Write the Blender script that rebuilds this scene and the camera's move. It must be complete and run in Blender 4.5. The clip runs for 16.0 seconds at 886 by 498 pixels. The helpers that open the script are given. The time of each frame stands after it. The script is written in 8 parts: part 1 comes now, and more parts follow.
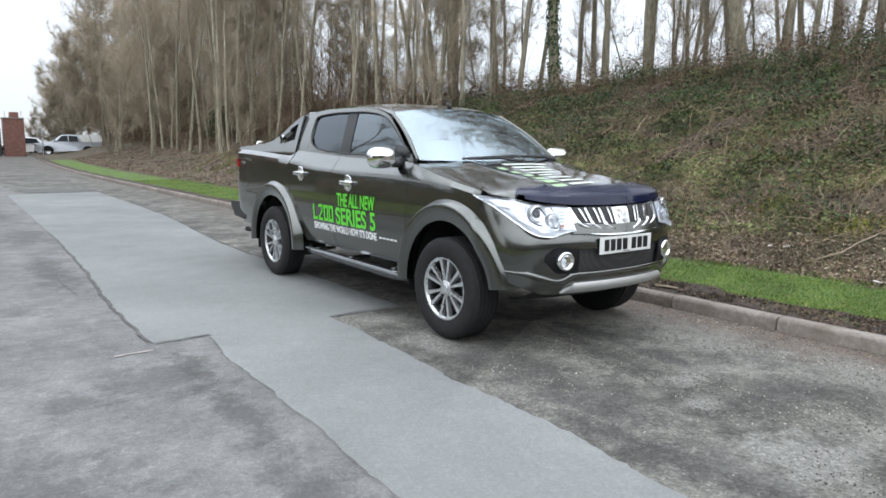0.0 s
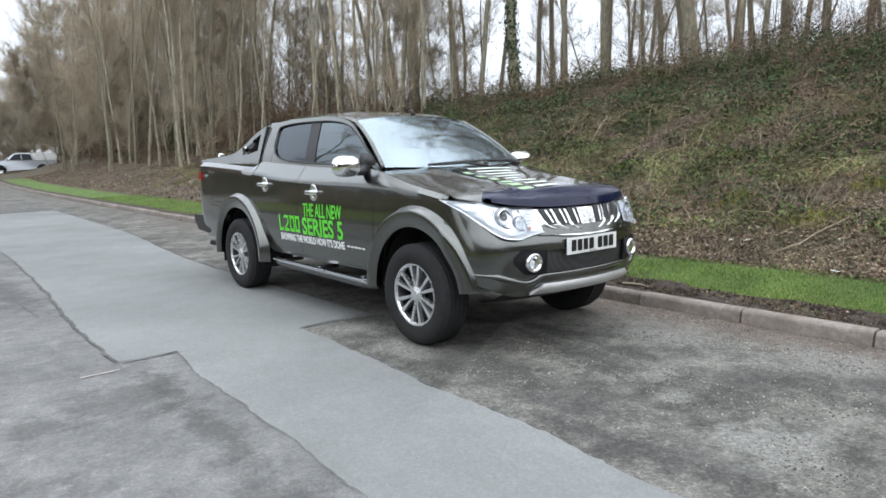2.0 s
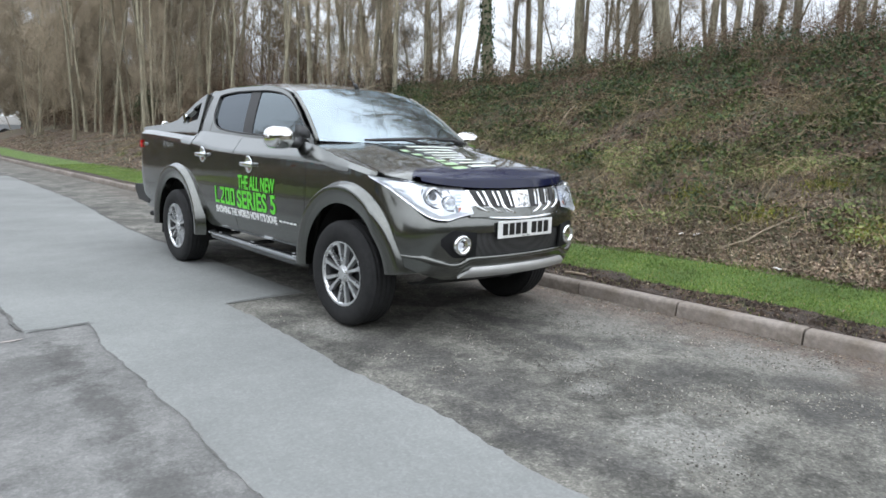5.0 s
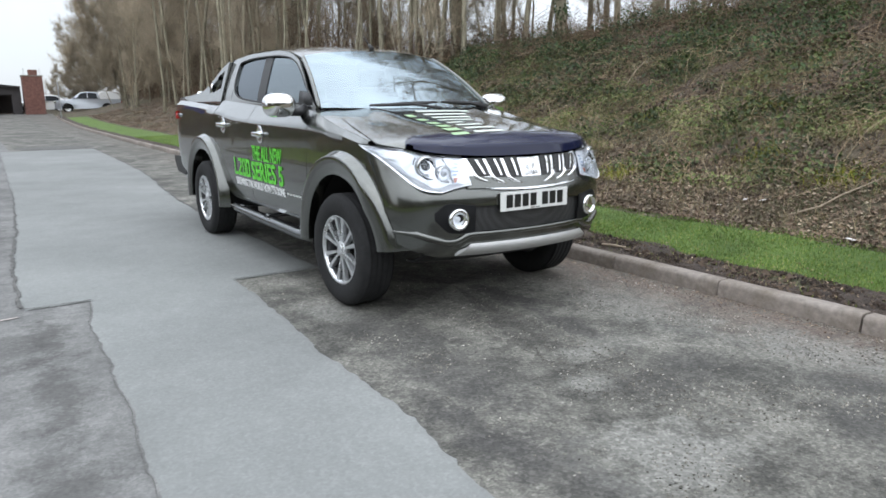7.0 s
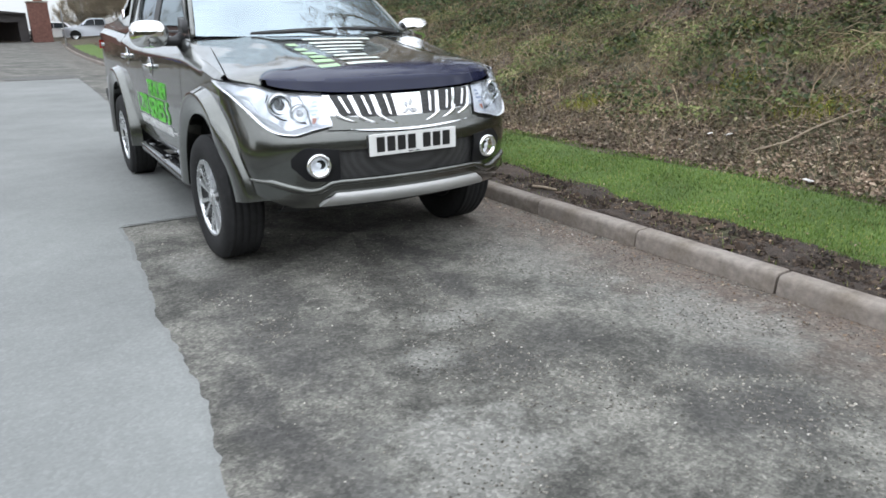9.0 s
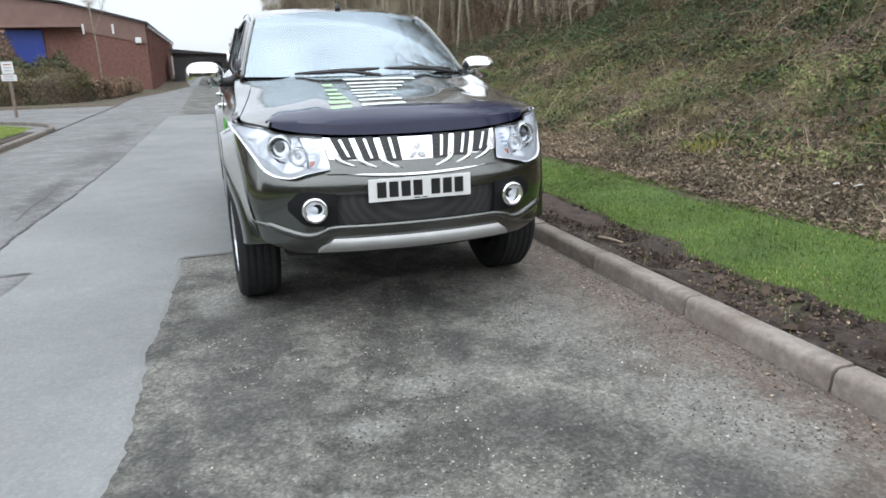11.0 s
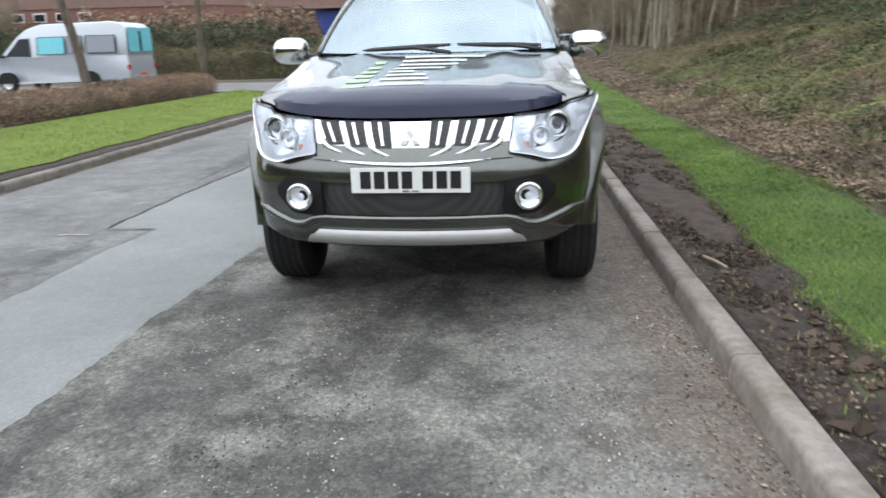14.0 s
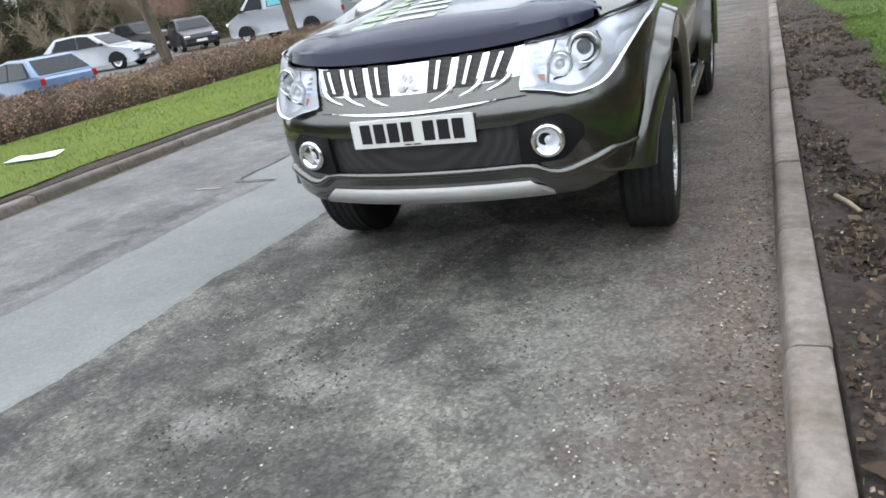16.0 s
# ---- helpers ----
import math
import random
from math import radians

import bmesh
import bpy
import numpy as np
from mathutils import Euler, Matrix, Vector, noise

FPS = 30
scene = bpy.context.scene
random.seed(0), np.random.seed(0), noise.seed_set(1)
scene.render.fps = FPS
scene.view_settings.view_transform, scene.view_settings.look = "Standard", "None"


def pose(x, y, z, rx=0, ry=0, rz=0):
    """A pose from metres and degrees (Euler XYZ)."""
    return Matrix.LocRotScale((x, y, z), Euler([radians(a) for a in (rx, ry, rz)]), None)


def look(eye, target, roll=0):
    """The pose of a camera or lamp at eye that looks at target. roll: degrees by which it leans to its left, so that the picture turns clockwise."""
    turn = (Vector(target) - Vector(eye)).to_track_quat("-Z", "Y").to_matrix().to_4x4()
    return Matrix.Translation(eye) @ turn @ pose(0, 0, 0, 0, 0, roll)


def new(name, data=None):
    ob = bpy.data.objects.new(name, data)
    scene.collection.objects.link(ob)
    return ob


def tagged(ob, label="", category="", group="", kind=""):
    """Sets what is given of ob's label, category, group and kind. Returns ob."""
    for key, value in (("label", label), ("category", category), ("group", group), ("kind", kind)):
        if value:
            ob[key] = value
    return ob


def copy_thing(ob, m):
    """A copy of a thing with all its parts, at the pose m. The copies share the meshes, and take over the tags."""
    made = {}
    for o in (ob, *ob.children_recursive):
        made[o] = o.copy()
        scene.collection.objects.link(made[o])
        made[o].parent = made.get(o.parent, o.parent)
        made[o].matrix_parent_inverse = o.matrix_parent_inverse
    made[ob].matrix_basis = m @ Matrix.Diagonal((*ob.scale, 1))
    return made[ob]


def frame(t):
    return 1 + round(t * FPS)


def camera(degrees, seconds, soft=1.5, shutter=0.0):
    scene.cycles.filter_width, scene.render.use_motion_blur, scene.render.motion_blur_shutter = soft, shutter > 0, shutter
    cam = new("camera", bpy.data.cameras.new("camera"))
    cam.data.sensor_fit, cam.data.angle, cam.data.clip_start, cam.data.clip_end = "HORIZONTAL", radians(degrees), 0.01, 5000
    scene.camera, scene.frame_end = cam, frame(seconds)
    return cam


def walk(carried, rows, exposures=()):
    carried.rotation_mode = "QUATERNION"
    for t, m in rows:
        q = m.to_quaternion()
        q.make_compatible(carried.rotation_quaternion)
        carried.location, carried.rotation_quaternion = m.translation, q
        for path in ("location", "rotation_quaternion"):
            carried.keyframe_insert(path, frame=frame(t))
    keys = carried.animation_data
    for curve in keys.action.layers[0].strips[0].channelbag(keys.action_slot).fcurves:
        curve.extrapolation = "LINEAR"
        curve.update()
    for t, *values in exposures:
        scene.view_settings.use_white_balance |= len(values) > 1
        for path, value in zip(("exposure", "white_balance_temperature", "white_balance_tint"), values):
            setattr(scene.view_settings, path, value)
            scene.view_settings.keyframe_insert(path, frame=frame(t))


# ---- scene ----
cam = camera(65.3, 16.0, soft=1.65, shutter=0.35)
PATH = [
    (0, (-3.712, -3.833, 1.345), (-2.536, -2.242, 1.053), 0.4),
    (0.5, (-3.723, -3.837, 1.347), (-2.523, -2.261, 1.068), 0.7),
    (1, (-3.713, -3.84, 1.341), (-2.487, -2.285, 1.06), 0.1),
    (1.5, (-3.71, -3.849, 1.344), (-2.463, -2.311, 1.064), 0.1),
    (2, (-3.728, -3.834, 1.345), (-2.475, -2.299, 1.069), -1.4),
    (2.5, (-3.731, -3.83, 1.348), (-2.449, -2.321, 1.068), -0.2),
    (3, (-3.691, -3.87, 1.331), (-2.385, -2.379, 1.068), -1.4),
    (3.5, (-3.608, -3.945, 1.328), (-2.3, -2.459, 1.041), 0.8),
    (4, (-3.545, -3.946, 1.313), (-2.204, -2.494, 1.006), 0.1),
    (6.5, (-2.956, -3.849, 1.267), (-1.779, -2.276, 0.892), 2.2),
    (7, (-2.732, -3.944, 1.288), (-1.639, -2.324, 0.868), -0.3),
    (7.5, (-2.546, -3.944, 1.277), (-1.405, -2.361, 0.835), 0.8),
    (8, (-2.322, -3.884, 1.277), (-1.129, -2.367, 0.753), 5.7),
    (8.5, (-2.115, -3.913, 1.264), (-1.02, -2.347, 0.672), 1.4),
    (9, (-1.789, -4.017, 1.296), (-0.784, -2.403, 0.676), -0.9),
    (11.5, (-0.756, -4.088, 1.299), (-0.202, -2.236, 0.784), -1.4),
    (12, (-0.545, -4.045, 1.288), (0.03, -2.226, 0.69), -1.9),
    (12.5, (-0.309, -3.928, 1.285), (0.199, -2.112, 0.62), 1.3),
    (13, (-0.091, -3.867, 1.247), (-0.036, -2.002, 0.527), -4.5),
    (13.5, (0.215, -3.901, 1.302), (0.263, -1.997, 0.69), -2.1),
    (14, (0.401, -3.803, 1.263), (0.227, -1.891, 0.703), -1.4),
    (14.5, (0.538, -3.659, 1.312), (0.141, -1.806, 0.672), -1.3),
    (15, (0.703, -3.576, 1.265), (0.149, -1.77, 0.61), -7.2),
    (15.5, (1.008, -3.439, 1.278), (0.298, -1.699, 0.593), -9.4),
    (16, (1.191, -3.211, 1.231), (0.371, -1.534, 0.512), -9.9),
]
walk(cam, [(t, look(eye, target, roll)) for t, eye, target, roll in PATH], [(0, 1.03, 6390, 9), (4, 1.02, 6390, 9), (7, 0.97, 6390, 9), (7.5, 0.88, 6390, 9), (8, 0.9, 6390, 9), (9, 1.02, 6390, 9), (11.5, 0.99, 6390, 9), (12, 0.88, 6390, 9), (12.5, 0.91, 6390, 9), (13, 0.97, 6390, 9), (13.5, 1, 6390, 9), (14.5, 1.04, 6390, 9), (16, 1.02, 6390, 9)])

# ---- world, sun, sky ----
SUN_ELEVATION, SUN_HEADING = 48.0, 205.0
world = bpy.data.worlds.new("overcast_sky")
scene.world = world
world.use_nodes = True
wn, wl = world.node_tree.nodes, world.node_tree.links
sky = wn.new("ShaderNodeTexSky")
sky.sky_type, sky.sun_disc = "NISHITA", False
sky.sun_elevation, sky.sun_rotation = radians(SUN_ELEVATION), radians(SUN_HEADING)
sky.air_density, sky.dust_density, sky.ozone_density = 1.0, 1.0, 1.0
veil = wn.new("ShaderNodeHueSaturation")
veil.inputs["Saturation"].default_value = 0.4
wl.new(sky.outputs["Color"], veil.inputs["Color"])
cloud_co = wn.new("ShaderNodeTexCoord")
cloud = wn.new("ShaderNodeTexNoise")
cloud.inputs["Scale"].default_value, cloud.inputs["Detail"].default_value = 2.2, 5.0
wl.new(cloud_co.outputs["Generated"], cloud.inputs["Vector"])
cloud_ramp = wn.new("ShaderNodeMapRange")
cloud_ramp.inputs[1].default_value, cloud_ramp.inputs[2].default_value = 0.3, 0.75
cloud_ramp.inputs[3].default_value, cloud_ramp.inputs[4].default_value = 0.76, 1.24
wl.new(cloud.outputs["Fac"], cloud_ramp.inputs[0])
# An overcast veil lies over the clear sky: brighter overhead than at the horizon.
up = wn.new("ShaderNodeSeparateXYZ")
wl.new(cloud_co.outputs["Generated"], up.inputs[0])
height = wn.new("ShaderNodeMapRange")
height.inputs[1].default_value, height.inputs[2].default_value = 0.0, 1.0
height.inputs[3].default_value, height.inputs[4].default_value = 3.3, 11.2
wl.new(up.outputs["Z"], height.inputs[0])
tone = wn.new("ShaderNodeMath")
tone.operation = "MULTIPLY"
wl.new(height.outputs[0], tone.inputs[0])
wl.new(cloud_ramp.outputs[0], tone.inputs[1])
white = wn.new("ShaderNodeMix")
white.data_type, white.blend_type = "RGBA", "MULTIPLY"
white.inputs[0].default_value = 1.0
white.inputs[6].default_value = (0.92, 0.98, 1.075, 1)
wl.new(tone.outputs[0], white.inputs[7])
layer = wn.new("ShaderNodeMix")
layer.data_type = "RGBA"
layer.inputs[0].default_value = 0.8
wl.new(veil.outputs["Color"], layer.inputs[6])
wl.new(white.outputs[2], layer.inputs[7])
backing = wn["Background"]
backing.inputs["Strength"].default_value = 0.134
wl.new(layer.outputs[2], backing.inputs["Color"])

sun = new("sun", bpy.data.lights.new("sun", "SUN"))
sun.data.energy, sun.data.angle, sun.data.color = 0.7, radians(170), (1.0, 0.98, 0.95)
sun_dir = Vector((math.sin(radians(SUN_HEADING)), math.cos(radians(SUN_HEADING)), math.tan(radians(SUN_ELEVATION))))
sun.matrix_world = look(tuple(sun_dir * 40), (0, 0, 0))


# ---- materials ----
def material(name, build):
    m = bpy.data.materials.new(name)
    m.use_nodes = True
    t = m.node_tree
    build(t, t.nodes["Principled BSDF"])
    return m


def node(t, kind, **values):
    n = t.nodes.new(kind)
    for key, value in values.items():
        n.inputs[key.replace("_", " ")].default_value = value
    return n


def noise_tex(t, scale, detail=4.0, rough=0.6, kind="ShaderNodeTexNoise"):
    n = node(t, kind, Scale=scale)
    if kind == "ShaderNodeTexNoise":
        n.inputs["Detail"].default_value, n.inputs["Roughness"].default_value = detail, rough
    co = t.nodes.new("ShaderNodeTexCoord")
    t.links.new(co.outputs["Object"], n.inputs["Vector"])
    return n


def ramp(t, source, stops):
    r = t.nodes.new("ShaderNodeValToRGB")
    el = r.color_ramp.elements
    while len(el) < len(stops):
        el.new(0.5)
    for e, (at, colour) in zip(el, stops):
        e.position, e.color = at, (*colour, 1) if len(colour) == 3 else colour
    t.links.new(source, r.inputs["Fac"])
    return r


def mixed(t, factor, a, b, mode="MIX"):
    n = t.nodes.new("ShaderNodeMix")
    n.data_type, n.blend_type = "RGBA", mode
    for value, at in ((factor, 0), (a, 6), (b, 7)):
        if isinstance(value, (int, float)):
            n.inputs[at].default_value = value
        elif isinstance(value, tuple):
            n.inputs[at].default_value = (*value, 1)
        else:
            t.links.new(value, n.inputs[at])
    return n.outputs[2]


def bump(t, p, height, strength, distance):
    b = node(t, "ShaderNodeBump", Strength=strength, Distance=distance)
    t.links.new(height, b.inputs["Height"])
    t.links.new(b.outputs["Normal"], p.inputs["Normal"])


def plain(name, colour, rough=0.5, metal=0.0, coat=0.0, vary=0.15, scale=12.0, relief=0.0):
    def build(t, p):
        n = noise_tex(t, scale)
        lo, hi = tuple(c * (1 - vary) for c in colour), tuple(min(1, c * (1 + vary)) for c in colour)
        t.links.new(ramp(t, n.outputs["Fac"], [(0.3, lo), (0.7, hi)]).outputs["Color"], p.inputs["Base Color"])
        r = node(t, "ShaderNodeMapRange")
        r.inputs[3].default_value, r.inputs[4].default_value = max(0.02, rough * 0.85), min(1, rough * 1.15)
        t.links.new(n.outputs["Fac"], r.inputs[0])
        t.links.new(r.outputs[0], p.inputs["Roughness"])
        p.inputs["Metallic"].default_value, p.inputs["Coat Weight"].default_value = metal, coat
        p.inputs["Coat Roughness"].default_value = 0.03
        if relief:
            bump(t, p, noise_tex(t, scale * 8).outputs["Fac"], 0.5, relief)
    return material(name, build)


def island_colours(name, stops, rough=0.7, vary=None, through_light=0.0):
    """A material whose colour differs from piece to piece."""
    def build(t, p):
        g = t.nodes.new("ShaderNodeNewGeometry")
        c = ramp(t, g.outputs["Random Per Island"], stops).outputs["Color"]
        n = noise_tex(t, 1.5, 7.0, 0.68)
        shade = ramp(t, n.outputs["Fac"], [(0.36, (0.5, 0.5, 0.48)), (0.5, (0.92, 0.9, 0.86)), (0.64, (1.3, 1.27, 1.2))]).outputs["Color"]
        t.links.new(mixed(t, 1.0, c, shade, "MULTIPLY"), p.inputs["Base Color"])
        p.inputs["Roughness"].default_value = rough
        p.inputs["Specular IOR Level"].default_value = 0.3
    return material(name, build)


def spill_mask(t, reach, depth):
    n = node(t, "ShaderNodeMapRange")
    n.inputs[1].default_value, n.inputs[2].default_value = 1.95, 2.5
    n.inputs[3].default_value, n.inputs[4].default_value = depth, 0.0
    t.links.new(reach, n.inputs[0])
    return n.outputs[0]


WORN = (0.2, 0.196, 0.178)


def road_look(name, light, dark, blotch, grit, stain, warm=None, sharp=0.09, spills=(), fleck=0.0):
    """Worn asphalt: coarse chippings, patches and stains."""
    def build(t, p):
        fine, mid = noise_tex(t, 95.0, 2.0, 0.6), noise_tex(t, 32.0, 4.0, 0.75)
        big, wide = noise_tex(t, blotch, 12.0, 0.8), noise_tex(t, blotch * 0.28, 8.0, 0.7)
        mean = tuple((a + b) / 2 for a, b in zip(light, dark))
        base = ramp(t, big.outputs["Fac"], [(0.5 - sharp, dark), (0.5, mean), (0.5 + sharp, light)]).outputs["Color"]
        base = mixed(t, 0.9, base, ramp(t, wide.outputs["Fac"], [(0.38, (1 - stain,) * 3), (0.58, (1.12,) * 3)]).outputs["Color"], "MULTIPLY")
        stones = noise_tex(t, 78.0, kind="ShaderNodeTexVoronoi")
        chip = ramp(t, stones.outputs["Color"], [(0.1, (1 - grit,) * 3), (0.55, (1.0,) * 3), (0.9, (1 + grit * 1.5,) * 3)]).outputs["Color"]
        base = mixed(t, 1.0, base, chip, "MULTIPLY")
        base = mixed(t, 0.9, base, ramp(t, fine.outputs["Fac"], [(0.3, (1 - grit,) * 3), (0.5, (1.0,) * 3), (0.7, (1 + grit * 1.2,) * 3)]).outputs["Color"], "MULTIPLY")
        base = mixed(t, 0.9, base, ramp(t, mid.outputs["Fac"], [(0.32, (1 - grit * 0.8,) * 3), (0.66, (1 + grit * 0.7,) * 3)]).outputs["Color"], "MULTIPLY")
        mottle = ramp(t, mid.outputs["Fac"], [(0.3, (0.8,) * 3), (0.7, (1.2,) * 3)]).outputs["Color"]
        if fleck:
            scab = noise_tex(t, 6.5, 12.0, 0.78)
            base = mixed(t, 1.0, base, ramp(t, scab.outputs["Fac"], [(0.38, (1 - fleck,) * 3), (0.44, (1.0,) * 3), (0.54, (1.0,) * 3), (0.6, (1 + fleck * 1.2,) * 3)]).outputs["Color"], "MULTIPLY")
        if warm:
            co = t.nodes.new("ShaderNodeTexCoord")
            sep = t.nodes.new("ShaderNodeSeparateXYZ")
            t.links.new(co.outputs["Object"], sep.inputs[0])
            edge = node(t, "ShaderNodeMapRange")
            edge.inputs[1].default_value, edge.inputs[2].default_value = warm[0], warm[1]
            t.links.new(sep.outputs["X"], edge.inputs[0])
            wear = t.nodes.new("ShaderNodeMath")
            wear.operation = "MULTIPLY"
            along = node(t, "ShaderNodeMapRange")
            along.inputs[1].default_value, along.inputs[2].default_value = 6.0, 14.0
            along.inputs[3].default_value, along.inputs[4].default_value = 1.0, 0.25
            t.links.new(sep.outputs["Y"], along.inputs[0])
            near = t.nodes.new("ShaderNodeMath")
            near.operation = "MULTIPLY"
            t.links.new(edge.outputs[0], near.inputs[0])
            t.links.new(along.outputs[0], near.inputs[1])
            t.links.new(near.outputs[0], wear.inputs[0])
            t.links.new(ramp(t, noise_tex(t, 5.0, 6.0, 0.7).outputs["Fac"], [(0.3, (0.15,) * 3), (0.55, (0.9,) * 3)]).outputs["Color"], wear.inputs[1])
            base = mixed(t, wear.outputs[0], base, mixed(t, 1.0, warm[2], chip, "MULTIPLY"))
        for sx, sy, rx, ry, depth, *tint in spills:
            # An old spill or a worn pale patch with a ragged edge.
            co = t.nodes.new("ShaderNodeTexCoord")
            place = t.nodes.new("ShaderNodeMapping")
            place.vector_type = "TEXTURE"
            place.inputs["Location"].default_value, place.inputs["Scale"].default_value = (sx, sy, 0), (rx, ry, 1)
            t.links.new(co.outputs["Object"], place.inputs["Vector"])
            far = t.nodes.new("ShaderNodeVectorMath")
            far.operation = "LENGTH"
            t.links.new(place.outputs[0], far.inputs[0])
            rag = t.nodes.new("ShaderNodeMath")
            rag.operation = "MULTIPLY_ADD"
            rag.inputs[1].default_value = 3.2
            t.links.new(noise_tex(t, 6.0, 9.0, 0.74).outputs["Fac"], rag.inputs[0])
            t.links.new(far.outputs["Value"], rag.inputs[2])
            base = mixed(t, spill_mask(t, rag.outputs[0], depth), base, mixed(t, 1.0, WORN if tint else (0.055, 0.053, 0.05), mixed(t, 1.0, chip, mottle, "MULTIPLY"), "MULTIPLY"))
        t.links.new(base, p.inputs["Base Color"])
        p.inputs["Roughness"].default_value = 0.86
        p.inputs["Specular IOR Level"].default_value = 0.35
        height = mixed(t, 0.5, stones.outputs["Distance"], mid.outputs["Fac"])
        bump(t, p, height, 0.6, 0.02 * grit * grit + 0.0004)
    return material(name, build)


M_OLD = road_look("old_asphalt", (0.176, 0.175, 0.169), (0.129, 0.128, 0.124), 2.6, 0.11, 0.22, sharp=0.075, spills=((-2.75, 0.25, 0.45, 0.5, 0.45), (-3.6, -0.9, 0.7, 0.6, 0.45), (-3.2, -2.2, 0.4, 0.4, 0.4), (-2.7, 8.0, 0.5, 1.6, 0.5), (-2.5, 0.3, 0.14, 0.6, 0.6), (-2.54, -0.6, 0.14, 0.6, 0.6), (-2.62, -1.6, 0.2, 0.6, 0.55), (-3.2, 0.1, 0.3, 0.25, 0.5), (-2.75, 4.5, 0.3, 1.5, 0.6), (-2.8, 11.5, 0.45, 2.2, 0.55), (-3.3, 2.6, 0.35, 0.25, 0.5), (-3.9, 5.5, 0.35, 0.8, 0.45)), fleck=0.18)
M_DARK = road_look("coarse_asphalt", (0.172, 0.166, 0.146), (0.072, 0.07, 0.062), 2.3, 0.27, 0.42, warm=(0.5, 1.12, (0.128, 0.1, 0.082)), sharp=0.07, spills=(
    (-1.03, -0.1, 0.18, 0.36, 0.7, 1), (-0.23, -1.53, 0.18, 0.15, 0.75, 1), (-0.48, -1.8, 0.18, 0.14, 0.75, 1), (-0.72, -2.45, 0.5, 0.36, 0.85, 1), (0.8, -2.2, 0.38, 0.6, 0.6, 1), (0.62, -1.2, 0.34, 0.9, 0.4, 1), (0.0, -1.5, 0.3, 0.2, 0.35, 1),
    (0.12, -0.45, 0.17, 0.6, 0.85), (0.02, -1.2, 0.16, 0.35, 0.7), (-0.25, -2.0, 0.22, 0.2, 0.5), (0.1, -1.95, 0.36, 0.24, 0.6), (0.25, -2.8, 0.42, 0.3, 0.75), (-1.2, -1.98, 0.16, 0.5, 0.75), (-1.02, -1.5, 0.2, 0.4, 0.6), (0.48, -2.5, 0.25, 0.18, 0.6), (-0.9, -0.6, 0.3, 0.6, 0.45), (-0.95, -1.35, 0.4, 0.8, 0.55), (-1.15, -2.3, 0.25, 0.6, 0.55)), fleck=0.22)
M_STRIP = road_look("reinstated_asphalt", (0.208, 0.214, 0.207), (0.172, 0.178, 0.173), 0.9, 0.06, 0.14, sharp=0.16)
M_TAR = plain("bitumen_joint", (0.092, 0.09, 0.085), 0.9, vary=0.5, scale=14.0, relief=0.004)


def kerb_look(name, colour):
    """Weathered concrete whose tone differs from stone to stone."""
    def build(t, p):
        fine, wide = noise_tex(t, 26.0, 6.0, 0.7), noise_tex(t, 3.5, 5.0)
        c = ramp(t, fine.outputs["Fac"], [(0.3, tuple(v * 0.72 for v in colour)), (0.7, tuple(v * 1.25 for v in colour))]).outputs["Color"]
        c = mixed(t, 0.9, c, ramp(t, wide.outputs["Fac"], [(0.35, (0.72, 0.68, 0.62)), (0.6, (1.1, 1.1, 1.1))]).outputs["Color"], "MULTIPLY")
        tone = t.nodes.new("ShaderNodeObjectInfo")
        c = mixed(t, 1.0, c, ramp(t, tone.outputs["Random"], [(0.0, (0.82, 0.8, 0.77)), (1.0, (1.16, 1.15, 1.14))]).outputs["Color"], "MULTIPLY")
        t.links.new(c, p.inputs["Base Color"])
        p.inputs["Roughness"].default_value = 0.9
        bump(t, p, fine.outputs["Fac"], 0.6, 0.005)
    return material(name, build)


M_CONCRETE = kerb_look("kerb_concrete", (0.208, 0.183, 0.162))
M_KERB_DARK = kerb_look("old_kerb_concrete", (0.165, 0.15, 0.132))
M_BRICK = plain("red_brick", (0.185, 0.09, 0.072), 0.85, vary=0.3, scale=6.0)
M_CLAD = plain("brown_cladding", (0.2, 0.122, 0.1), 0.6, vary=0.12, scale=2.0)
M_DARKCLAD = plain("dark_cladding", (0.05, 0.045, 0.045), 0.7, vary=0.2, scale=2.0)
M_BLUE_DOOR = plain("blue_painted_steel", (0.02, 0.05, 0.28), 0.45, vary=0.1)
M_WHITE = plain("white_paint", (0.78, 0.78, 0.77), 0.4, vary=0.04)
M_SILVER = plain("silver_paint", (0.46, 0.49, 0.53), 0.3, metal=0.4, coat=1.0, vary=0.05)
M_BLUE = plain("blue_paint", (0.14, 0.23, 0.39), 0.3, metal=0.3, coat=1.0, vary=0.05)
M_BLACK = plain("black_paint", (0.01, 0.01, 0.013), 0.35, coat=0.25, vary=0.1)
M_STEP = plain("dark_polished_steel", (0.16, 0.165, 0.17), 0.18, metal=0.9, vary=0.1)
M_STEEL = plain("galvanised_steel", (0.4, 0.41, 0.42), 0.45, metal=0.9, vary=0.15)
M_POLE = plain("weathered_post", (0.22, 0.17, 0.13), 0.85, vary=0.3)
M_RUBBER = plain("tyre_rubber", (0.022, 0.022, 0.0225), 0.8, vary=0.25, scale=30.0, relief=0.002)
M_RUBBER.node_tree.nodes["Principled BSDF"].inputs["Specular IOR Level"].default_value = 0.2
M_PLASTIC = plain("black_plastic", (0.02, 0.02, 0.021), 0.5, vary=0.15, scale=60.0)
M_UNDER = plain("underbody_black", (0.008, 0.008, 0.008), 0.9, vary=0.2)
M_CHROME = plain("chrome", (0.88, 0.89, 0.9), 0.06, metal=1.0, vary=0.02)
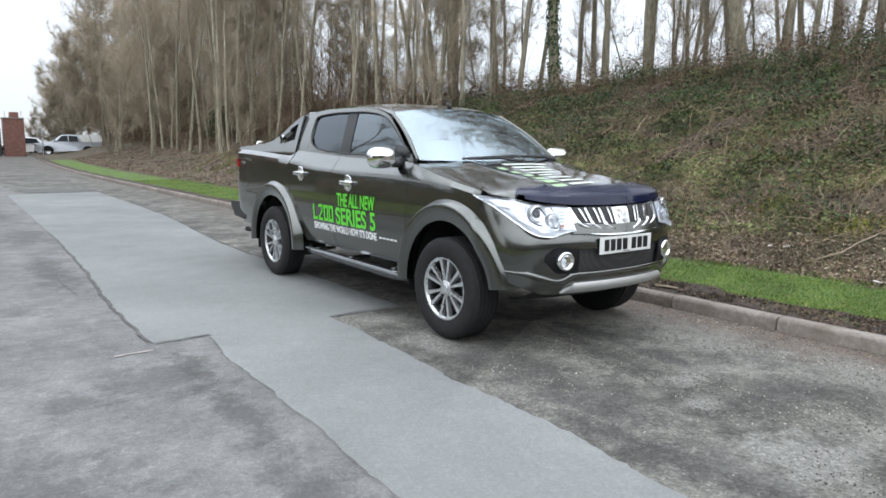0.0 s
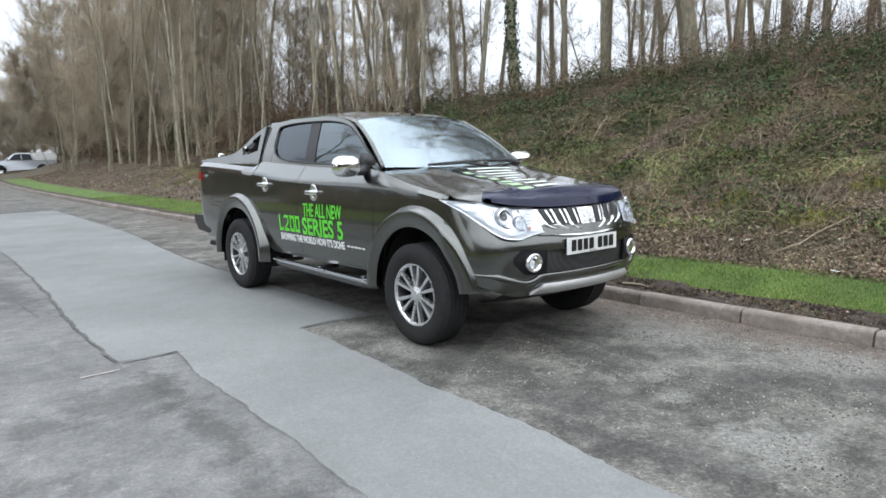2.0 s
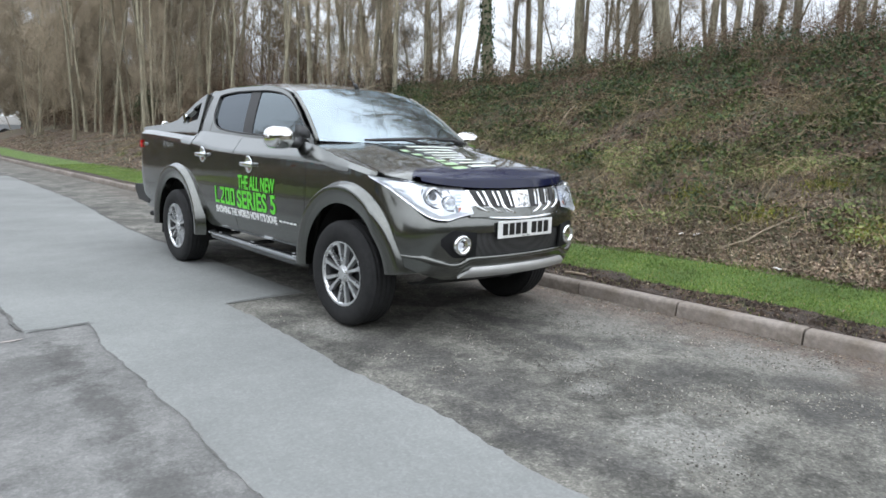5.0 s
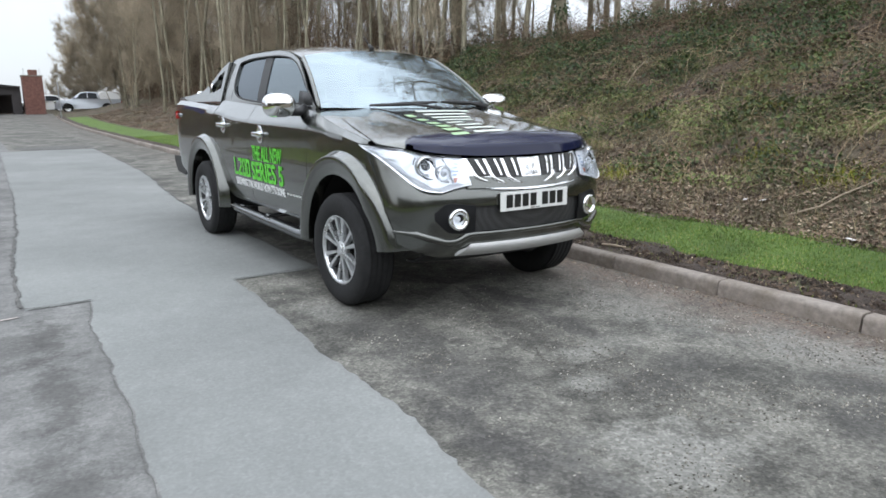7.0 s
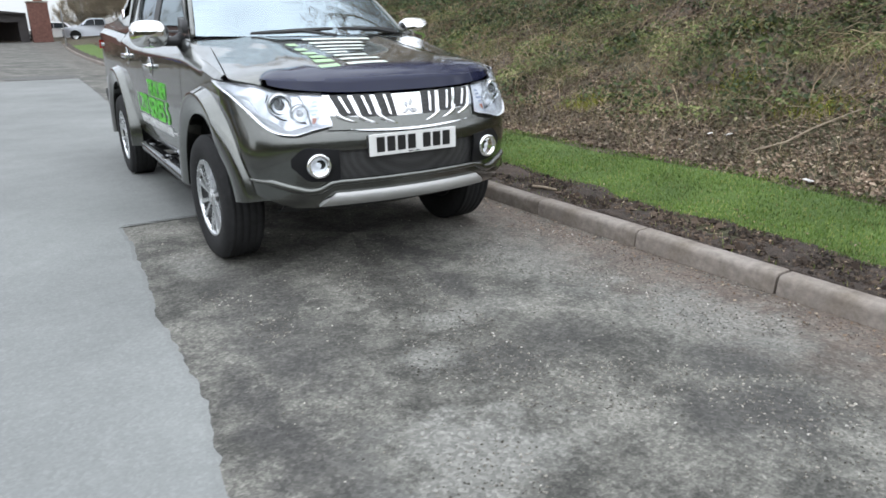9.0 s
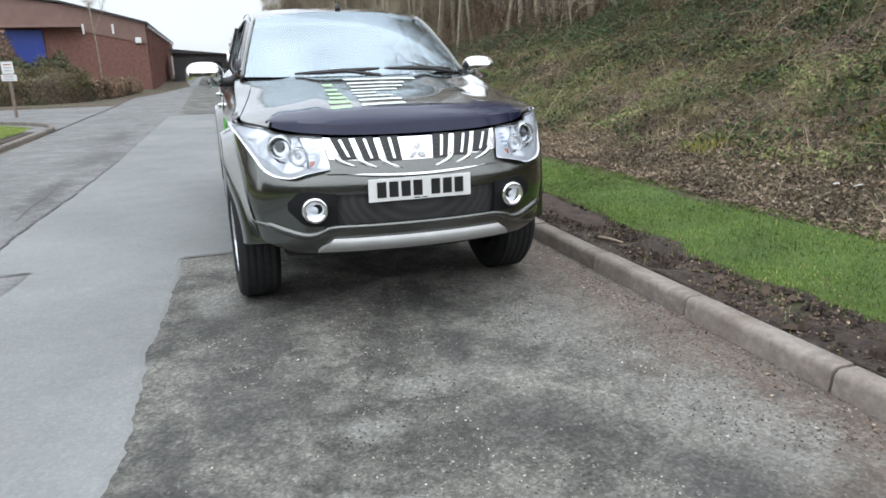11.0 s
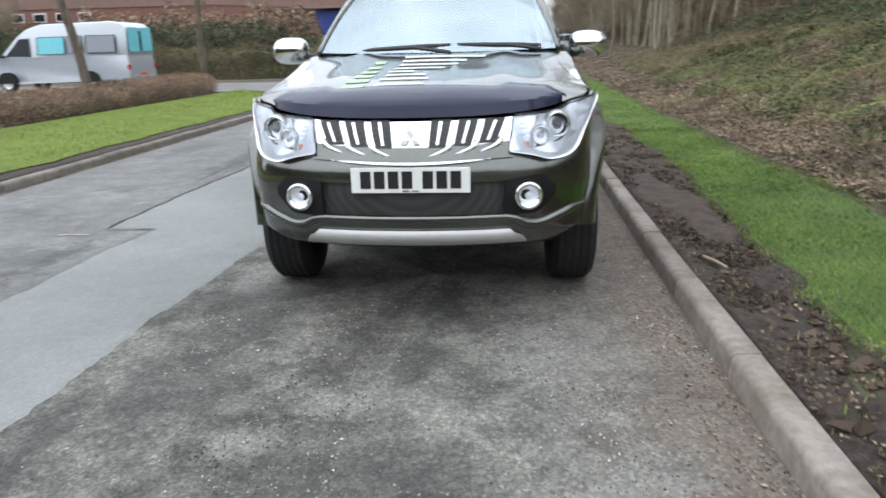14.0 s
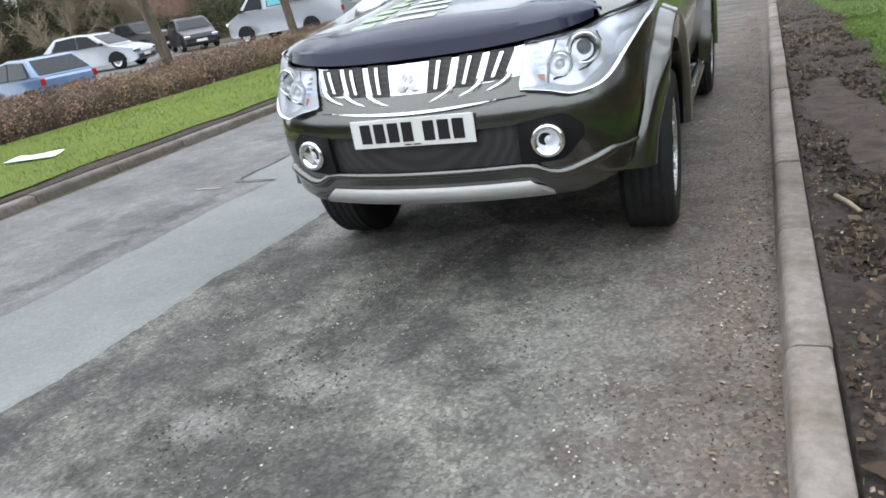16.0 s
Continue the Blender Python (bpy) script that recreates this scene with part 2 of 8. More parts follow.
M_LAMP_IN = plain("lamp_housing_silver", (0.88, 0.9, 0.94), 0.16, metal=0.4, vary=0.06, scale=40.0)
# White that carries the glare of chrome on lamp blade, fog reflector and badge.
M_BLADE = plain("satin_white_for_chrome_glare", (0.88, 0.89, 0.92), 0.2, metal=0.15, coat=0.6, vary=0.03)
M_BADGE = plain("badge_silver", (0.7, 0.71, 0.73), 0.32, metal=0.75, vary=0.05)
M_BEZEL = plain("lamp_black", (0.008, 0.008, 0.009), 0.6, vary=0.2)
M_BEZEL.node_tree.nodes["Principled BSDF"].inputs["Specular IOR Level"].default_value = 0.25
M_PROJECTOR = plain("dark_projector_glass", (0.035, 0.04, 0.05), 0.08, metal=0.4, coat=1.0, vary=0.1)
# Minibus glass: the pale reflection is put into the base colour.
M_VAN_GLASS = plain("glass_with_painted_reflection", (0.2, 0.22, 0.25), 0.15, vary=0.1)
M_TINT = plain("bluish_reflector", (0.5, 0.56, 0.72), 0.18, metal=0.6, vary=0.05)
M_ALLOY = plain("alloy_wheel_silver", (0.62, 0.63, 0.64), 0.28, metal=0.85, vary=0.05)
# Darker copy of the alloy: the shade inside the wheel is in its colour.
M_ALLOY_DARK = plain("alloy_shadowed_barrel", (0.06, 0.06, 0.062), 0.5, metal=0.6)
M_SKID = plain("satin_silver_plastic", (0.5, 0.5, 0.49), 0.38, metal=0.5, vary=0.05)
M_GREEN_DECAL = plain("green_vinyl", (0.12, 0.62, 0.04), 0.4, vary=0.05)
M_FADED = plain("faded_vinyl", (0.6, 0.64, 0.58), 0.4, vary=0.1)
M_PALE_GREEN = plain("faded_green_vinyl", (0.34, 0.5, 0.28), 0.4, vary=0.05)
M_WHITE_DECAL = plain("white_vinyl", (0.82, 0.82, 0.82), 0.4, vary=0.03)
M_PLATE = plain("white_plate", (0.74, 0.74, 0.72), 0.35, vary=0.03)
M_PLATE_BAR = plain("plate_black", (0.012, 0.012, 0.012), 0.4)
M_RED = plain("red_lens", (0.4, 0.015, 0.012), 0.12, coat=1.0)
M_AMBER = plain("amber_lens", (0.55, 0.16, 0.08), 0.2, coat=1.0)
M_SEAT = plain("grey_cloth", (0.035, 0.035, 0.038), 0.9, vary=0.2, scale=40.0)
M_CURTAIN = plain("turquoise_blind", (0.16, 0.5, 0.56), 0.7, vary=0.1)
M_WINDOW = plain("dark_window", (0.012, 0.016, 0.02), 0.12)
M_WINDOW.node_tree.nodes["Principled BSDF"].inputs["Specular IOR Level"].default_value = 0.22
M_GRAVEL = plain("pale_litter", (0.56, 0.54, 0.52), 0.6, vary=0.1)


def paint(t, p):
    flake = noise_tex(t, 900.0, 2.0)
    t.links.new(ramp(t, flake.outputs["Fac"], [(0.35, (0.082, 0.085, 0.078)), (0.65, (0.15, 0.155, 0.143))]).outputs["Color"], p.inputs["Base Color"])
    dust = noise_tex(t, 3.0, 5.0)
    r = node(t, "ShaderNodeMapRange")
    r.inputs[3].default_value, r.inputs[4].default_value = 0.18, 0.28
    t.links.new(dust.outputs["Fac"], r.inputs[0])
    t.links.new(r.outputs[0], p.inputs["Roughness"])
    p.inputs["Metallic"].default_value, p.inputs["Coat Weight"].default_value = 1.0, 1.0
    p.inputs["Coat Roughness"].default_value, p.inputs["Coat IOR"].default_value = 0.02, 1.52
    wave = noise_tex(t, 7.0, 3.0)
    bump(t, p, wave.outputs["Fac"], 0.12, 0.006)
    t.links.new(p.inputs["Normal"].links[0].from_socket, p.inputs["Coat Normal"])


M_PAINT = material("olive_metallic_paint", paint)


def smoked(t, p):
    p.inputs["Base Color"].default_value = (0.008, 0.011, 0.036, 1)
    p.inputs["Roughness"].default_value = 0.05
    p.inputs["IOR"].default_value = 1.42
    n = noise_tex(t, 2.0)
    bump(t, p, n.outputs["Fac"], 0.08, 0.01)


M_SMOKED = material("smoked_acrylic", smoked)


def pane(name, tint, index=1.55, sheen=(1, 1, 1)):
    """A thin pane: what lies behind it, tinted, under a reflection."""
    m = bpy.data.materials.new(name)
    m.use_nodes = True
    t = m.node_tree
    t.nodes.remove(t.nodes["Principled BSDF"])
    clear, gloss, mix = t.nodes.new("ShaderNodeBsdfTransparent"), t.nodes.new("ShaderNodeBsdfGlossy"), t.nodes.new("ShaderNodeMixShader")
    clear.inputs["Color"].default_value = (*tint, 1)
    gloss.inputs["Roughness"].default_value = 0.015
    gloss.inputs["Color"].default_value = (*sheen, 1)
    f = node(t, "ShaderNodeFresnel", IOR=index)
    t.links.new(f.outputs[0], mix.inputs[0])
    t.links.new(clear.outputs[0], mix.inputs[1])
    t.links.new(gloss.outputs[0], mix.inputs[2])
    t.links.new(mix.outputs[0], t.nodes["Material Output"].inputs["Surface"])
    return m


M_SCREEN = pane("windscreen_glass", (0.62, 0.7, 0.68), 4.0, (0.8, 0.93, 1.0))
M_GLASS = pane("side_glass", (0.08, 0.1, 0.1), 2.4, (0.85, 0.95, 1.0))
M_PRIVACY = pane("privacy_glass", (0.04, 0.045, 0.05), 1.75, (0.85, 0.93, 1.0))
M_LENS = pane("clear_lens", (0.92, 0.94, 0.96), 1.5)


def mesh_grille(t, p):
    co = t.nodes.new("ShaderNodeTexCoord")
    w = node(t, "ShaderNodeTexVoronoi", Scale=120.0, Randomness=0.0)
    t.links.new(co.outputs["Object"], w.inputs["Vector"])
    t.links.new(ramp(t, w.outputs["Distance"], [(0.2, (0.006,) * 3), (0.6, (0.045,) * 3)]).outputs["Color"], p.inputs["Base Color"])
    p.inputs["Roughness"].default_value = 0.55
    bump(t, p, w.outputs["Distance"], 0.5, 0.003)


M_MESH = material("black_mesh", mesh_grille)


def earth(t, p):
    a, b = noise_tex(t, 9.0, 8.0, 0.75), noise_tex(t, 0.8, 5.0)
    c = ramp(t, a.outputs["Fac"], [(0.3, (0.025, 0.019, 0.013)), (0.5, (0.085, 0.062, 0.044)), (0.66, (0.19, 0.145, 0.105))]).outputs["Color"]
    c = mixed(t, ramp(t, b.outputs["Fac"], [(0.45, (0,) * 3), (0.62, (0.6,) * 3)]).outputs["Color"], c, (0.06, 0.075, 0.025))
    t.links.new(c, p.inputs["Base Color"])
    p.inputs["Roughness"].default_value = 0.95
    bump(t, p, a.outputs["Fac"], 1.0, 0.05)


M_EARTH = material("leafy_earth", earth)


def turf(t, p):
    a, b = noise_tex(t, 60.0, 6.0, 0.75), noise_tex(t, 1.6, 4.0)
    c = ramp(t, a.outputs["Fac"], [(0.3, (0.055, 0.09, 0.018)), (0.55, (0.105, 0.18, 0.034)), (0.72, (0.17, 0.25, 0.062))]).outputs["Color"]
    c = mixed(t, 0.8, c, ramp(t, b.outputs["Fac"], [(0.35, (0.75, 0.75, 0.7)), (0.65, (1.2, 1.15, 1.0))]).outputs["Color"], "MULTIPLY")
    t.links.new(c, p.inputs["Base Color"])
    p.inputs["Roughness"].default_value = 0.9
    bump(t, p, a.outputs["Fac"], 1.0, 0.03)


M_TURF = material("mown_turf", turf)


def lime_turf(t, p):
    a = noise_tex(t, 40.0, 6.0, 0.75)
    c = ramp(t, a.outputs["Fac"], [(0.3, (0.1, 0.14, 0.02)), (0.55, (0.17, 0.235, 0.035)), (0.72, (0.24, 0.29, 0.065))]).outputs["Color"]
    t.links.new(c, p.inputs["Base Color"])
    p.inputs["Roughness"].default_value = 0.9
    bump(t, p, a.outputs["Fac"], 1.0, 0.03)


M_LIME_TURF = material("lime_turf", lime_turf)


def mud(t, p):
    a, b = noise_tex(t, 22.0, 8.0, 0.78), noise_tex(t, 2.2, 4.0)
    c = ramp(t, a.outputs["Fac"], [(0.32, (0.016, 0.011, 0.008)), (0.52, (0.05, 0.035, 0.026)), (0.7, (0.105, 0.078, 0.06))]).outputs["Color"]
    c = mixed(t, ramp(t, b.outputs["Fac"], [(0.52, (0,) * 3), (0.64, (0.3,) * 3)]).outputs["Color"], c, mixed(t, 1.0, (0.1, 0.08, 0.066), ramp(t, a.outputs["Fac"], [(0.3, (0.5,) * 3), (0.65, (1.2,) * 3)]).outputs["Color"], "MULTIPLY"))
    t.links.new(c, p.inputs["Base Color"])
    p.inputs["Roughness"].default_value = 0.85
    bump(t, p, a.outputs["Fac"], 1.0, 0.03)


M_MUD = material("dark_soil", mud)
M_PUDDLE = plain("trodden_mud", (0.06, 0.044, 0.035), 0.72, vary=0.5, scale=9.0, relief=0.02)
M_PUDDLE.node_tree.nodes["Principled BSDF"].inputs["Specular IOR Level"].default_value = 0.22


def bark_look(name, dark, light):
    def build(t, p):
        co = t.nodes.new("ShaderNodeTexCoord")
        m = t.nodes.new("ShaderNodeMapping")
        m.inputs["Scale"].default_value = (14, 14, 2.2)
        n = node(t, "ShaderNodeTexNoise", Scale=1.0, Detail=6.0, Roughness=0.7)
        t.links.new(co.outputs["Object"], m.inputs["Vector"])
        t.links.new(m.outputs["Vector"], n.inputs["Vector"])
        tone = t.nodes.new("ShaderNodeObjectInfo")
        c = ramp(t, n.outputs["Fac"], [(0.32, dark), (0.66, light)]).outputs["Color"]
        c = mixed(t, 1.0, c, ramp(t, tone.outputs["Random"], [(0.0, (0.7, 0.68, 0.62)), (1.0, (1.25, 1.22, 1.15))]).outputs["Color"], "MULTIPLY")
        t.links.new(c, p.inputs["Base Color"])
        p.inputs["Roughness"].default_value = 0.92
        bump(t, p, n.outputs["Fac"], 0.8, 0.02)
    return material(name, build)


M_BARK = bark_look("grey_brown_bark", (0.12, 0.112, 0.083), (0.38, 0.35, 0.275))
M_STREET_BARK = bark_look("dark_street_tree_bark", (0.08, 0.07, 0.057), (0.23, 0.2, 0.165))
M_TWIG = bark_look("winter_twigs", (0.21, 0.175, 0.13), (0.4, 0.34, 0.262))
M_STRAW = island_colours("dead_grass", [(0.0, (0.1, 0.092, 0.048)), (0.5, (0.21, 0.182, 0.1)), (1.0, (0.42, 0.36, 0.24))], 0.8)
M_DEAD_LEAF = island_colours("dead_bramble_leaves", [(0.0, (0.03, 0.021, 0.015)), (0.5, (0.085, 0.06, 0.042)), (1.0, (0.18, 0.13, 0.095))], 0.85)
M_HERB = island_colours("weed_leaves", [(0.0, (0.06, 0.085, 0.025)), (0.5, (0.13, 0.165, 0.05)), (0.9, (0.22, 0.24, 0.09)), (1.0, (0.32, 0.28, 0.16))], 0.6)
M_BRAMBLE = island_colours("bramble_leaves", [(0.0, (0.022, 0.034, 0.012)), (0.5, (0.055, 0.08, 0.026)), (0.85, (0.1, 0.13, 0.04)), (1.0, (0.16, 0.12, 0.07))], 0.6)
M_CLOD = island_colours("soil_clods", [(0.0, (0.014, 0.01, 0.007)), (0.6, (0.05, 0.035, 0.026)), (1.0, (0.12, 0.09, 0.068))], 0.9)
M_GRIT = island_colours("brown_grit", [(0.0, (0.05, 0.036, 0.028)), (0.7, (0.11, 0.083, 0.064)), (1.0, (0.24, 0.2, 0.16))], 0.9)
M_CHIPS = island_colours("stone_chippings", [(0.0, (0.07, 0.066, 0.06)), (0.6, (0.2, 0.19, 0.17)), (0.93, (0.36, 0.34, 0.31)), (1.0, (0.6, 0.58, 0.55))], 0.85)
M_LITTER = island_colours("dead_leaves", [(0.0, (0.075, 0.053, 0.039)), (0.4, (0.185, 0.134, 0.098)), (0.85, (0.3, 0.23, 0.175)), (1.0, (0.46, 0.39, 0.3))], 0.85)
M_STEMS = island_colours("dry_stems", [(0.0, (0.09, 0.06, 0.038)), (0.5, (0.2, 0.145, 0.09)), (1.0, (0.36, 0.29, 0.2))], 0.85)
M_BRUSH = island_colours("brown_brushwood", [(0.0, (0.068, 0.045, 0.032)), (0.6, (0.15, 0.104, 0.072)), (1.0, (0.27, 0.2, 0.14))], 0.85)
M_IVY = island_colours("ivy_leaves", [(0.0, (0.018, 0.036, 0.012)), (0.6, (0.035, 0.068, 0.02)), (1.0, (0.075, 0.12, 0.04))], 0.5)
M_BLADES = island_colours("grass_blades", [(0.0, (0.055, 0.105, 0.018)), (0.55, (0.13, 0.22, 0.04)), (0.9, (0.24, 0.3, 0.08)), (1.0, (0.34, 0.3, 0.14))], 0.6)
M_LIME = island_colours("lime_grass", [(0.0, (0.12, 0.17, 0.022)), (0.55, (0.195, 0.265, 0.036)), (1.0, (0.29, 0.33, 0.07))], 0.6)
M_ROUGH_GRASS = island_colours("rough_grass", [(0.0, (0.07, 0.1, 0.025)), (0.5, (0.15, 0.18, 0.055)), (1.0, (0.33, 0.3, 0.16))], 0.7)
M_MOSS = island_colours("yellow_green_moss", [(0.0, (0.12, 0.14, 0.015)), (1.0, (0.3, 0.3, 0.05))], 0.8)
M_BEECH = island_colours("beech_hedge_leaves", [(0.0, (0.15, 0.095, 0.07)), (0.5, (0.27, 0.18, 0.135)), (1.0, (0.43, 0.32, 0.24))], 0.75)
M_CONIFER = island_colours("evergreen_leaves", [(0.0, (0.02, 0.034, 0.014)), (1.0, (0.075, 0.095, 0.042))], 0.7)
M_OLIVE_HEDGE = island_colours("olive_hedge_leaves", [(0.0, (0.055, 0.05, 0.026)), (1.0, (0.175, 0.155, 0.075))], 0.8)


# ---- building helpers ----
def obj(name, bm, mat, parent=None, label="", smooth=False, **tags):
    me = bpy.data.meshes.new(name)
    bm.normal_update()
    bm.to_mesh(me)
    bm.free()
    me.materials.append(mat)
    if smooth:
        me.polygons.foreach_set("use_smooth", [True] * len(me.polygons))
    ob = new(name, me)
    if parent:
        ob.parent = parent
    return tagged(ob, label, **tags)


def part(name, bm, mat, parent, label="", smooth=False):
    return obj(name, bm, mat, parent, label, smooth)


def arrays(name, verts, faces, mat, parent=None, smooth=False, **tags):
    """A mesh from arrays of corners and of equal-sided faces."""
    verts, faces = np.asarray(verts, np.float32), np.asarray(faces, np.int32)
    me = bpy.data.meshes.new(name)
    n, k = faces.shape
    me.vertices.add(len(verts))
    me.vertices.foreach_set("co", verts.ravel())
    me.loops.add(n * k)
    me.loops.foreach_set("vertex_index", faces.ravel())
    me.polygons.add(n)
    me.polygons.foreach_set("loop_start", np.arange(0, n * k, k, dtype=np.int32))
    me.polygons.foreach_set("use_smooth", np.full(n, smooth))
    me.update(calc_edges=True)
    me.materials.append(mat)
    ob = new(name, me)
    if parent:
        ob.parent = parent
    return tagged(ob, **tags)


def empty(name, m=Matrix(), **tags):
    ob = new(name)
    ob.empty_display_size = 0.2
    ob.matrix_basis = m
    return tagged(ob, **tags)


def box(bm, centre, size, bevel=0.0, turn=None, segments=2):
    made = bmesh.ops.create_cube(bm, size=1.0)["verts"]
    m = Matrix.Translation(centre) @ (turn or Matrix()) @ Matrix.Diagonal((*size, 1))
    bmesh.ops.transform(bm, matrix=m, verts=made)
    if bevel:
        edges = {e for v in made for e in v.link_edges}
        bmesh.ops.bevel(bm, geom=list(edges), offset=bevel, segments=segments, affect="EDGES", profile=0.5)
    return bm


def prism(bm, outline, x0, x1, axis="x"):
    """A solid with the given outline, from x0 to x1 along an axis."""
    def at(a, b, c):
        return {"x": (c, a, b), "y": (a, c, b), "z": (a, b, c)}[axis]
    lo, hi = [bm.verts.new(at(a, b, x0)) for a, b in outline], [bm.verts.new(at(a, b, x1)) for a, b in outline]
    n = len(outline)
    for i in range(n):
        bm.faces.new((lo[i], lo[(i + 1) % n], hi[(i + 1) % n], hi[i]))
    bm.faces.new(lo[::-1]), bm.faces.new(hi)
    bmesh.ops.recalc_face_normals(bm, faces=bm.faces)
    return bm


def tube(bm, points, radii, sides=8, caps=True):
    """A round bar along points."""
    rings, points = [], [Vector(p) for p in points]
    if isinstance(radii, (int, float)):
        radii = [radii] * len(points)
    for i, p in enumerate(points):
        d = (points[min(i + 1, len(points) - 1)] - points[max(i - 1, 0)]).normalized()
        a = d.cross((0, 0, 1)) if abs(d.z) < 0.95 else d.cross((1, 0, 0))
        a.normalize()
        b = d.cross(a)
        rings.append([bm.verts.new(p + radii[i] * (math.cos(k * math.tau / sides) * a + math.sin(k * math.tau / sides) * b)) for k in range(sides)])
    for r, s in zip(rings, rings[1:]):
        for k in range(sides):
            bm.faces.new((r[k], r[(k + 1) % sides], s[(k + 1) % sides], s[k]))
    if caps:
        bm.faces.new(rings[0][::-1]), bm.faces.new(rings[-1])
    return bm


def grid(bm, f, us, vs, closed=False):
    """A sheet f(u, v) over two lists."""
    rows = [[bm.verts.new(f(u, v)) for v in vs] for u in us]
    for a, b in zip(rows, rows[1:] + ([rows[0]] if closed else [])):
        for i in range(len(vs) - 1):
            bm.faces.new((a[i], b[i], b[i + 1], a[i + 1]))
    return rows


def lathe(bm, profile, sides, m=Matrix()):
    """Turns (radius, height) pairs round z."""
    rows = [[bm.verts.new(m @ Vector((r * math.cos(a), r * math.sin(a), h))) for r, h in profile] for a in np.linspace(0, math.tau, sides, endpoint=False)]
    for a, b in zip(rows, rows[1:] + rows[:1]):
        for i in range(len(profile) - 1):
            if profile[i][0] > 0 or profile[i + 1][0] > 0:
                bm.faces.new((a[i], b[i], b[i + 1], a[i + 1]))
    bmesh.ops.remove_doubles(bm, verts=bm.verts, dist=1e-5)
    return bm


def steps(a, b, n):
    return [float(v) for v in np.linspace(a, b, n)]


def curve(keys, x):
    """A smooth line through (x, value) pairs, without overshoot."""
    if x <= keys[0][0]:
        return keys[0][1]
    if x >= keys[-1][0]:
        return keys[-1][1]
    i = max(k for k in range(len(keys) - 1) if keys[k][0] <= x)

    def slope(k):
        if k in (0, len(keys) - 1):
            j = min(max(k, 1), len(keys) - 1)
            return (keys[j][1] - keys[j - 1][1]) / (keys[j][0] - keys[j - 1][0])
        a = (keys[k][1] - keys[k - 1][1]) / (keys[k][0] - keys[k - 1][0])
        b = (keys[k + 1][1] - keys[k][1]) / (keys[k + 1][0] - keys[k][0])
        return 0.0 if a * b <= 0 else 2 * a * b / (a + b)
    (x0, y0), (x1, y1) = keys[i], keys[i + 1]
    h, u = x1 - x0, (x - x0) / (x1 - x0)
    return ((1 + 2 * u) * (1 - u) ** 2 * y0 + u * (1 - u) ** 2 * h * slope(i) + u * u * (3 - 2 * u) * y1 + u * u * (u - 1) * h * slope(i + 1))


def solid(ob, depth, offset=-1.0, dark_rim=False):
    """Gives a sheet a thickness."""
    mod = ob.modifiers.new("thickness", "SOLIDIFY")
    mod.thickness, mod.offset = depth, offset
    if dark_rim:
        ob.data.materials.append(M_UNDER)
        mod.material_offset_rim = mod.material_offset = 1
    crisp = ob.modifiers.new("crisp_edges", "EDGE_SPLIT")
    crisp.split_angle = radians(40)
    return ob


# ---- lie of the land ----
def kerb_x(y):
    """The road-side foot of the kerb by the bank."""
    y = np.asarray(y, float)
    return 1.27 + 0.012 * np.maximum(0, y) + 0.0006 * np.maximum(0, y - 20) ** 2


def rise(y):
    """The road climbs a little towards its far end."""
    return 0.00035 * np.maximum(0, np.asarray(y, float) - 28) ** 2 * (np.asarray(y) < 75) + 0.77 * (np.asarray(y) >= 75)


def ripple(x, y):
    return np.sin(1.7 * x + 0.6 * y) * np.sin(0.9 * y - 0.7 * x) + 0.5 * np.sin(3.9 * x - 1.3 * y + 1) * np.sin(2.7 * y + 1.1 * x)


def land(x, y):
    """Height of the ground: road bed, verges, bank, plateau behind it."""
    x, y = np.asarray(x, float), np.asarray(y, float)
    d = x - kerb_x(y)
    slope = 0.36 - 0.13 / (1 + np.exp(-(y - 24) / 4))
    soft = np.log1p(np.exp(np.clip((d - 2.15) * 4, -30, 30))) / 4
    top = np.log1p(np.exp(np.clip((d - 13.2) * 1.5, -30, 30))) / 1.5
    right = 0.085 + 0.03 * np.clip((d - 0.4) / 1.4, 0, 1) + slope * (soft - 0.86 * (1 - 0.65 / (1 + np.exp(-(y - 22) / 4))) * top) + (0.07 * ripple(x, y) + 0.035 * ripple(2.9 * x + 1.0, 3.3 * y)) * np.clip((d - 2.2) / 2, 0, 1) + (0.6 * np.clip((4 - y) / 8, 0, 1) + 0.45 * np.clip((11 - y) / 5, 0, 1)) * np.clip((d - 8) / 5, 0, 1)
    left = 0.07 + 0.06 * np.clip((-4.7 - x) / 2, 0, 1)
    road = (d < 0.13) & (x > -4.6)
    h = np.where(d >= 0.13, right, np.where(road, -0.05, left))
    h = np.where((x < -9.6) & (y < 16.6), -0.55, np.where((x < -9.6) | ((x < -4.6) & (y > 13)), -0.05, h))
    far = (x < -4.9) & (y > 26)
    return np.where(far, 0.06, h) + rise(y)


# ---- large structure ----
def sheet(name, xs, ys, height, mat, **tags):
    gx, gy = np.meshgrid(xs, ys)
    v = np.stack([gx.ravel(), gy.ravel(), height(gx, gy).ravel()], -1)
    n, m = len(xs), len(ys)
    i = (np.arange(m - 1)[:, None] * n + np.arange(n - 1)).ravel()
    return arrays(name, v, np.stack([i, i + 1, i + 1 + n, i + n], -1), mat, smooth=True, **tags)


xs = np.unique(np.concatenate([[-900, -300, -120], np.arange(-60, -4, 1.0), np.arange(-4, 1, 1.0), np.arange(1.2, 16, 0.2), np.arange(16, 40, 2.0), [60, 120, 300, 900]]))
ys = np.unique(np.concatenate([[-900, -300, -100, -40], np.arange(-20, 30, 0.25), np.arange(30, 90, 1.0), [120, 200, 400, 900]]))
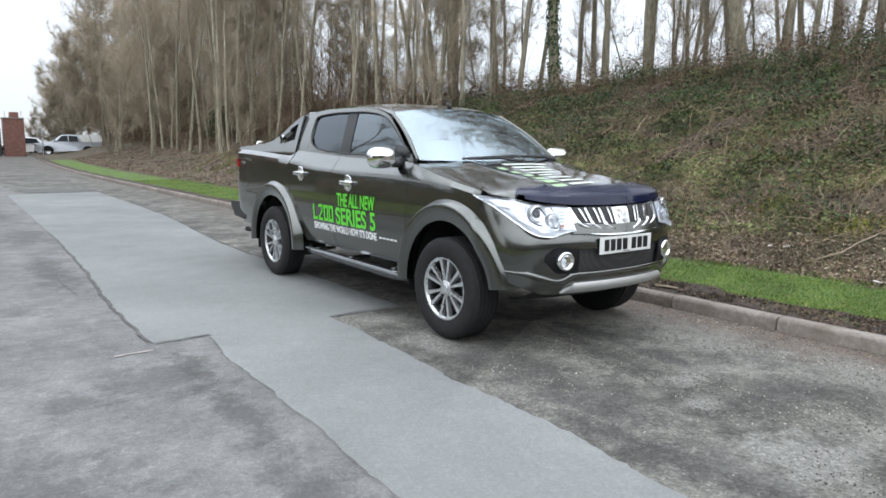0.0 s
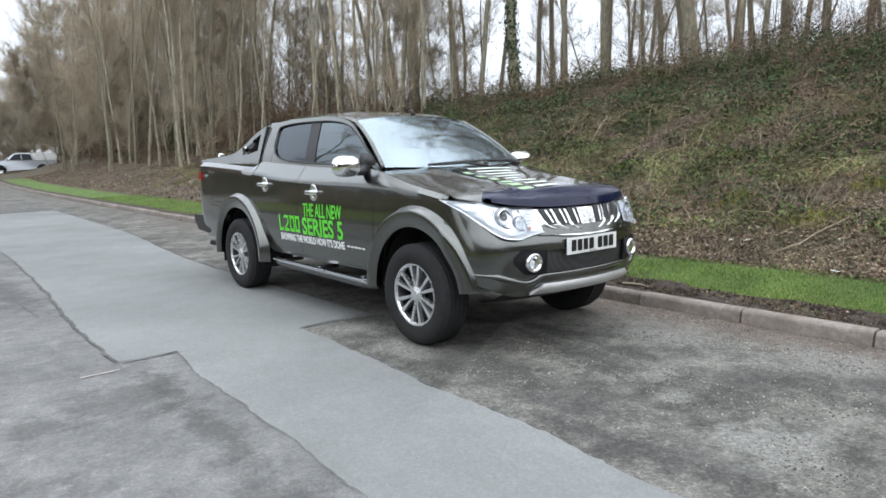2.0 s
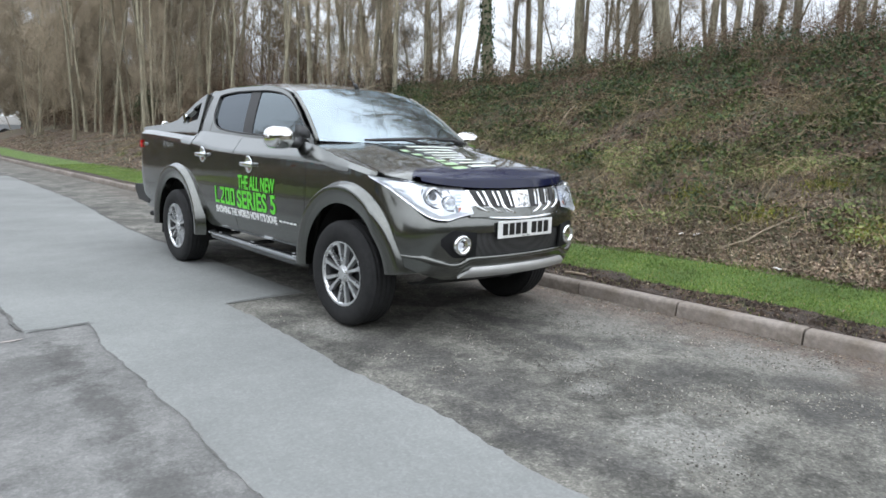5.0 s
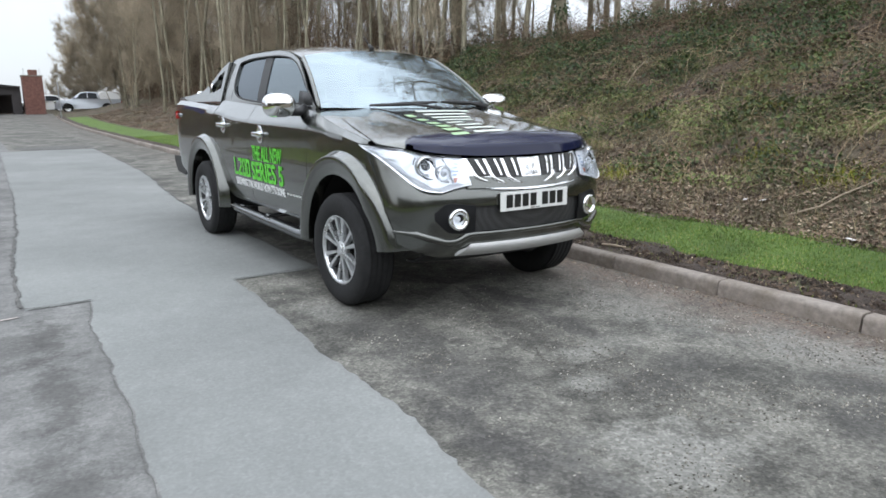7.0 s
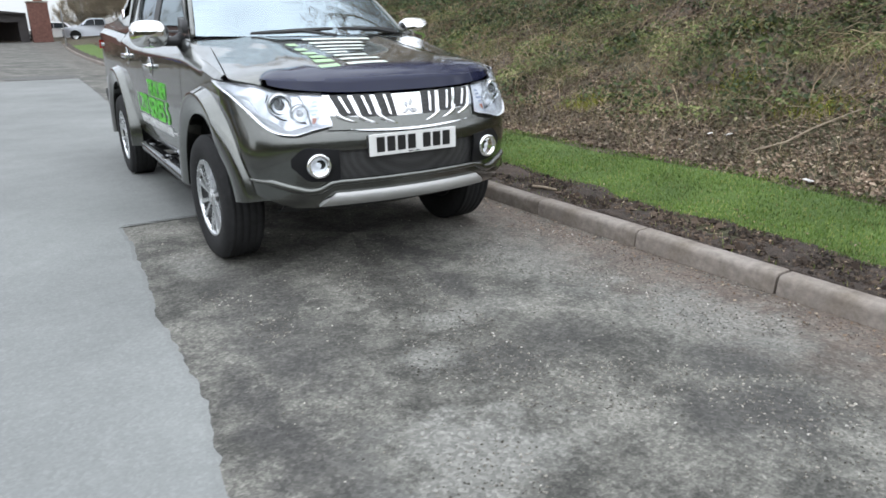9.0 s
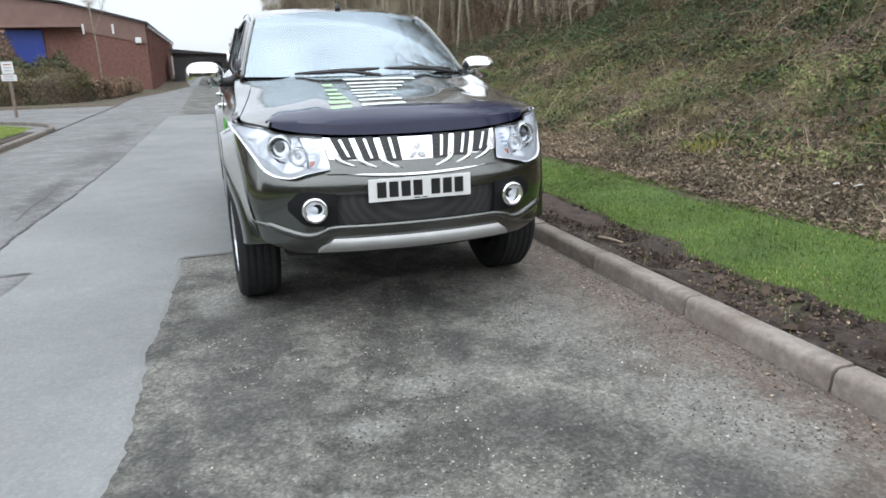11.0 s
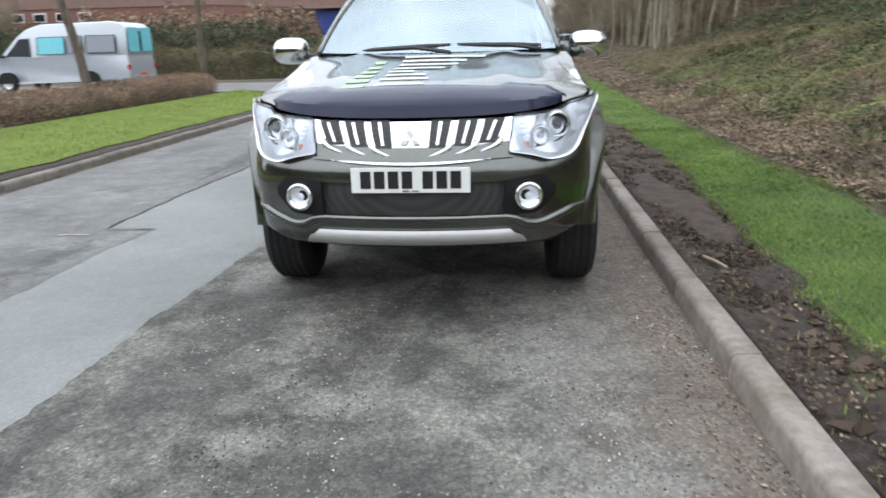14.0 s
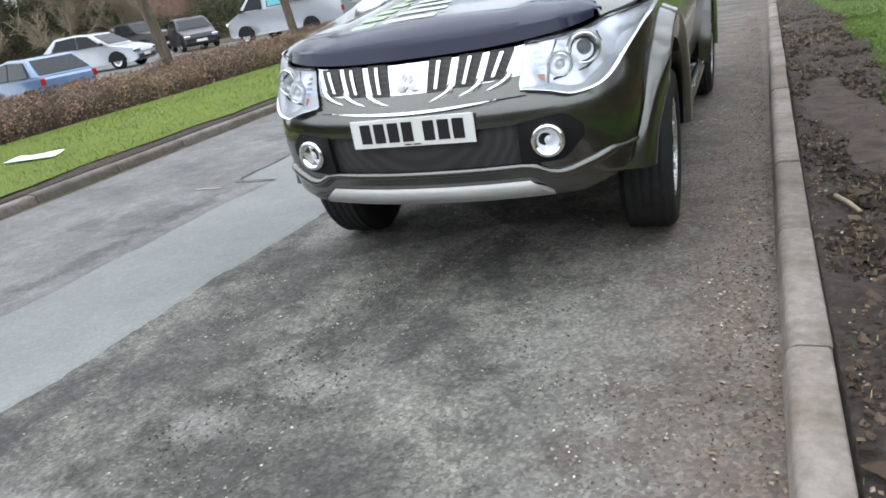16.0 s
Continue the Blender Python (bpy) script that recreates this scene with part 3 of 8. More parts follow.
sheet("ground", xs, ys, land, M_EARTH, kind="structure", label="leaf-strewn brown earth of verge and wooded bank", category="ground")

# Roadway in two widths of worn asphalt, and the paler reinstated strip let into it.
ROAD_MID = -1.9


def carriageway(name, left, right, mat, label, lift=0.0):
    rows = [-60, -30] + steps(-14, 30, 89) + steps(32, 60, 15)
    bm = bmesh.new()
    grid(bm, lambda y, u: (left(y) + (right(y) - left(y)) * u, y, float(rise(y)) + lift), rows, steps(0, 1, 8))
    bmesh.ops.recalc_face_normals(bm, faces=bm.faces)
    return obj(name, bm, mat, kind="structure", label=label, category="road")


carriageway("road_offside", lambda y: -4.45 if y < 34 else -4.45 + 0.25 * (y - 34) ** 0.8, lambda y: ROAD_MID, M_OLD, "worn pale grey asphalt road with stains")
carriageway("road_nearside", lambda y: ROAD_MID, lambda y: float(kerb_x(y)) + 0.02, M_DARK, "coarse dark patched asphalt beside the kerb")
bm = bmesh.new()
prism(bm, [(-60, 16.5), (-4.40, 12.5), (-4.40, 34), (-9, 27), (-60, 26.2)], -0.2, 0.0, "z")
obj("side_road", bm, M_OLD, kind="structure", label="grey asphalt side road at the junction", category="road")
bm = bmesh.new()
prism(bm, [(-60, -6), (-9.9, -6), (-9.9, 17), (-60, 16.3)], -0.6, -0.43, "z")
prism(bm, [(-60, 26.3), (-10.5, 26.3), (-10.5, 30), (-60, 45.9)], -0.2, 0.012, "z")
obj("car_park", bm, M_OLD, kind="structure", label="grey asphalt car park behind the hedge", category="car park")
bm = bmesh.new()
prism(bm, [(-3.4, 60), (16, 60), (16, 90), (-3.4, 90)], 0.2, 0.372, "z")
obj("yard", bm, M_OLD, kind="structure", label="asphalt yard at the road's end", category="yard")

LEFT_EDGE = [(-30, -2.45), (-4, -2.42), (-1.7, -2.36), (-0.6, -2.30), (0.35, -2.29), (0.985, -2.21)]
LEFT_FAR = [(1.06, -2.6), (2.3, -2.58), (3.6, -2.5), (5.6, -2.4), (9.8, -2.3), (18.0, -2.14)]
RIGHT_EDGE = [(-30, -1.5), (-2.3, -1.42), (-1.6, -1.33), (-0.8, -1.33), (-0.2, -1.28), (1.0, -1.22)]
RIGHT_FAR = [(1.03, -0.56), (4.5, -0.56), (10.2, -0.11), (18.0, 0.14)]


def ragged(keys, y, amp=0.02, seed=0.0):
    return curve(keys, y) + amp * noise.noise((y * 3.1, seed, 0.3)) + amp * 0.7 * noise.noise((y * 11.0, seed, 4.0)) + amp * 0.35 * noise.noise((y * 31.0, seed, 9.0))


def strip_sheet(bm, rows, left, right, z):
    # The edges feather down into the road on either side.
    def across(y, k):
        a, b = left(y), right(y)
        return ((a, a + 0.035, a + 0.5 * (b - a), b - 0.035, b)[k], y, (-0.002, z, z, z, -0.002)[k])
    grid(bm, across, rows, range(5))


bm = bmesh.new()
strip_sheet(bm, steps(-14, 1.0, 400), lambda y: ragged(LEFT_EDGE, y, 0.022, 1), lambda y: ragged(RIGHT_EDGE, y, 0.026, 2), 0.005)
strip_sheet(bm, steps(1.0, 18.0, 340), lambda y: ragged(LEFT_FAR, y, 0.03, 3), lambda y: ragged(RIGHT_FAR, y, 0.03, 4), 0.005)
bmesh.ops.recalc_face_normals(bm, faces=bm.faces)
obj("road_strip", bm, M_STRIP, kind="structure", label="smooth pale reinstated strip in the asphalt road", category="road")


def joint(name, rows, at, width, seed):
    """A dark ragged joint along an edge of the strip."""
    bm = bmesh.new()
    def side(y, s):
        w = width(y) * (0.5 + 0.9 * abs(noise.noise((y * 5.0, seed, 2.0 + s))))
        return at(y) + s * w
    grid(bm, lambda y, s: (side(y, s), y, 0.009), rows, (-1, 0, 1))
    bmesh.ops.recalc_face_normals(bm, faces=bm.faces)
    return obj(name, bm, M_TAR, kind="structure", label="dark cracked bitumen joint along the strip", category="road joint")


joint("joint_left_near", steps(-8, 0.98, 260), lambda y: ragged(LEFT_EDGE, y, 0.022, 1) - 0.002, lambda y: 0.003, 1)
joint("joint_left_far", steps(1.07, 18, 300), lambda y: ragged(LEFT_FAR, y, 0.03, 3), lambda y: 0.019 if y < 5 else max(0.004, 0.019 - 0.004 * (y - 5)), 2)
joint("joint_right_far", steps(1.04, 18, 200), lambda y: ragged(RIGHT_FAR, y, 0.03, 4), lambda y: 0.012, 4)
bm = bmesh.new()
for x0, x1, y0, seed in ((-2.62, -2.2, 1.03, 5.0), (-1.24, 0.5, 1.02, 6.0)):
    grid(bm, lambda x, s: (x, y0 + 0.03 * (x - x0) * (-1 if seed < 6 else 0.3) + 0.012 * noise.noise((x * 9, seed, 0)) + s * (0.005 + 0.006 * noise.noise((x * 6, seed, 5 + s))), 0.0095), steps(x0, x1, 40), (-1, 0, 1))
bmesh.ops.recalc_face_normals(bm, faces=bm.faces)
obj("joint_cross", bm, M_TAR, kind="structure", label="dark joint across the road", category="road joint")
# A fine crack across the offside lane.
bm = bmesh.new()
grid(bm, lambda y, s: (-2.72 + 0.05 * noise.noise((y * 2.0, 7.7, 0)) - 0.012 * (y - 2) + s * (0.006 + 0.006 * abs(noise.noise((y * 7, 1.2, s)))), y, 0.0045), steps(3.0, 5.6, 60), (-1, 1))
bmesh.ops.recalc_face_normals(bm, faces=bm.faces)
obj("road_crack", bm, M_TAR, kind="structure", label="fine dark crack in the asphalt", category="road joint")
# Remains of a painted mark, and a dark oil-stained patch further on.
bm = bmesh.new()
grid(bm, lambda x, s: (x, 0.86 + 0.06 * (x + 2.7) + s * 0.018 * (0.5 + abs(noise.noise((x * 8, 2, s)))), 0.005), steps(-2.86, -2.62, 20), (-1, 1))
bmesh.ops.recalc_face_normals(bm, faces=bm.faces)
obj("road_mark", bm, plain("worn_road_paint", (0.34, 0.3, 0.28), 0.8, vary=0.3, scale=30.0), kind="structure", label="worn remains of a white painted mark", category="road marking")
bm = bmesh.new()
outline = [(-0.75 + 1.0 * math.cos(a) * (1 + 0.25 * noise.noise((math.cos(a) * 2, math.sin(a) * 2, 3))), 19.1 + 0.85 * math.sin(a) * (1 + 0.3 * noise.noise((math.cos(a) * 3, math.sin(a) * 3, 5)))) for a in steps(0, math.tau, 49)[:-1]]
prism(bm, outline, -0.01, 0.006, "z")
obj("road_stain", bm, M_TAR, kind="structure", label="dark tar repair in the far road", category="road repair")


# Kerbs: stones of 0.915 m, one object each, under the kerb they belong to.
def kerb_stone_mesh(length, mat, width=0.125, height=0.105):
    """A stone along y with a rounded nose towards the road and worn ends."""
    r, batter = 0.034, 0.008
    nose = [(batter + r - r * math.cos(a), height - r + r * math.sin(a)) for a in steps(0.12, math.pi / 2, 7)]
    outline = [(0, -0.12), (0, 0.0)] + nose + [(width - 0.008, height), (width, height - 0.008), (width, -0.12)]
    bm = bmesh.new()
    def at(y, k):
        x, z = outline[k]
        worn = 0.006 * max(0.0, 1 - min(y, length - y) / 0.016) ** 2
        return (min(max(x + worn * (1 if x < width / 2 else -1), 0), width), y, z - worn * (z > 0))
    rows = grid(bm, at, [0.006, 0.01, 0.016, 0.03, 0.3 * length, 0.7 * length, length - 0.03, length - 0.016, length - 0.01, length - 0.006], range(len(outline)))
    bm.faces.new(rows[0]), bm.faces.new(rows[-1][::-1])
    bmesh.ops.recalc_face_normals(bm, faces=bm.faces)
    me = bpy.data.meshes.new("kerb_stone")
    bm.to_mesh(me)
    bm.free()
    me.polygons.foreach_set("use_smooth", [True] * (len(me.polygons) - 2) + [False] * 2)
    me.materials.append(mat)
    return me


def heading(p, q):
    return math.degrees(math.atan2(-(q[0] - p[0]), q[1] - p[1]))


kerb_near = empty("kerb_nearside", kind="structure", label="buff concrete kerb stones along the verge", category="kerb")
kerb_off = empty("kerb_offside", kind="structure", label="dark weathered kerb along the far verge", category="kerb")
stone_near, stone_off = kerb_stone_mesh(0.915, M_CONCRETE), kerb_stone_mesh(0.915, M_KERB_DARK, 0.12, 0.085)
rng = random.Random(5)
for k in range(-14, 60):
    y0 = -0.36 + 0.915 * k
    p, q = (float(kerb_x(y0)), y0), (float(kerb_x(y0 + 0.915)), y0 + 0.915)
    ob = new("kerb_stone", stone_near)
    ob.parent = kerb_near
    ob.matrix_basis = pose(p[0] + rng.uniform(-0.004, 0.004), y0, float(rise(y0)) + rng.uniform(-0.004, 0.004), 0, rng.uniform(-0.6, 0.6), heading(p, q) + rng.uniform(-0.15, 0.15))
def off_kerb(s):
    """The far kerb: straight, then round the corner into the side road."""
    if s < 28:
        return (-4.45, -14 + s)
    a = (s - 28) / 4.2
    if a < 1.45:
        return (-4.45 - 4.2 * (1 - math.cos(a)), 14 + 4.2 * math.sin(a))
    e = (-4.45 - 4.2 * (1 - math.cos(1.45)), 14 + 4.2 * math.sin(1.45))
    return (e[0] - (a - 1.45) * 4.2, e[1] + (a - 1.45) * 0.3)
for k in range(48):
    p, q = off_kerb(k * 0.915), off_kerb((k + 1) * 0.915)
    ob = new("kerb_stone", stone_off)
    ob.parent = kerb_off
    # The kerb's face is turned towards the road, so the stone lies the other way round.
    ob.matrix_basis = pose(q[0], q[1], rng.uniform(-0.004, 0.004), 0, rng.uniform(-0.5, 0.5), heading(q, p))

# Verges: turf sheets with soil along the kerb.
def verge(name, x0, x1, ys_, mat, label, lift, rough=0.0, cols=9):
    v, n = [], len(ys_)
    us = np.linspace(0, 1, cols)
    for y in ys_:
        for u in us:
            x = float(x0(y)) + (float(x1(y)) - float(x0(y))) * u
            v.append((x, y, float(land(x, y)) + lift - 0.05 * (u in (0, 1)) + rough * (1.6 * noise.noise((x * 2.6, y * 2.6, 7)) + noise.noise((x * 6, y * 6, 1)) + 0.6 * noise.noise((x * 17, y * 17, 2)))))
    i = (np.arange(n - 1)[:, None] * cols + np.arange(cols - 1)).ravel()
    return arrays(name, v, np.stack([i, i + 1, i + cols + 1, i + cols], -1), mat, smooth=True, kind="structure", label=label, category="verge")


def grass_front(y):
    return float(kerb_x(y)) + 0.50 + 0.22 * min(1, max(0, (y + 1) / 4)) + 0.10 * noise.noise((y * 0.9, 3, 1)) + 0.05 * noise.noise((y * 4, 3, 1)) - 0.35 * min(1, max(0, (y - 6) / 4))


def grass_back(y):
    return float(kerb_x(y)) + 1.78 - 0.15 * min(1, max(0, (y - 0) / 4)) + 0.2 * min(1, max(0, (y - 8) / 6)) + 0.12 * noise.noise((y * 0.8, 9, 1)) + 0.05 * noise.noise((y * 5, 9, 1))


verge("verge_soil", lambda y: kerb_x(y) + 0.11, lambda y: grass_front(y) + 0.1, steps(-14, -4.05, 30) + steps(-4, 8, 260) + steps(8.2, 55, 150), M_MUD, "bare dark soil behind the kerb", 0.012, 0.02, 22)
verge("verge_turf", grass_front, grass_back, steps(-14, 50, 257), M_TURF, "strip of mown green grass", 0.02)
verge("verge_offside_soil", lambda y: -5.1, lambda y: -4.5, steps(-14, 14, 57), M_MUD, "dark soil edge behind the far kerb", 0.012)
bm = bmesh.new()
grid(bm, lambda y, u: (-4.86 - 2.84 * u + (1 - u) * (0.12 * noise.noise((y * 0.9, 0, 0)) + 0.07 * noise.noise((y * 4.3, 0, 3))) - max(0, y - 14) * (1 - u) * 0.75, y, 0.1 + 0.065 * u), steps(-14, 18.0, 100), steps(0, 1, 8))
bmesh.ops.recalc_face_normals(bm, faces=bm.faces)
obj("verge_offside_turf", bm, M_LIME_TURF, kind="structure", label="bright green mown grass by the far kerb", category="verge", smooth=True)

# ---- the pickup truck; its front axle stands at y = 0, its nose towards -y ----
truck = empty("pickup_truck", label="olive grey metallic double-cab pickup with green lettering, parked by the kerb", category="pickup truck")
AXLE_Z, REAR_AXLE = 0.36, 3.0
PLAN = [(0, -0.872), (0.26, -0.855), (0.48, -0.808), (0.62, -0.752), (0.73, -0.672), (0.8, -0.555), (0.832, -0.38), (0.84, -0.1), (0.843, 0.5), (0.848, 1.5), (0.848, 2.6), (0.84, 3.5), (0.828, 4.05), (0.80, 4.17)]


def plan(s):
    """The body's outline from above, s from 0 at the nose to 13 at the tail."""
    i = min(int(s), len(PLAN) - 2)
    u = s - i
    def at(k):
        if k < 0:
            return Vector((-PLAN[-k][0], PLAN[-k][1]))
        if k >= len(PLAN):
            return Vector(PLAN[-1]) * 2 - Vector(PLAN[-2])
        return Vector(PLAN[k])
    a, b, c, d = at(i - 1), at(i), at(i + 1), at(i + 2)
    return 0.5 * (2 * b + (c - a) * u + (2 * a - 5 * b + 4 * c - d) * u * u + (3 * b - a - 3 * c + d) * u ** 3)


def s_of_y(y):
    lo, hi = 1.0, 13.0
    for _ in range(40):
        mid = (lo + hi) / 2
        lo, hi = (mid, hi) if plan(mid).y < y else (lo, mid)
    return lo


def s_of_x(x):
    lo, hi = 0.0, 6.5
    for _ in range(40):
        mid = (lo + hi) / 2
        lo, hi = (mid, hi) if plan(mid).x < x else (lo, mid)
    return lo


FRONT_OFF = [(0.33, 0.13), (0.40, 0.055), (0.46, 0.02), (0.55, 0.012), (0.66, 0.0), (0.74, 0.002), (0.79, 0.018), (0.86, 0.045), (0.94, 0.075), (1.0, 0.115), (1.06, 0.2)]
CREASE = [(-0.6, 1.0), (-0.4, 1.04), (0.67, 1.115), (2.0, 1.135), (2.66, 1.195), (4.0, 1.255), (4.2, 1.26)]
TOP = [(-0.88, 0.985), (-0.7, 1.0), (-0.5, 1.03), (-0.3, 1.065), (0.1, 1.13), (0.55, 1.225), (0.8, 1.24), (1.4, 1.245), (1.8, 1.262), (2.3, 1.285), (2.64, 1.3), (2.68, 1.25), (3.3, 1.275), (4.0, 1.3), (4.2, 1.3)]


def inset(s, z):
    """How far the body's skin lies inside its outline at a height."""
    y = plan(s).y
    side = min(1.0, max(0.0, (s - 4.3) / 2.0))
    side = side * side * (3 - 2 * side)
    cr, top = curve(CREASE, y), curve(TOP, y)
    if z <= cr:
        flank = curve([(0.34, 0.12), (0.44, 0.055), (0.52, 0.03), (0.66, 0.008), (0.85, 0.0), (1.0, 0.003), (1.2, 0.008)], z)
    else:
        u = min(1.2, (z - cr) / max(0.02, top - cr))
        flank = 0.006 + u * curve([(-0.5, 0.03), (0.3, 0.05), (0.8, 0.085), (2.6, 0.1), (2.7, 0.06), (4.2, 0.05)], y)
    return (1 - side) * curve(FRONT_OFF, z) + side * flank


def skin(s, z, out=0.0, side=-1):
    """A point of the body's skin; side -1 is the driver's side by the road."""
    p, q = plan(s), plan(s + 0.02)
    d = (q - p).normalized()
    n = Vector((d.y, -d.x))
    p = p + n * (out - inset(s, z))
    x = max(0.0, p.x)
    return Vector((side * x, p.y, z))


def warp(y, z):
    """Door edges bend round the arches low down."""
    low = max(0.0, (0.92 - z) / 0.42)
    return y - 0.17 * low ** 1.5 * math.exp(-((y - 2.62) / 0.35) ** 2) + 0.05 * low * math.exp(-((y - 0.52) / 0.2) ** 2)


def in_arch(p):
    return min(math.hypot(p[1], p[2] - AXLE_Z), math.hypot(p[1] - REAR_AXLE, p[2] - AXLE_Z - 0.02)) < 0.52


def side_panel(name, y0, y1, z_low, side, label="", n=None):
    n = n or max(4, int((y1 - y0) / 0.035))
    bm = bmesh.new()
    def f(y, v):
        z = z_low + (curve(TOP, y) - z_low) * v
        yy = warp(y, z)
        return skin(s_of_y(yy), z, 0.0, side)
    vs = [0, 0.04, 0.1, 0.2, 0.3, 0.4, 0.5, 0.58, 0.66, 0.72, 0.77, 0.81, 0.84, 0.87, 0.9, 0.95, 1.0]
    grid(bm, f, steps(y0, y1, n), vs)
    bmesh.ops.delete(bm, geom=[g for g in bm.faces if in_arch(g.calc_center_median())], context="FACES")
    bmesh.ops.recalc_face_normals(bm, faces=bm.faces)
    if sum((g.normal.x * side) for g in bm.faces) < 0:
        bmesh.ops.reverse_faces(bm, faces=bm.faces)
    return solid(part(name, bm, M_PAINT, truck, label, True), 0.012, dark_rim=True)


doors = {}
for side in (-1, 1):
    side_panel("front_wing", -0.33, 0.515, 0.46, side)
    doors[side] = side_panel("front_door", 0.522, 1.715, 0.44, side)
    doors[side, 1] = side_panel("rear_door", 1.722, 2.617, 0.44, side)
    side_panel("bed_side", 2.628, 4.16, 0.46, side)

# Front bumper skin, wrapped round the nose.
bm = bmesh.new()
s_end = s_of_y(-0.335)
zs = [0.405, 0.42, 0.44, 0.46, 0.5, 0.55, 0.6, 0.66, 0.7, 0.74, 0.765, 0.785, 0.8, 0.82, 0.845]
def nose(s, z):
    a = abs(s)
    lift = max(0.0, (a - 3.0) / (s_end - 3.0)) if a > 3 else 0.0
    zz = z + (0.20 * lift * max(0.0, (z - 0.7) / 0.145) if z > 0.7 else 0.085 * min(1, lift * 1.6) * (0.5 - min(z, 0.5)) / 0.095)
    return skin(a, zz, 0.0, -1 if s < 0 else 1)
grid(bm, nose, steps(-s_end, s_end, 121), zs)
bmesh.ops.delete(bm, geom=[g for g in bm.faces if in_arch(g.calc_center_median()) or (abs(g.calc_center_median().x) < 0.45 and 0.545 < g.calc_center_median().z < 0.69)], context="FACES")
bmesh.ops.recalc_face_normals(bm, faces=bm.faces)
if sum(-g.normal.y for g in bm.faces) < 0:
    bmesh.ops.reverse_faces(bm, faces=bm.faces)
solid(part("front_bumper", bm, M_PAINT, truck, "olive grey front bumper", True), 0.012)


def patch(name, outline_lo, outline_hi, s0, s1, mat, out, side, parent=truck, label="", n=24, m=7, thick=0.004, bulge=0.0, taper=False):
    """A sheet lying on the skin between two heights that run along s."""
    bm = bmesh.new()
    def f(s, v):
        lo, hi = outline_lo(s), outline_hi(s)
        return skin(s, lo + (hi - lo) * v, (out if not taper else 0.004 + (out - 0.004) * (1 - max(0, (s - s0) / (s1 - s0)) ** 3)) + bulge * math.sin(math.pi * v) * max(0.0, math.sin(math.pi * (s - s0) / (s1 - s0))) ** 0.5, side)
    grid(bm, f, steps(s0, s1, n), steps(0, 1, m))
    bmesh.ops.recalc_face_normals(bm, faces=bm.faces)
    if sum(g.normal.dot(Vector((g.calc_center_median().x, g.calc_center_median().y - 0.5, 0))) for g in bm.faces) < 0:
        bmesh.ops.reverse_faces(bm, faces=bm.faces)
    ob = part(name, bm, mat, parent, label, True)
    return solid(ob, thick) if thick else ob


# Bonnet, wing tops, smoked stone guard.
CENTRE = [(-0.80, 0.985), (-0.77, 1.02), (-0.70, 1.062), (-0.6, 1.092), (-0.4, 1.125), (0, 1.175), (0.33, 1.232), (0.6, 1.26)]
def edge_at(y):
    """The bonnet's side edge at y: where the skin ends above."""
    lo, hi = 0.0, 9.0
    for _ in range(40):
        mid = (lo + hi) / 2
        p = skin(mid, curve(TOP, plan(mid).y))
        lo, hi = (mid, hi) if p.y < y else (lo, mid)
    p = skin(lo, curve(TOP, plan(lo).y))
    return abs(p.x), p.z
EDGES = [(y, *edge_at(y)) for y in steps(-0.755, 0.62, 56)]
EDGE_X, EDGE_Z = [(a, b) for a, b, _ in EDGES], [(a, c) for a, _, c in EDGES]
def top_skin(y, x, out=0.0):
    xe, ze = max(0.02, curve(EDGE_X, y)), curve(EDGE_Z, y)
    t = min(1.0, abs(x) / xe)
    crown = curve(CENTRE, y) - ze
    power_dome = 0.012 * math.exp(-((abs(x) - 0.4) / 0.07) ** 2) * min(1, max(0, (y + 0.7) / 0.4))
    return Vector((x, y, ze + crown * (1 - t ** 2.6) + power_dome + out))
def bonnet_x(y):
    return min(curve(EDGE_X, y) - 0.001, curve([(-0.9, 0.9), (-0.3, 0.785), (0.0, 0.735), (0.48, 0.665), (0.7, 0.64)], y))
rows = [-0.755 + 1.1 * (k / 44) ** 1.4 for k in range(45)]
bm = bmesh.new()
grid(bm, lambda y, u: top_skin(min(0.62, y + 0.0 if y < 0.2 else y + (y - 0.2) * 0.9 * abs(u) ** 2.2), u * bonnet_x(y)), rows, steps(-1, 1, 41))
bmesh.ops.recalc_face_normals(bm, faces=bm.faces)
if sum(g.normal.z for g in bm.faces) < 0:
    bmesh.ops.reverse_faces(bm, faces=bm.faces)
bonnet = solid(part("bonnet", bm, M_PAINT, truck, "olive grey bonnet with white and green lettering", True), 0.012)
for side in (-1, 1):
    bm = bmesh.new()
    grid(bm, lambda y, u: top_skin(y, side * (bonnet_x(y) + 0.006 + (curve(EDGE_X, y) - bonnet_x(y) - 0.004) * u)), steps(-0.33, 0.6, 30), steps(0, 1, 7))
    bmesh.ops.recalc_face_normals(bm, faces=bm.faces)
    if sum(g.normal.z for g in bm.faces) < 0:
        bmesh.ops.reverse_faces(bm, faces=bm.faces)
    solid(part("wing_top", bm, M_PAINT, truck, "", True), 0.01)
bm = bmesh.new()
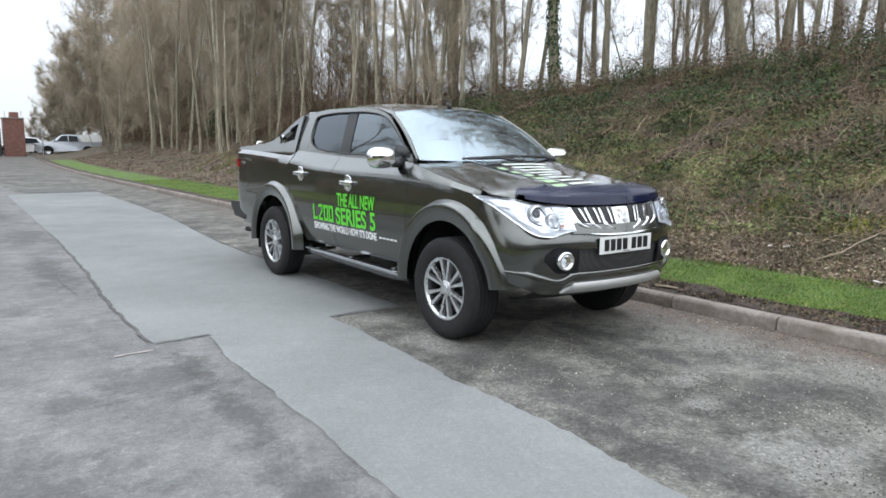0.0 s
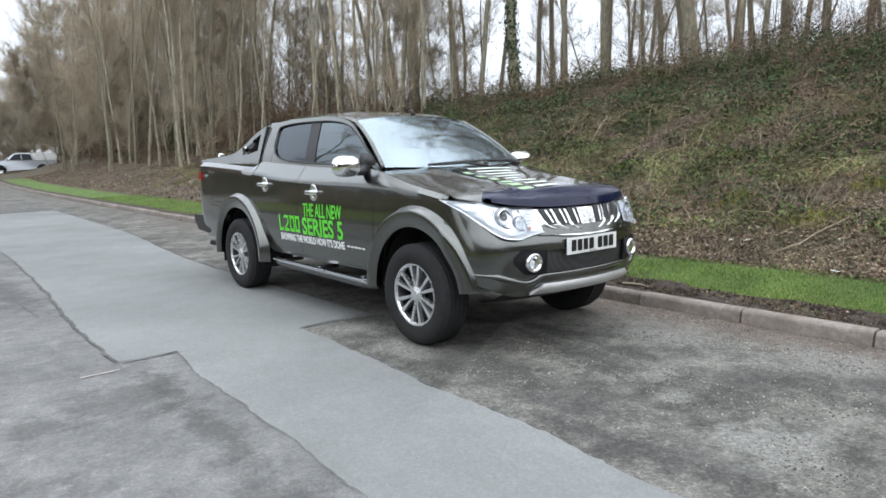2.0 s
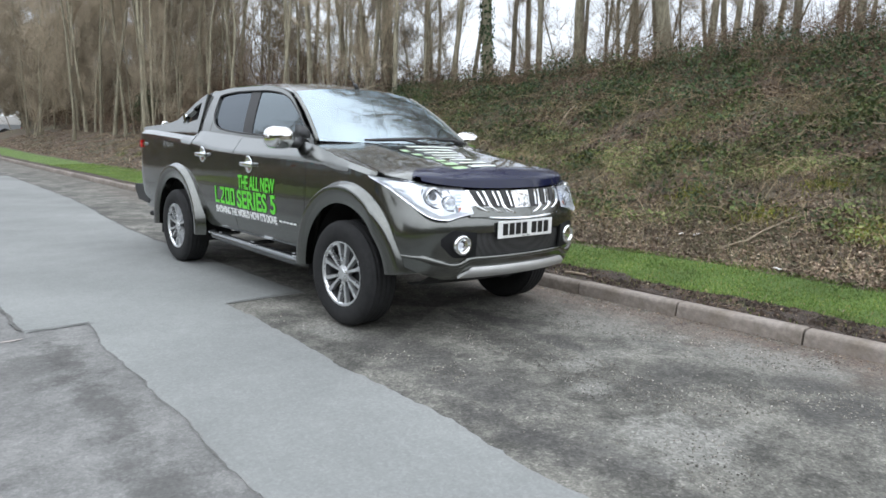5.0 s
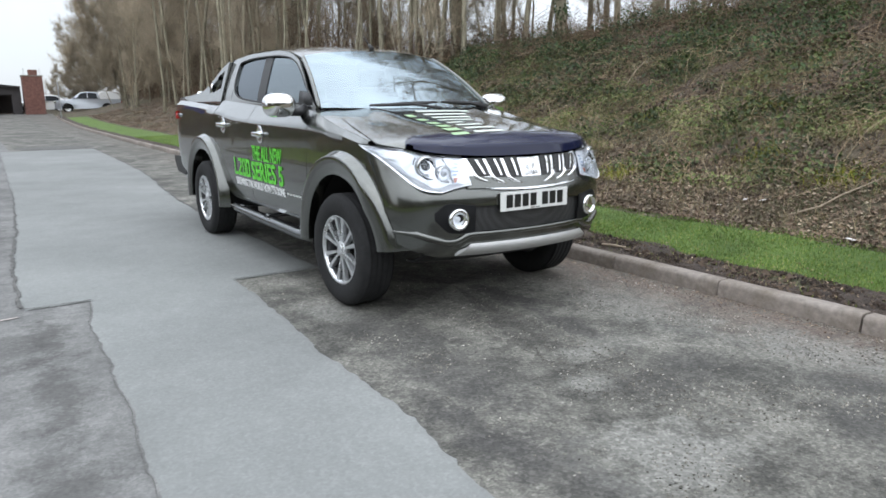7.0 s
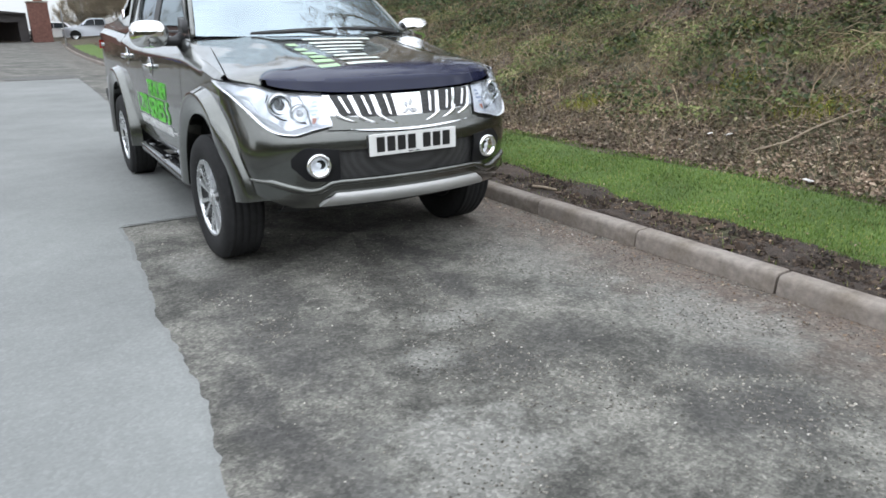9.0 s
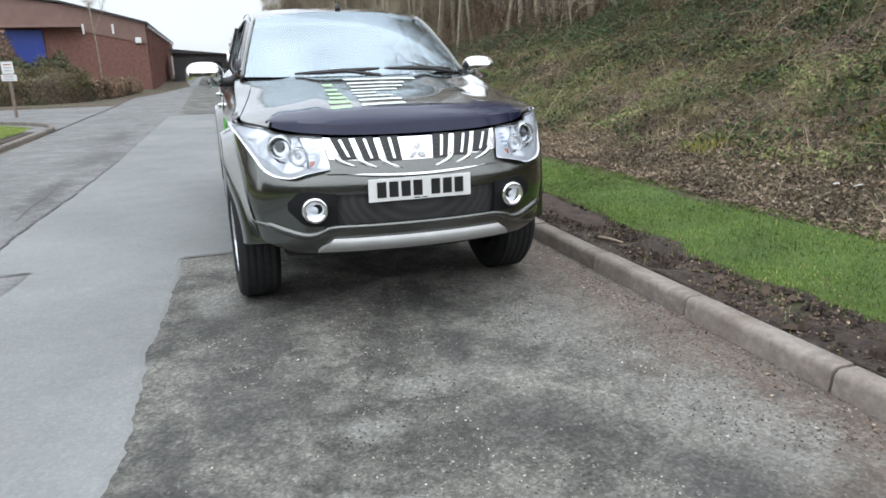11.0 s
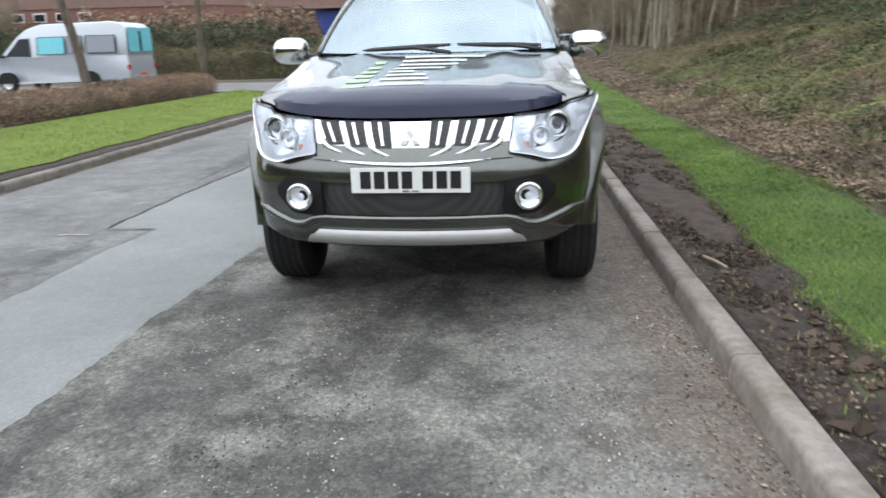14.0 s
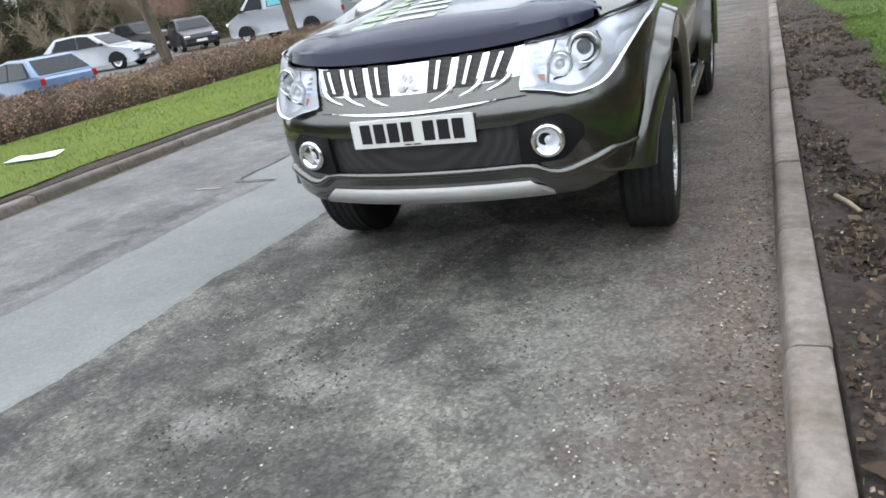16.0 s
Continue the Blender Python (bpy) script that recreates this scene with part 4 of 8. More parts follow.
def guard(u, v):
    x, a = u * 0.745, abs(u)
    low = skin(s_of_x(abs(x)), 0.975 + 0.045 * a ** 3, 0.036, -1 if u < 0 else 1)
    y1 = -0.615 + 0.16 * a ** 2.5 + 0.06 * min(1, max(0, (a - 0.5) / 0.07))
    high = top_skin(y1, math.copysign(min(abs(x), curve(EDGE_X, y1)), u), 0.014)
    end = max(0.0, (a - 0.8) / 0.2)
    fold = low + Vector((0, 0.016, 0.064 - 0.03 * a ** 2))
    if v < 0.45:
        p = low.lerp(fold, v / 0.45)
    else:
        w = (v - 0.45) / 0.55
        p = fold.lerp(high, w) + Vector((0, 0, 0.014 * math.sin(math.pi * w)))
    return p.lerp(low, 0.75 * end ** 1.5 * v)
grid(bm, guard, steps(-1, 1, 61), steps(0, 1, 13))
bmesh.ops.recalc_face_normals(bm, faces=bm.faces)
if sum(g.normal.z for g in bm.faces) < 0:
    bmesh.ops.reverse_faces(bm, faces=bm.faces)
solid(part("bonnet_guard", bm, M_SMOKED, truck, "dark smoked acrylic bonnet stone guard", True), 0.006)

# Cowl and wipers.
def base_line(x):
    u = abs(x) / 0.735
    return Vector((x, 0.33 + 0.21 * u ** 2.2, 1.235 + 0.01 * u ** 2))
def head_line(x):
    u = abs(x) / 0.6
    return Vector((x, 1.03 + 0.09 * u ** 2.2, 1.668 - 0.048 * u ** 2.4))
bm = bmesh.new()
grid(bm, lambda x, v: base_line(x) + Vector((0, -0.1 + 0.14 * v, -0.03 + 0.02 * v)), steps(-0.7, 0.7, 25), steps(0, 1, 3))
bmesh.ops.recalc_face_normals(bm, faces=bm.faces)
solid(part("cowl", bm, M_PLASTIC, truck, "black plastic cowl below the windscreen"), 0.01)
for x0, x1, lift0, lift1 in ((-0.42, 0.10, -0.012, 0.012), (0.14, 0.62, 0.012, -0.008)):
    bm = bmesh.new()
    pts = [base_line(x) + Vector((0, -0.012 + 0.0 * x, 0.03 + lift0 + (lift1 - lift0) * k / 8)) for k, x in enumerate(steps(x0, x1, 9))]
    tube(bm, pts, [0.008, 0.012, 0.014, 0.015, 0.016, 0.016, 0.015, 0.012, 0.008], 6)
    tube(bm, [base_line((x0 + x1) / 2 + 0.05) + Vector((0, -0.02, 0.03)), base_line(x1) + Vector((0, -0.06, 0.0))], 0.012, 6)
    part("wiper", bm, M_PLASTIC, truck, "black wiper")

# Windscreen, roof, cab frame.
bm = bmesh.new()
def screen(u, v):
    a, b = base_line(u * 0.715), head_line(u * 0.575)
    p = a.lerp(b, v)
    p.z += 0.035 * math.sin(math.pi * v) * (1 - 0.4 * u * u)
    p.y -= 0.015 * math.sin(math.pi * v)
    return p
grid(bm, screen, steps(-1, 1, 33), steps(0, 1, 17))
bmesh.ops.recalc_face_normals(bm, faces=bm.faces)
ob = part("windscreen", bm, M_SCREEN, truck, "clear windscreen reflecting bare branches", True)
bm = bmesh.new()
ROOF_Z = [(1.0, 1.662), (1.15, 1.69), (1.5, 1.727), (1.9, 1.742), (2.3, 1.733), (2.62, 1.705)]
ROOF_W = [(1.0, 0.6), (1.4, 0.605), (2.0, 0.605), (2.65, 0.59)]
RAIL_Z = [(0.55, 1.245), (0.7, 1.345), (0.9, 1.49), (1.12, 1.612), (1.35, 1.665), (1.6, 1.688), (2.0, 1.695), (2.4, 1.678), (2.66, 1.648)]
def roof(u, v):
    y = 1.03 + (2.62 - 1.03) * v + 0.09 * abs(u) ** 2.2 * (1 - v)
    w, zc, ze = curve(ROOF_W, y), curve(ROOF_Z, y), curve(RAIL_Z, y) + 0.004
    return Vector((u * w, y, ze + (zc - ze) * (1 - abs(u) ** 2.8)))
grid(bm, roof, steps(-1, 1, 33), steps(0, 1, 25))
bmesh.ops.recalc_face_normals(bm, faces=bm.faces)
if sum(g.normal.z for g in bm.faces) < 0:
    bmesh.ops.reverse_faces(bm, faces=bm.faces)
solid(part("roof", bm, M_PAINT, truck, "", True), 0.02)
bm = bmesh.new()
tube(bm, [(0.0, 1.10, 1.68), (0.0, 1.125, 1.715), (0.0, 1.15, 1.722)], [0.02, 0.014, 0.01], 10)
tube(bm, [(0.0, 1.14, 1.715), (-0.005, 1.22, 1.80)], [0.006, 0.003], 6)
part("aerial", bm, M_PLASTIC, truck, "short black roof aerial", True)


def cab_x(y, z):
    """Half width of the cab's glass house at a height."""
    return curve([(1.2, 0.752), (1.3, 0.735), (1.5, 0.672), (1.7, 0.595)], z) - 0.02 * max(0, (0.9 - y))
WIN_LOW = [(0.62, 1.283), (0.8, 1.272), (1.4, 1.275), (1.85, 1.292), (2.2, 1.32), (2.36, 1.37), (2.42, 1.45)]
WIN_HIGH = [(0.62, 1.285), (0.75, 1.37), (0.95, 1.5), (1.1, 1.575), (1.3, 1.622), (1.6, 1.645), (2.0, 1.65), (2.3, 1.638), (2.42, 1.62)]
for side in (-1, 1):
    # Painted frame: sill, pillars and cant rail round the side glass.
    bm = bmesh.new()
    ys_ = steps(0.56, 2.625, 90)
    def band(bm, lo, hi, ys2, k=4, out=0.004):
        def f(y, v):
            z = lo(y) + (hi(y) - lo(y)) * v
            return Vector((side * (cab_x(y, z) + out), y, z))
        grid(bm, f, ys2, steps(0, 1, k))
    def sill(y):
        return curve(TOP, min(y, 2.63))
    band(bm, lambda y: sill(y) - 0.01, lambda y: max(sill(y), min(curve(WIN_LOW, y), curve(RAIL_Z, y))) if y < 2.42 else curve(RAIL_Z, y), steps(0.56, 2.42, 80))
    band(bm, lambda y: max(curve(WIN_HIGH, y), sill(y)), lambda y: max(curve(RAIL_Z, y), curve(WIN_HIGH, y) + 0.002), steps(0.56, 2.42, 80), 5)
    band(bm, lambda y: sill(y) - 0.01, lambda y: curve(RAIL_Z, y), steps(2.42, 2.625, 12), 12)
    bmesh.ops.recalc_face_normals(bm, faces=bm.faces)
    if sum(g.normal.x * side for g in bm.faces) < 0:
        bmesh.ops.reverse_faces(bm, faces=bm.faces)
    solid(part("cab_frame", bm, M_PAINT, truck, "", True), 0.03)
    for name, y0, y1, mat, host in (("front_window", 0.66, 1.63, M_GLASS, doors[side]), ("rear_window", 1.76, 2.425, M_PRIVACY, doors[side, 1])):
        bm = bmesh.new()
        band(bm, lambda y: curve(WIN_LOW, y) - 0.004, lambda y: max(curve(WIN_HIGH, y) + 0.004, curve(WIN_LOW, y)), steps(y0, y1, 30), 9, -0.012)
        bmesh.ops.recalc_face_normals(bm, faces=bm.faces)
        part(name, bm, mat, host, "tinted side glass" if mat == M_PRIVACY else "clear side glass", True)
    bm = bmesh.new()
    def pillar(y, v):
        lo, hi = 1.285, curve(WIN_HIGH, y + 0.03)
        z = lo + (hi - lo) * v
        return Vector((side * (cab_x(y, z) - 0.006), y + 0.05 * (v - 0.5), z))
    grid(bm, pillar, steps(1.61, 1.78, 4), steps(0, 1, 9))
    bmesh.ops.recalc_face_normals(bm, faces=bm.faces)
    solid(part("centre_pillar", bm, M_PLASTIC, truck, "black door pillar between the windows", True), 0.02, 1.0 if side > 0 else -1.0)
    # Silver-edged A-pillar and rubber seal round the glass.
    bm = bmesh.new()
    tube(bm, [Vector((side * (abs(screen(1, v).x) + 0.012), screen(1, v).y + 0.006, screen(1, v).z)) for v in steps(0, 1, 14)], 0.016, 8)
    part("screen_pillar", bm, M_PAINT, truck, "", True)
    bm = bmesh.new()
    line = [(y, curve(WIN_LOW, y)) for y in steps(0.64, 2.42, 40)] + [(2.425, 1.5), (2.425, 1.58)] + [(y, curve(WIN_HIGH, y)) for y in steps(2.41, 0.64, 46)]
    tube(bm, [(side * (cab_x(y, z) + 0.001), y, z) for y, z in line], 0.008, 6)
    part("window_seal", bm, M_PLASTIC, truck, "black rubber window seal", True)
    # Rear face and gap behind the cab: a black strip carries the gap's shade.
    bm = bmesh.new()
    tube(bm, [(side * (cab_x(2.63, z) - 0.005), 2.635 + 0.012 * math.sin((z - 1.2) * 6), z) for z in steps(1.66, 1.26, 12)], 0.012, 6)
    part("cab_gap_seal", bm, M_PLASTIC, truck, "black strip for the shade in the gap between cab and load bed")

# Load bed: cover, sail panels, sports bar.
bm = bmesh.new()
grid(bm, lambda u, y: (u * 0.745, y, curve(TOP, max(2.7, y)) + 0.02 + 0.03 * (1 - u * u) + (0.02 * (y - 2.7) / 1.4)), steps(-1, 1, 21), steps(2.66, 4.16, 16))
bmesh.ops.recalc_face_normals(bm, faces=bm.faces)
if sum(g.normal.z for g in bm.faces) < 0:
    bmesh.ops.reverse_faces(bm, faces=bm.faces)
solid(part("bed_cover", bm, M_PAINT, truck, "olive grey hard load-bed cover", True), 0.03)
SAIL = [(2.65, 1.652), (2.8, 1.6), (2.95, 1.53), (3.1, 1.455), (3.3, 1.392), (3.6, 1.358), (4.0, 1.338), (4.2, 1.325)]
for side in (-1, 1):
    bm = bmesh.new()
    def sail_x(y, z):
        return 0.765 - 0.30 * max(0, z - 1.28) * (1 - 0.35 * min(1, (y - 2.65) / 1.5))
    def sail(y, v):
        lo, hi = curve(TOP, max(2.69, y)) - 0.004, curve(SAIL, y)
        z = lo + (hi - lo) * v
        return Vector((side * sail_x(y, z), y, z))
    grid(bm, sail, steps(2.655, 4.18, 60), steps(0, 1, 15))
    def hole(p):
        lo = curve([(2.7, 1.40), (3.05, 1.37)], p.y)
        hi = curve(SAIL, p.y) - 0.055
        return 2.73 < p.y < 3.06 and lo < p.z < hi
    bmesh.ops.delete(bm, geom=[g for g in bm.faces if hole(g.calc_center_median())], context="FACES")
    bmesh.ops.recalc_face_normals(bm, faces=bm.faces)
    if sum(g.normal.x * side for g in bm.faces) < 0:
        bmesh.ops.reverse_faces(bm, faces=bm.faces)
    solid(part("sail_panel", bm, M_PAINT, truck, "sloping sail panel behind the cab", True), 0.05)
    # A black sheet behind the opening carries the shade inside it.
    bm = bmesh.new()
    grid(bm, lambda y, v: (side * (sail_x(y, 1.45) - 0.075), y, 1.36 + (curve(SAIL, y) - 0.03 - 1.36) * v), steps(2.70, 3.1, 8), steps(0, 1, 3))
    bmesh.ops.recalc_face_normals(bm, faces=bm.faces)
    part("sail_window", bm, M_BLACK, truck, "black sheet for the shade in the sail panel's opening")
    bm = bmesh.new()
    prism(bm, [(3.02, 1.455), (3.085, 1.445), (3.06, 1.40), (2.99, 1.362), (3.0, 1.40)], side * 0.715, side * 0.737)
    part("sail_trim", bm, M_CHROME, truck, "chrome trim in the sail panel")
bm = bmesh.new()
tube(bm, [(-0.6, 2.74, 1.60), (-0.54, 2.73, 1.645), (-0.3, 2.72, 1.665), (0.3, 2.72, 1.665), (0.54, 2.73, 1.645), (0.6, 2.74, 1.60)], 0.04, 10)
part("sports_bar", bm, M_PAINT, truck, "", True)
bm = bmesh.new()
tube(bm, [(-0.58, 4.13, 1.33), (-0.56, 4.13, 1.385), (-0.52, 4.14, 1.39), (-0.5, 4.15, 1.33)], [0.012, 0.016, 0.018, 0.012], 8)
part("cover_handle", bm, M_CHROME, truck, "chrome handle on the bed cover", True)
# Cab back, tailgate, floor pan: close the body.
bm = bmesh.new()
prism(bm, [(-0.72, 1.25), (0.72, 1.25), (0.6, 1.64), (-0.6, 1.64)], 2.56, 2.6, "y")
part("cab_back", bm, M_BLACK, truck, "dark rear cab window and bulkhead")
bm = bmesh.new()
box(bm, (0, 4.165, 0.93), (1.56, 0.05, 0.7), 0.02)
part("tailgate", bm, M_PAINT, truck)
bm = bmesh.new()
box(bm, (0, 1.0, 0.5), (1.06, 3.0, 0.2), 0.03)
box(bm, (0, 3.35, 0.6), (1.06, 1.6, 0.25), 0.03)
box(bm, (0, -0.1, 0.75), (1.0, 1.1, 0.4), 0.03)
box(bm, (0, 1.55, 0.475), (1.56, 2.0, 0.05), 0.01)
tube(bm, [(-0.78, 0, AXLE_Z), (0.78, 0, AXLE_Z)], 0.04, 8)
tube(bm, [(-0.78, REAR_AXLE, AXLE_Z), (0.78, REAR_AXLE, AXLE_Z)], 0.05, 8)
part("chassis", bm, M_UNDER, truck, "black underbody and axles")
for side in (-1, 1):
    for y0 in (0.0, REAR_AXLE):
        bm = bmesh.new()
        grid(bm, lambda a, w: (side * w, y0 + 0.5 * math.cos(a), AXLE_Z + 0.5 * math.sin(a)), steps(-0.2, math.pi - 0.3 if y0 == 0 else math.pi + 0.2, 24), steps(0.52, 0.83, 3))
        grid(bm, lambda a, r: (side * 0.52, y0 + r * math.cos(a), AXLE_Z + r * math.sin(a)), steps(-0.2, math.pi - 0.3 if y0 == 0 else math.pi + 0.2, 24), steps(0.0, 0.5, 3))
        bmesh.ops.recalc_face_normals(bm, faces=bm.faces)
        part("wheel_arch_liner", bm, M_UNDER, truck, "black wheel arch liner", True)
        # Flared lip: from the inner edge over the crown to the flank.
        bm = bmesh.new()
        lip = [(0.47, 0.79), (0.458, 0.86), (0.46, 0.878), (0.49, 0.892), (0.53, 0.899), (0.55, 0.902), (0.56, 0.898), (0.57, 0.878), (0.583, 0.848), (0.602, 0.815)]
        start, stop = (-0.05, math.pi - 0.1) if y0 == 0 else (-0.1, math.pi + 0.08)
        def lip_point(a, k):
            r, w = lip[k]
            grow = 1 + 0.03 * max(0, math.sin(a)) * (k > 3)
            p = Vector((side * w, y0 + r * grow * math.cos(a), AXLE_Z + 0.02 + r * grow * math.sin(a)))
            if y0 == 0 and p.y < -0.36:
                p.x -= side * 0.56 * (-0.36 - p.y) * (0.5 + 0.5 * k / 9)
            return p
        grid(bm, lip_point, steps(start, stop, 44), range(len(lip)))
        bmesh.ops.recalc_face_normals(bm, faces=bm.faces)
        if sum(g.normal.x * side for g in bm.faces) < 0:
            bmesh.ops.reverse_faces(bm, faces=bm.faces)
        solid(part("arch_flare", bm, M_PAINT, truck, "flared wheel arch", True), 0.01)


# Wheels: tyre > rim.
def wheel():
    bm = bmesh.new()
    w, r = 0.114, AXLE_Z
    profile = [(0.205, -0.085), (0.235, -0.108), (0.29, -w), (0.33, -w + 0.004), (0.347, -w + 0.018), (r - 0.005, -w + 0.035)]
    for k in range(5):
        h = -0.078 + k * 0.039
        profile += [(r - 0.001, h - 0.013), (r, h), (r - 0.001, h + 0.013), (r - 0.004, h + 0.0165), (r - 0.004, h + 0.0225)] if k < 4 else [(r - 0.001, h - 0.013), (r, h)]
    profile += [(r - 0.005, w - 0.035), (0.347, w - 0.018), (0.33, w - 0.004), (0.29, w), (0.235, 0.108), (0.205, 0.085)]
    lathe(bm, profile, 56)
    ob = obj("wheel", bm, M_RUBBER, truck, "black tyre on a silver alloy wheel", True)
    bm = bmesh.new()
    lathe(bm, [(0.214, 0.098), (0.222, 0.1), (0.222, 0.09), (0.21, 0.075), (0.2, 0.06), (0.195, -0.08), (0.214, -0.09)], 56)
    part("rim_barrel", bm, M_ALLOY_DARK, ob, "rim barrel with its shade in the dark colour", True)
    bm = bmesh.new()
    lathe(bm, [(0.0, -0.02), (0.19, -0.02)], 32)
    lathe(bm, [(0.0, 0.0), (0.15, 0.0), (0.155, -0.02)], 32)
    part("brake_disc", bm, M_ALLOY_DARK, ob, "dark brake disc")
    bm = bmesh.new()
    lathe(bm, [(0.203, 0.085), (0.212, 0.1), (0.222, 0.102), (0.225, 0.095)], 56)
    lathe(bm, [(0.0, 0.092), (0.03, 0.092), (0.034, 0.088), (0.045, 0.085), (0.058, 0.078), (0.06, 0.05)], 24)
    for k in range(6):
        for d in (-1, 1):
            a = math.radians(60 * k + d * 12.5)
            b = math.radians(60 * k + d * 9.0)
            inner, outer = Vector((0.045 * math.cos(b), 0.045 * math.sin(b), 0)), Vector((0.21 * math.cos(a), 0.21 * math.sin(a), 0))
            t = (outer - inner).normalized()
            nrm = Vector((-t.y, t.x, 0))
            ring = []
            for u, half, z in ((0, 0.011, 0.082), (0.35, 0.0125, 0.088), (0.8, 0.016, 0.092), (1.0, 0.019, 0.096)):
                p = inner.lerp(outer, u)
                ring.append([bm.verts.new(p + nrm * o * half + Vector((0, 0, zz))) for o, zz in ((-1, z - 0.03), (-0.75, z - 0.002), (0.75, z - 0.002), (1, z - 0.03))])
            for r0, r1 in zip(ring, ring[1:]):
                for i in range(3):
                    bm.faces.new((r0[i], r0[i + 1], r1[i + 1], r1[i]))
    for k in range(6):
        a = math.radians(60 * k + 30)
        lathe(bm, [(0.0, 0.088), (0.006, 0.088), (0.007, 0.07)], 8, Matrix.Translation((0.042 * math.cos(a), 0.042 * math.sin(a), 0)))
    bmesh.ops.recalc_face_normals(bm, faces=bm.faces)
    part("rim", bm, M_ALLOY, ob, "silver multi-spoke alloy rim", False)
    return ob


first_wheel = wheel()
first_wheel.matrix_basis = pose(-0.775, 0, AXLE_Z, 0, -90, 2)
for x, y, turn, spin in ((-0.775, REAR_AXLE, -90, 0), (0.76, 0, 90, 0), (0.77, REAR_AXLE, 90, 0)):
    copy_thing(first_wheel, pose(x, y, AXLE_Z, spin, turn, 2 if y == 0 else 0))

# Side steps.
for side in (-1, 1):
    bm = bmesh.new()
    tube(bm, [(side * 0.76, 0.53, 0.36), (side * 0.815, 0.58, 0.345), (side * 0.835, 0.7, 0.345), (side * 0.835, 2.12, 0.36), (side * 0.815, 2.25, 0.365), (side * 0.76, 2.3, 0.37)], 0.036, 12)
    box(bm, (side * 0.79, 1.4, 0.36), (0.06, 1.5, 0.03), 0.01)
    for y in (0.75, 1.45, 2.1):
        box(bm, (side * 0.72, y, 0.38), (0.2, 0.05, 0.03), 0.008)
    step = part("side_step", bm, M_STEP, truck, "dark polished tubular side step", True)
    for y in (0.64, 1.35, 2.2):
        bm = bmesh.new()
        box(bm, (side * 0.838, y, 0.385), (0.05, 0.09 if y != 1.35 else 0.14, 0.006), 0.002)
        part("step_pad", bm, M_CHROME, step, "bright tread pad")

# Door handles with dished cups, mirrors.
MIRROR_X = {-1: 0.95, 1: 0.915}
for side in (-1, 1):
    for y, z, host in ((1.42, 1.035, doors[side]), (2.36, 1.085, doors[side, 1])):
        x = abs(skin(s_of_y(y), z).x)
        bm = bmesh.new()
        box(bm, (side * (x + 0.028), y, z), (0.02, 0.2, 0.036), 0.009, segments=3)
        box(bm, (side * (x + 0.012), y - 0.08, z), (0.03, 0.03, 0.03), 0.006)
        box(bm, (side * (x + 0.012), y + 0.08, z), (0.03, 0.03, 0.03), 0.006)
        part("door_handle", bm, M_CHROME, host, "chrome door handle", True)
        bm = bmesh.new()
        lathe(bm, [(0.0, -0.004), (0.045, 0.0), (0.066, 0.006), (0.07, 0.002)], 24, Matrix.Translation((side * (x + 0.002), y, z)) @ pose(0, 0, 0, 0, 90 * side, 0))
        bmesh.ops.recalc_face_normals(bm, faces=bm.faces)
        part("handle_cup", bm, M_CHROME, host, "chrome cup behind the handle", True)
    bm = bmesh.new()
    def shell(a, b):
        ca, sa, cb, sb = math.cos(a), math.sin(a), math.cos(b), math.sin(b)
        def pw(v, e):
            return math.copysign(abs(v) ** e, v)
        return Vector((side * (MIRROR_X[side] + 0.114 * pw(ca, 0.66) * pw(cb, 0.7)), 0.70 + 0.085 * pw(sb, 0.9), 1.262 + 0.082 * pw(sa, 0.78) * pw(cb, 0.75)))
    grid(bm, shell, steps(0, math.tau, 33)[:-1], steps(-math.pi / 2, 0.3, 14), closed=True)
    bmesh.ops.remove_doubles(bm, verts=bm.verts, dist=1e-4)
    bmesh.ops.recalc_face_normals(bm, faces=bm.faces)
    mirror = part("door_mirror", bm, M_CHROME, truck, "chrome door mirror housing", True)
    bm = bmesh.new()
    prism(bm, [(MIRROR_X[side] * side + 0.102 * math.copysign(abs(math.cos(a)) ** 0.6, math.cos(a)), 1.262 + 0.070 * math.copysign(abs(math.sin(a)) ** 0.65, math.sin(a))) for a in steps(0, math.tau, 29)[:-1]], 0.715, 0.728, "y")
    part("mirror_glass", bm, M_CHROME, mirror, "mirror glass")
    bm = bmesh.new()
    tube(bm, [(side * 0.75, 0.72, 1.235), (side * 0.80, 0.71, 1.215), (side * 0.87, 0.71, 1.215), (side * 0.9, 0.71, 1.235)], [0.04, 0.032, 0.03, 0.028], 10)
    prism(bm, [(0.62, 1.262), (0.86, 1.262), (0.82, 1.36), (0.70, 1.34)], side * 0.70, side * 0.745)
    part("mirror_arm", bm, M_PLASTIC, mirror, "black mirror arm and quarter panel", True)

# ---- the nose: grille, lamps, plate, skid ----
S_GR = s_of_x(0.425)
S_GX = s_of_x(0.462)
def grille_low(s):
    return 0.815 + 0.02 * min(1, abs(s) / S_GR) ** 2 + 0.13 * max(0, (abs(s) - S_GR) / (S_GX - S_GR))
grille = patch("grille", grille_low, lambda s: 0.982, -0.0001, S_GX, M_CHROME, 0.012, 1, label="chrome grille with dark slots", n=48, m=8)
patch("grille_half", grille_low, lambda s: 0.982, -0.0001, S_GX, M_CHROME, 0.012, -1, grille, n=48, m=8)


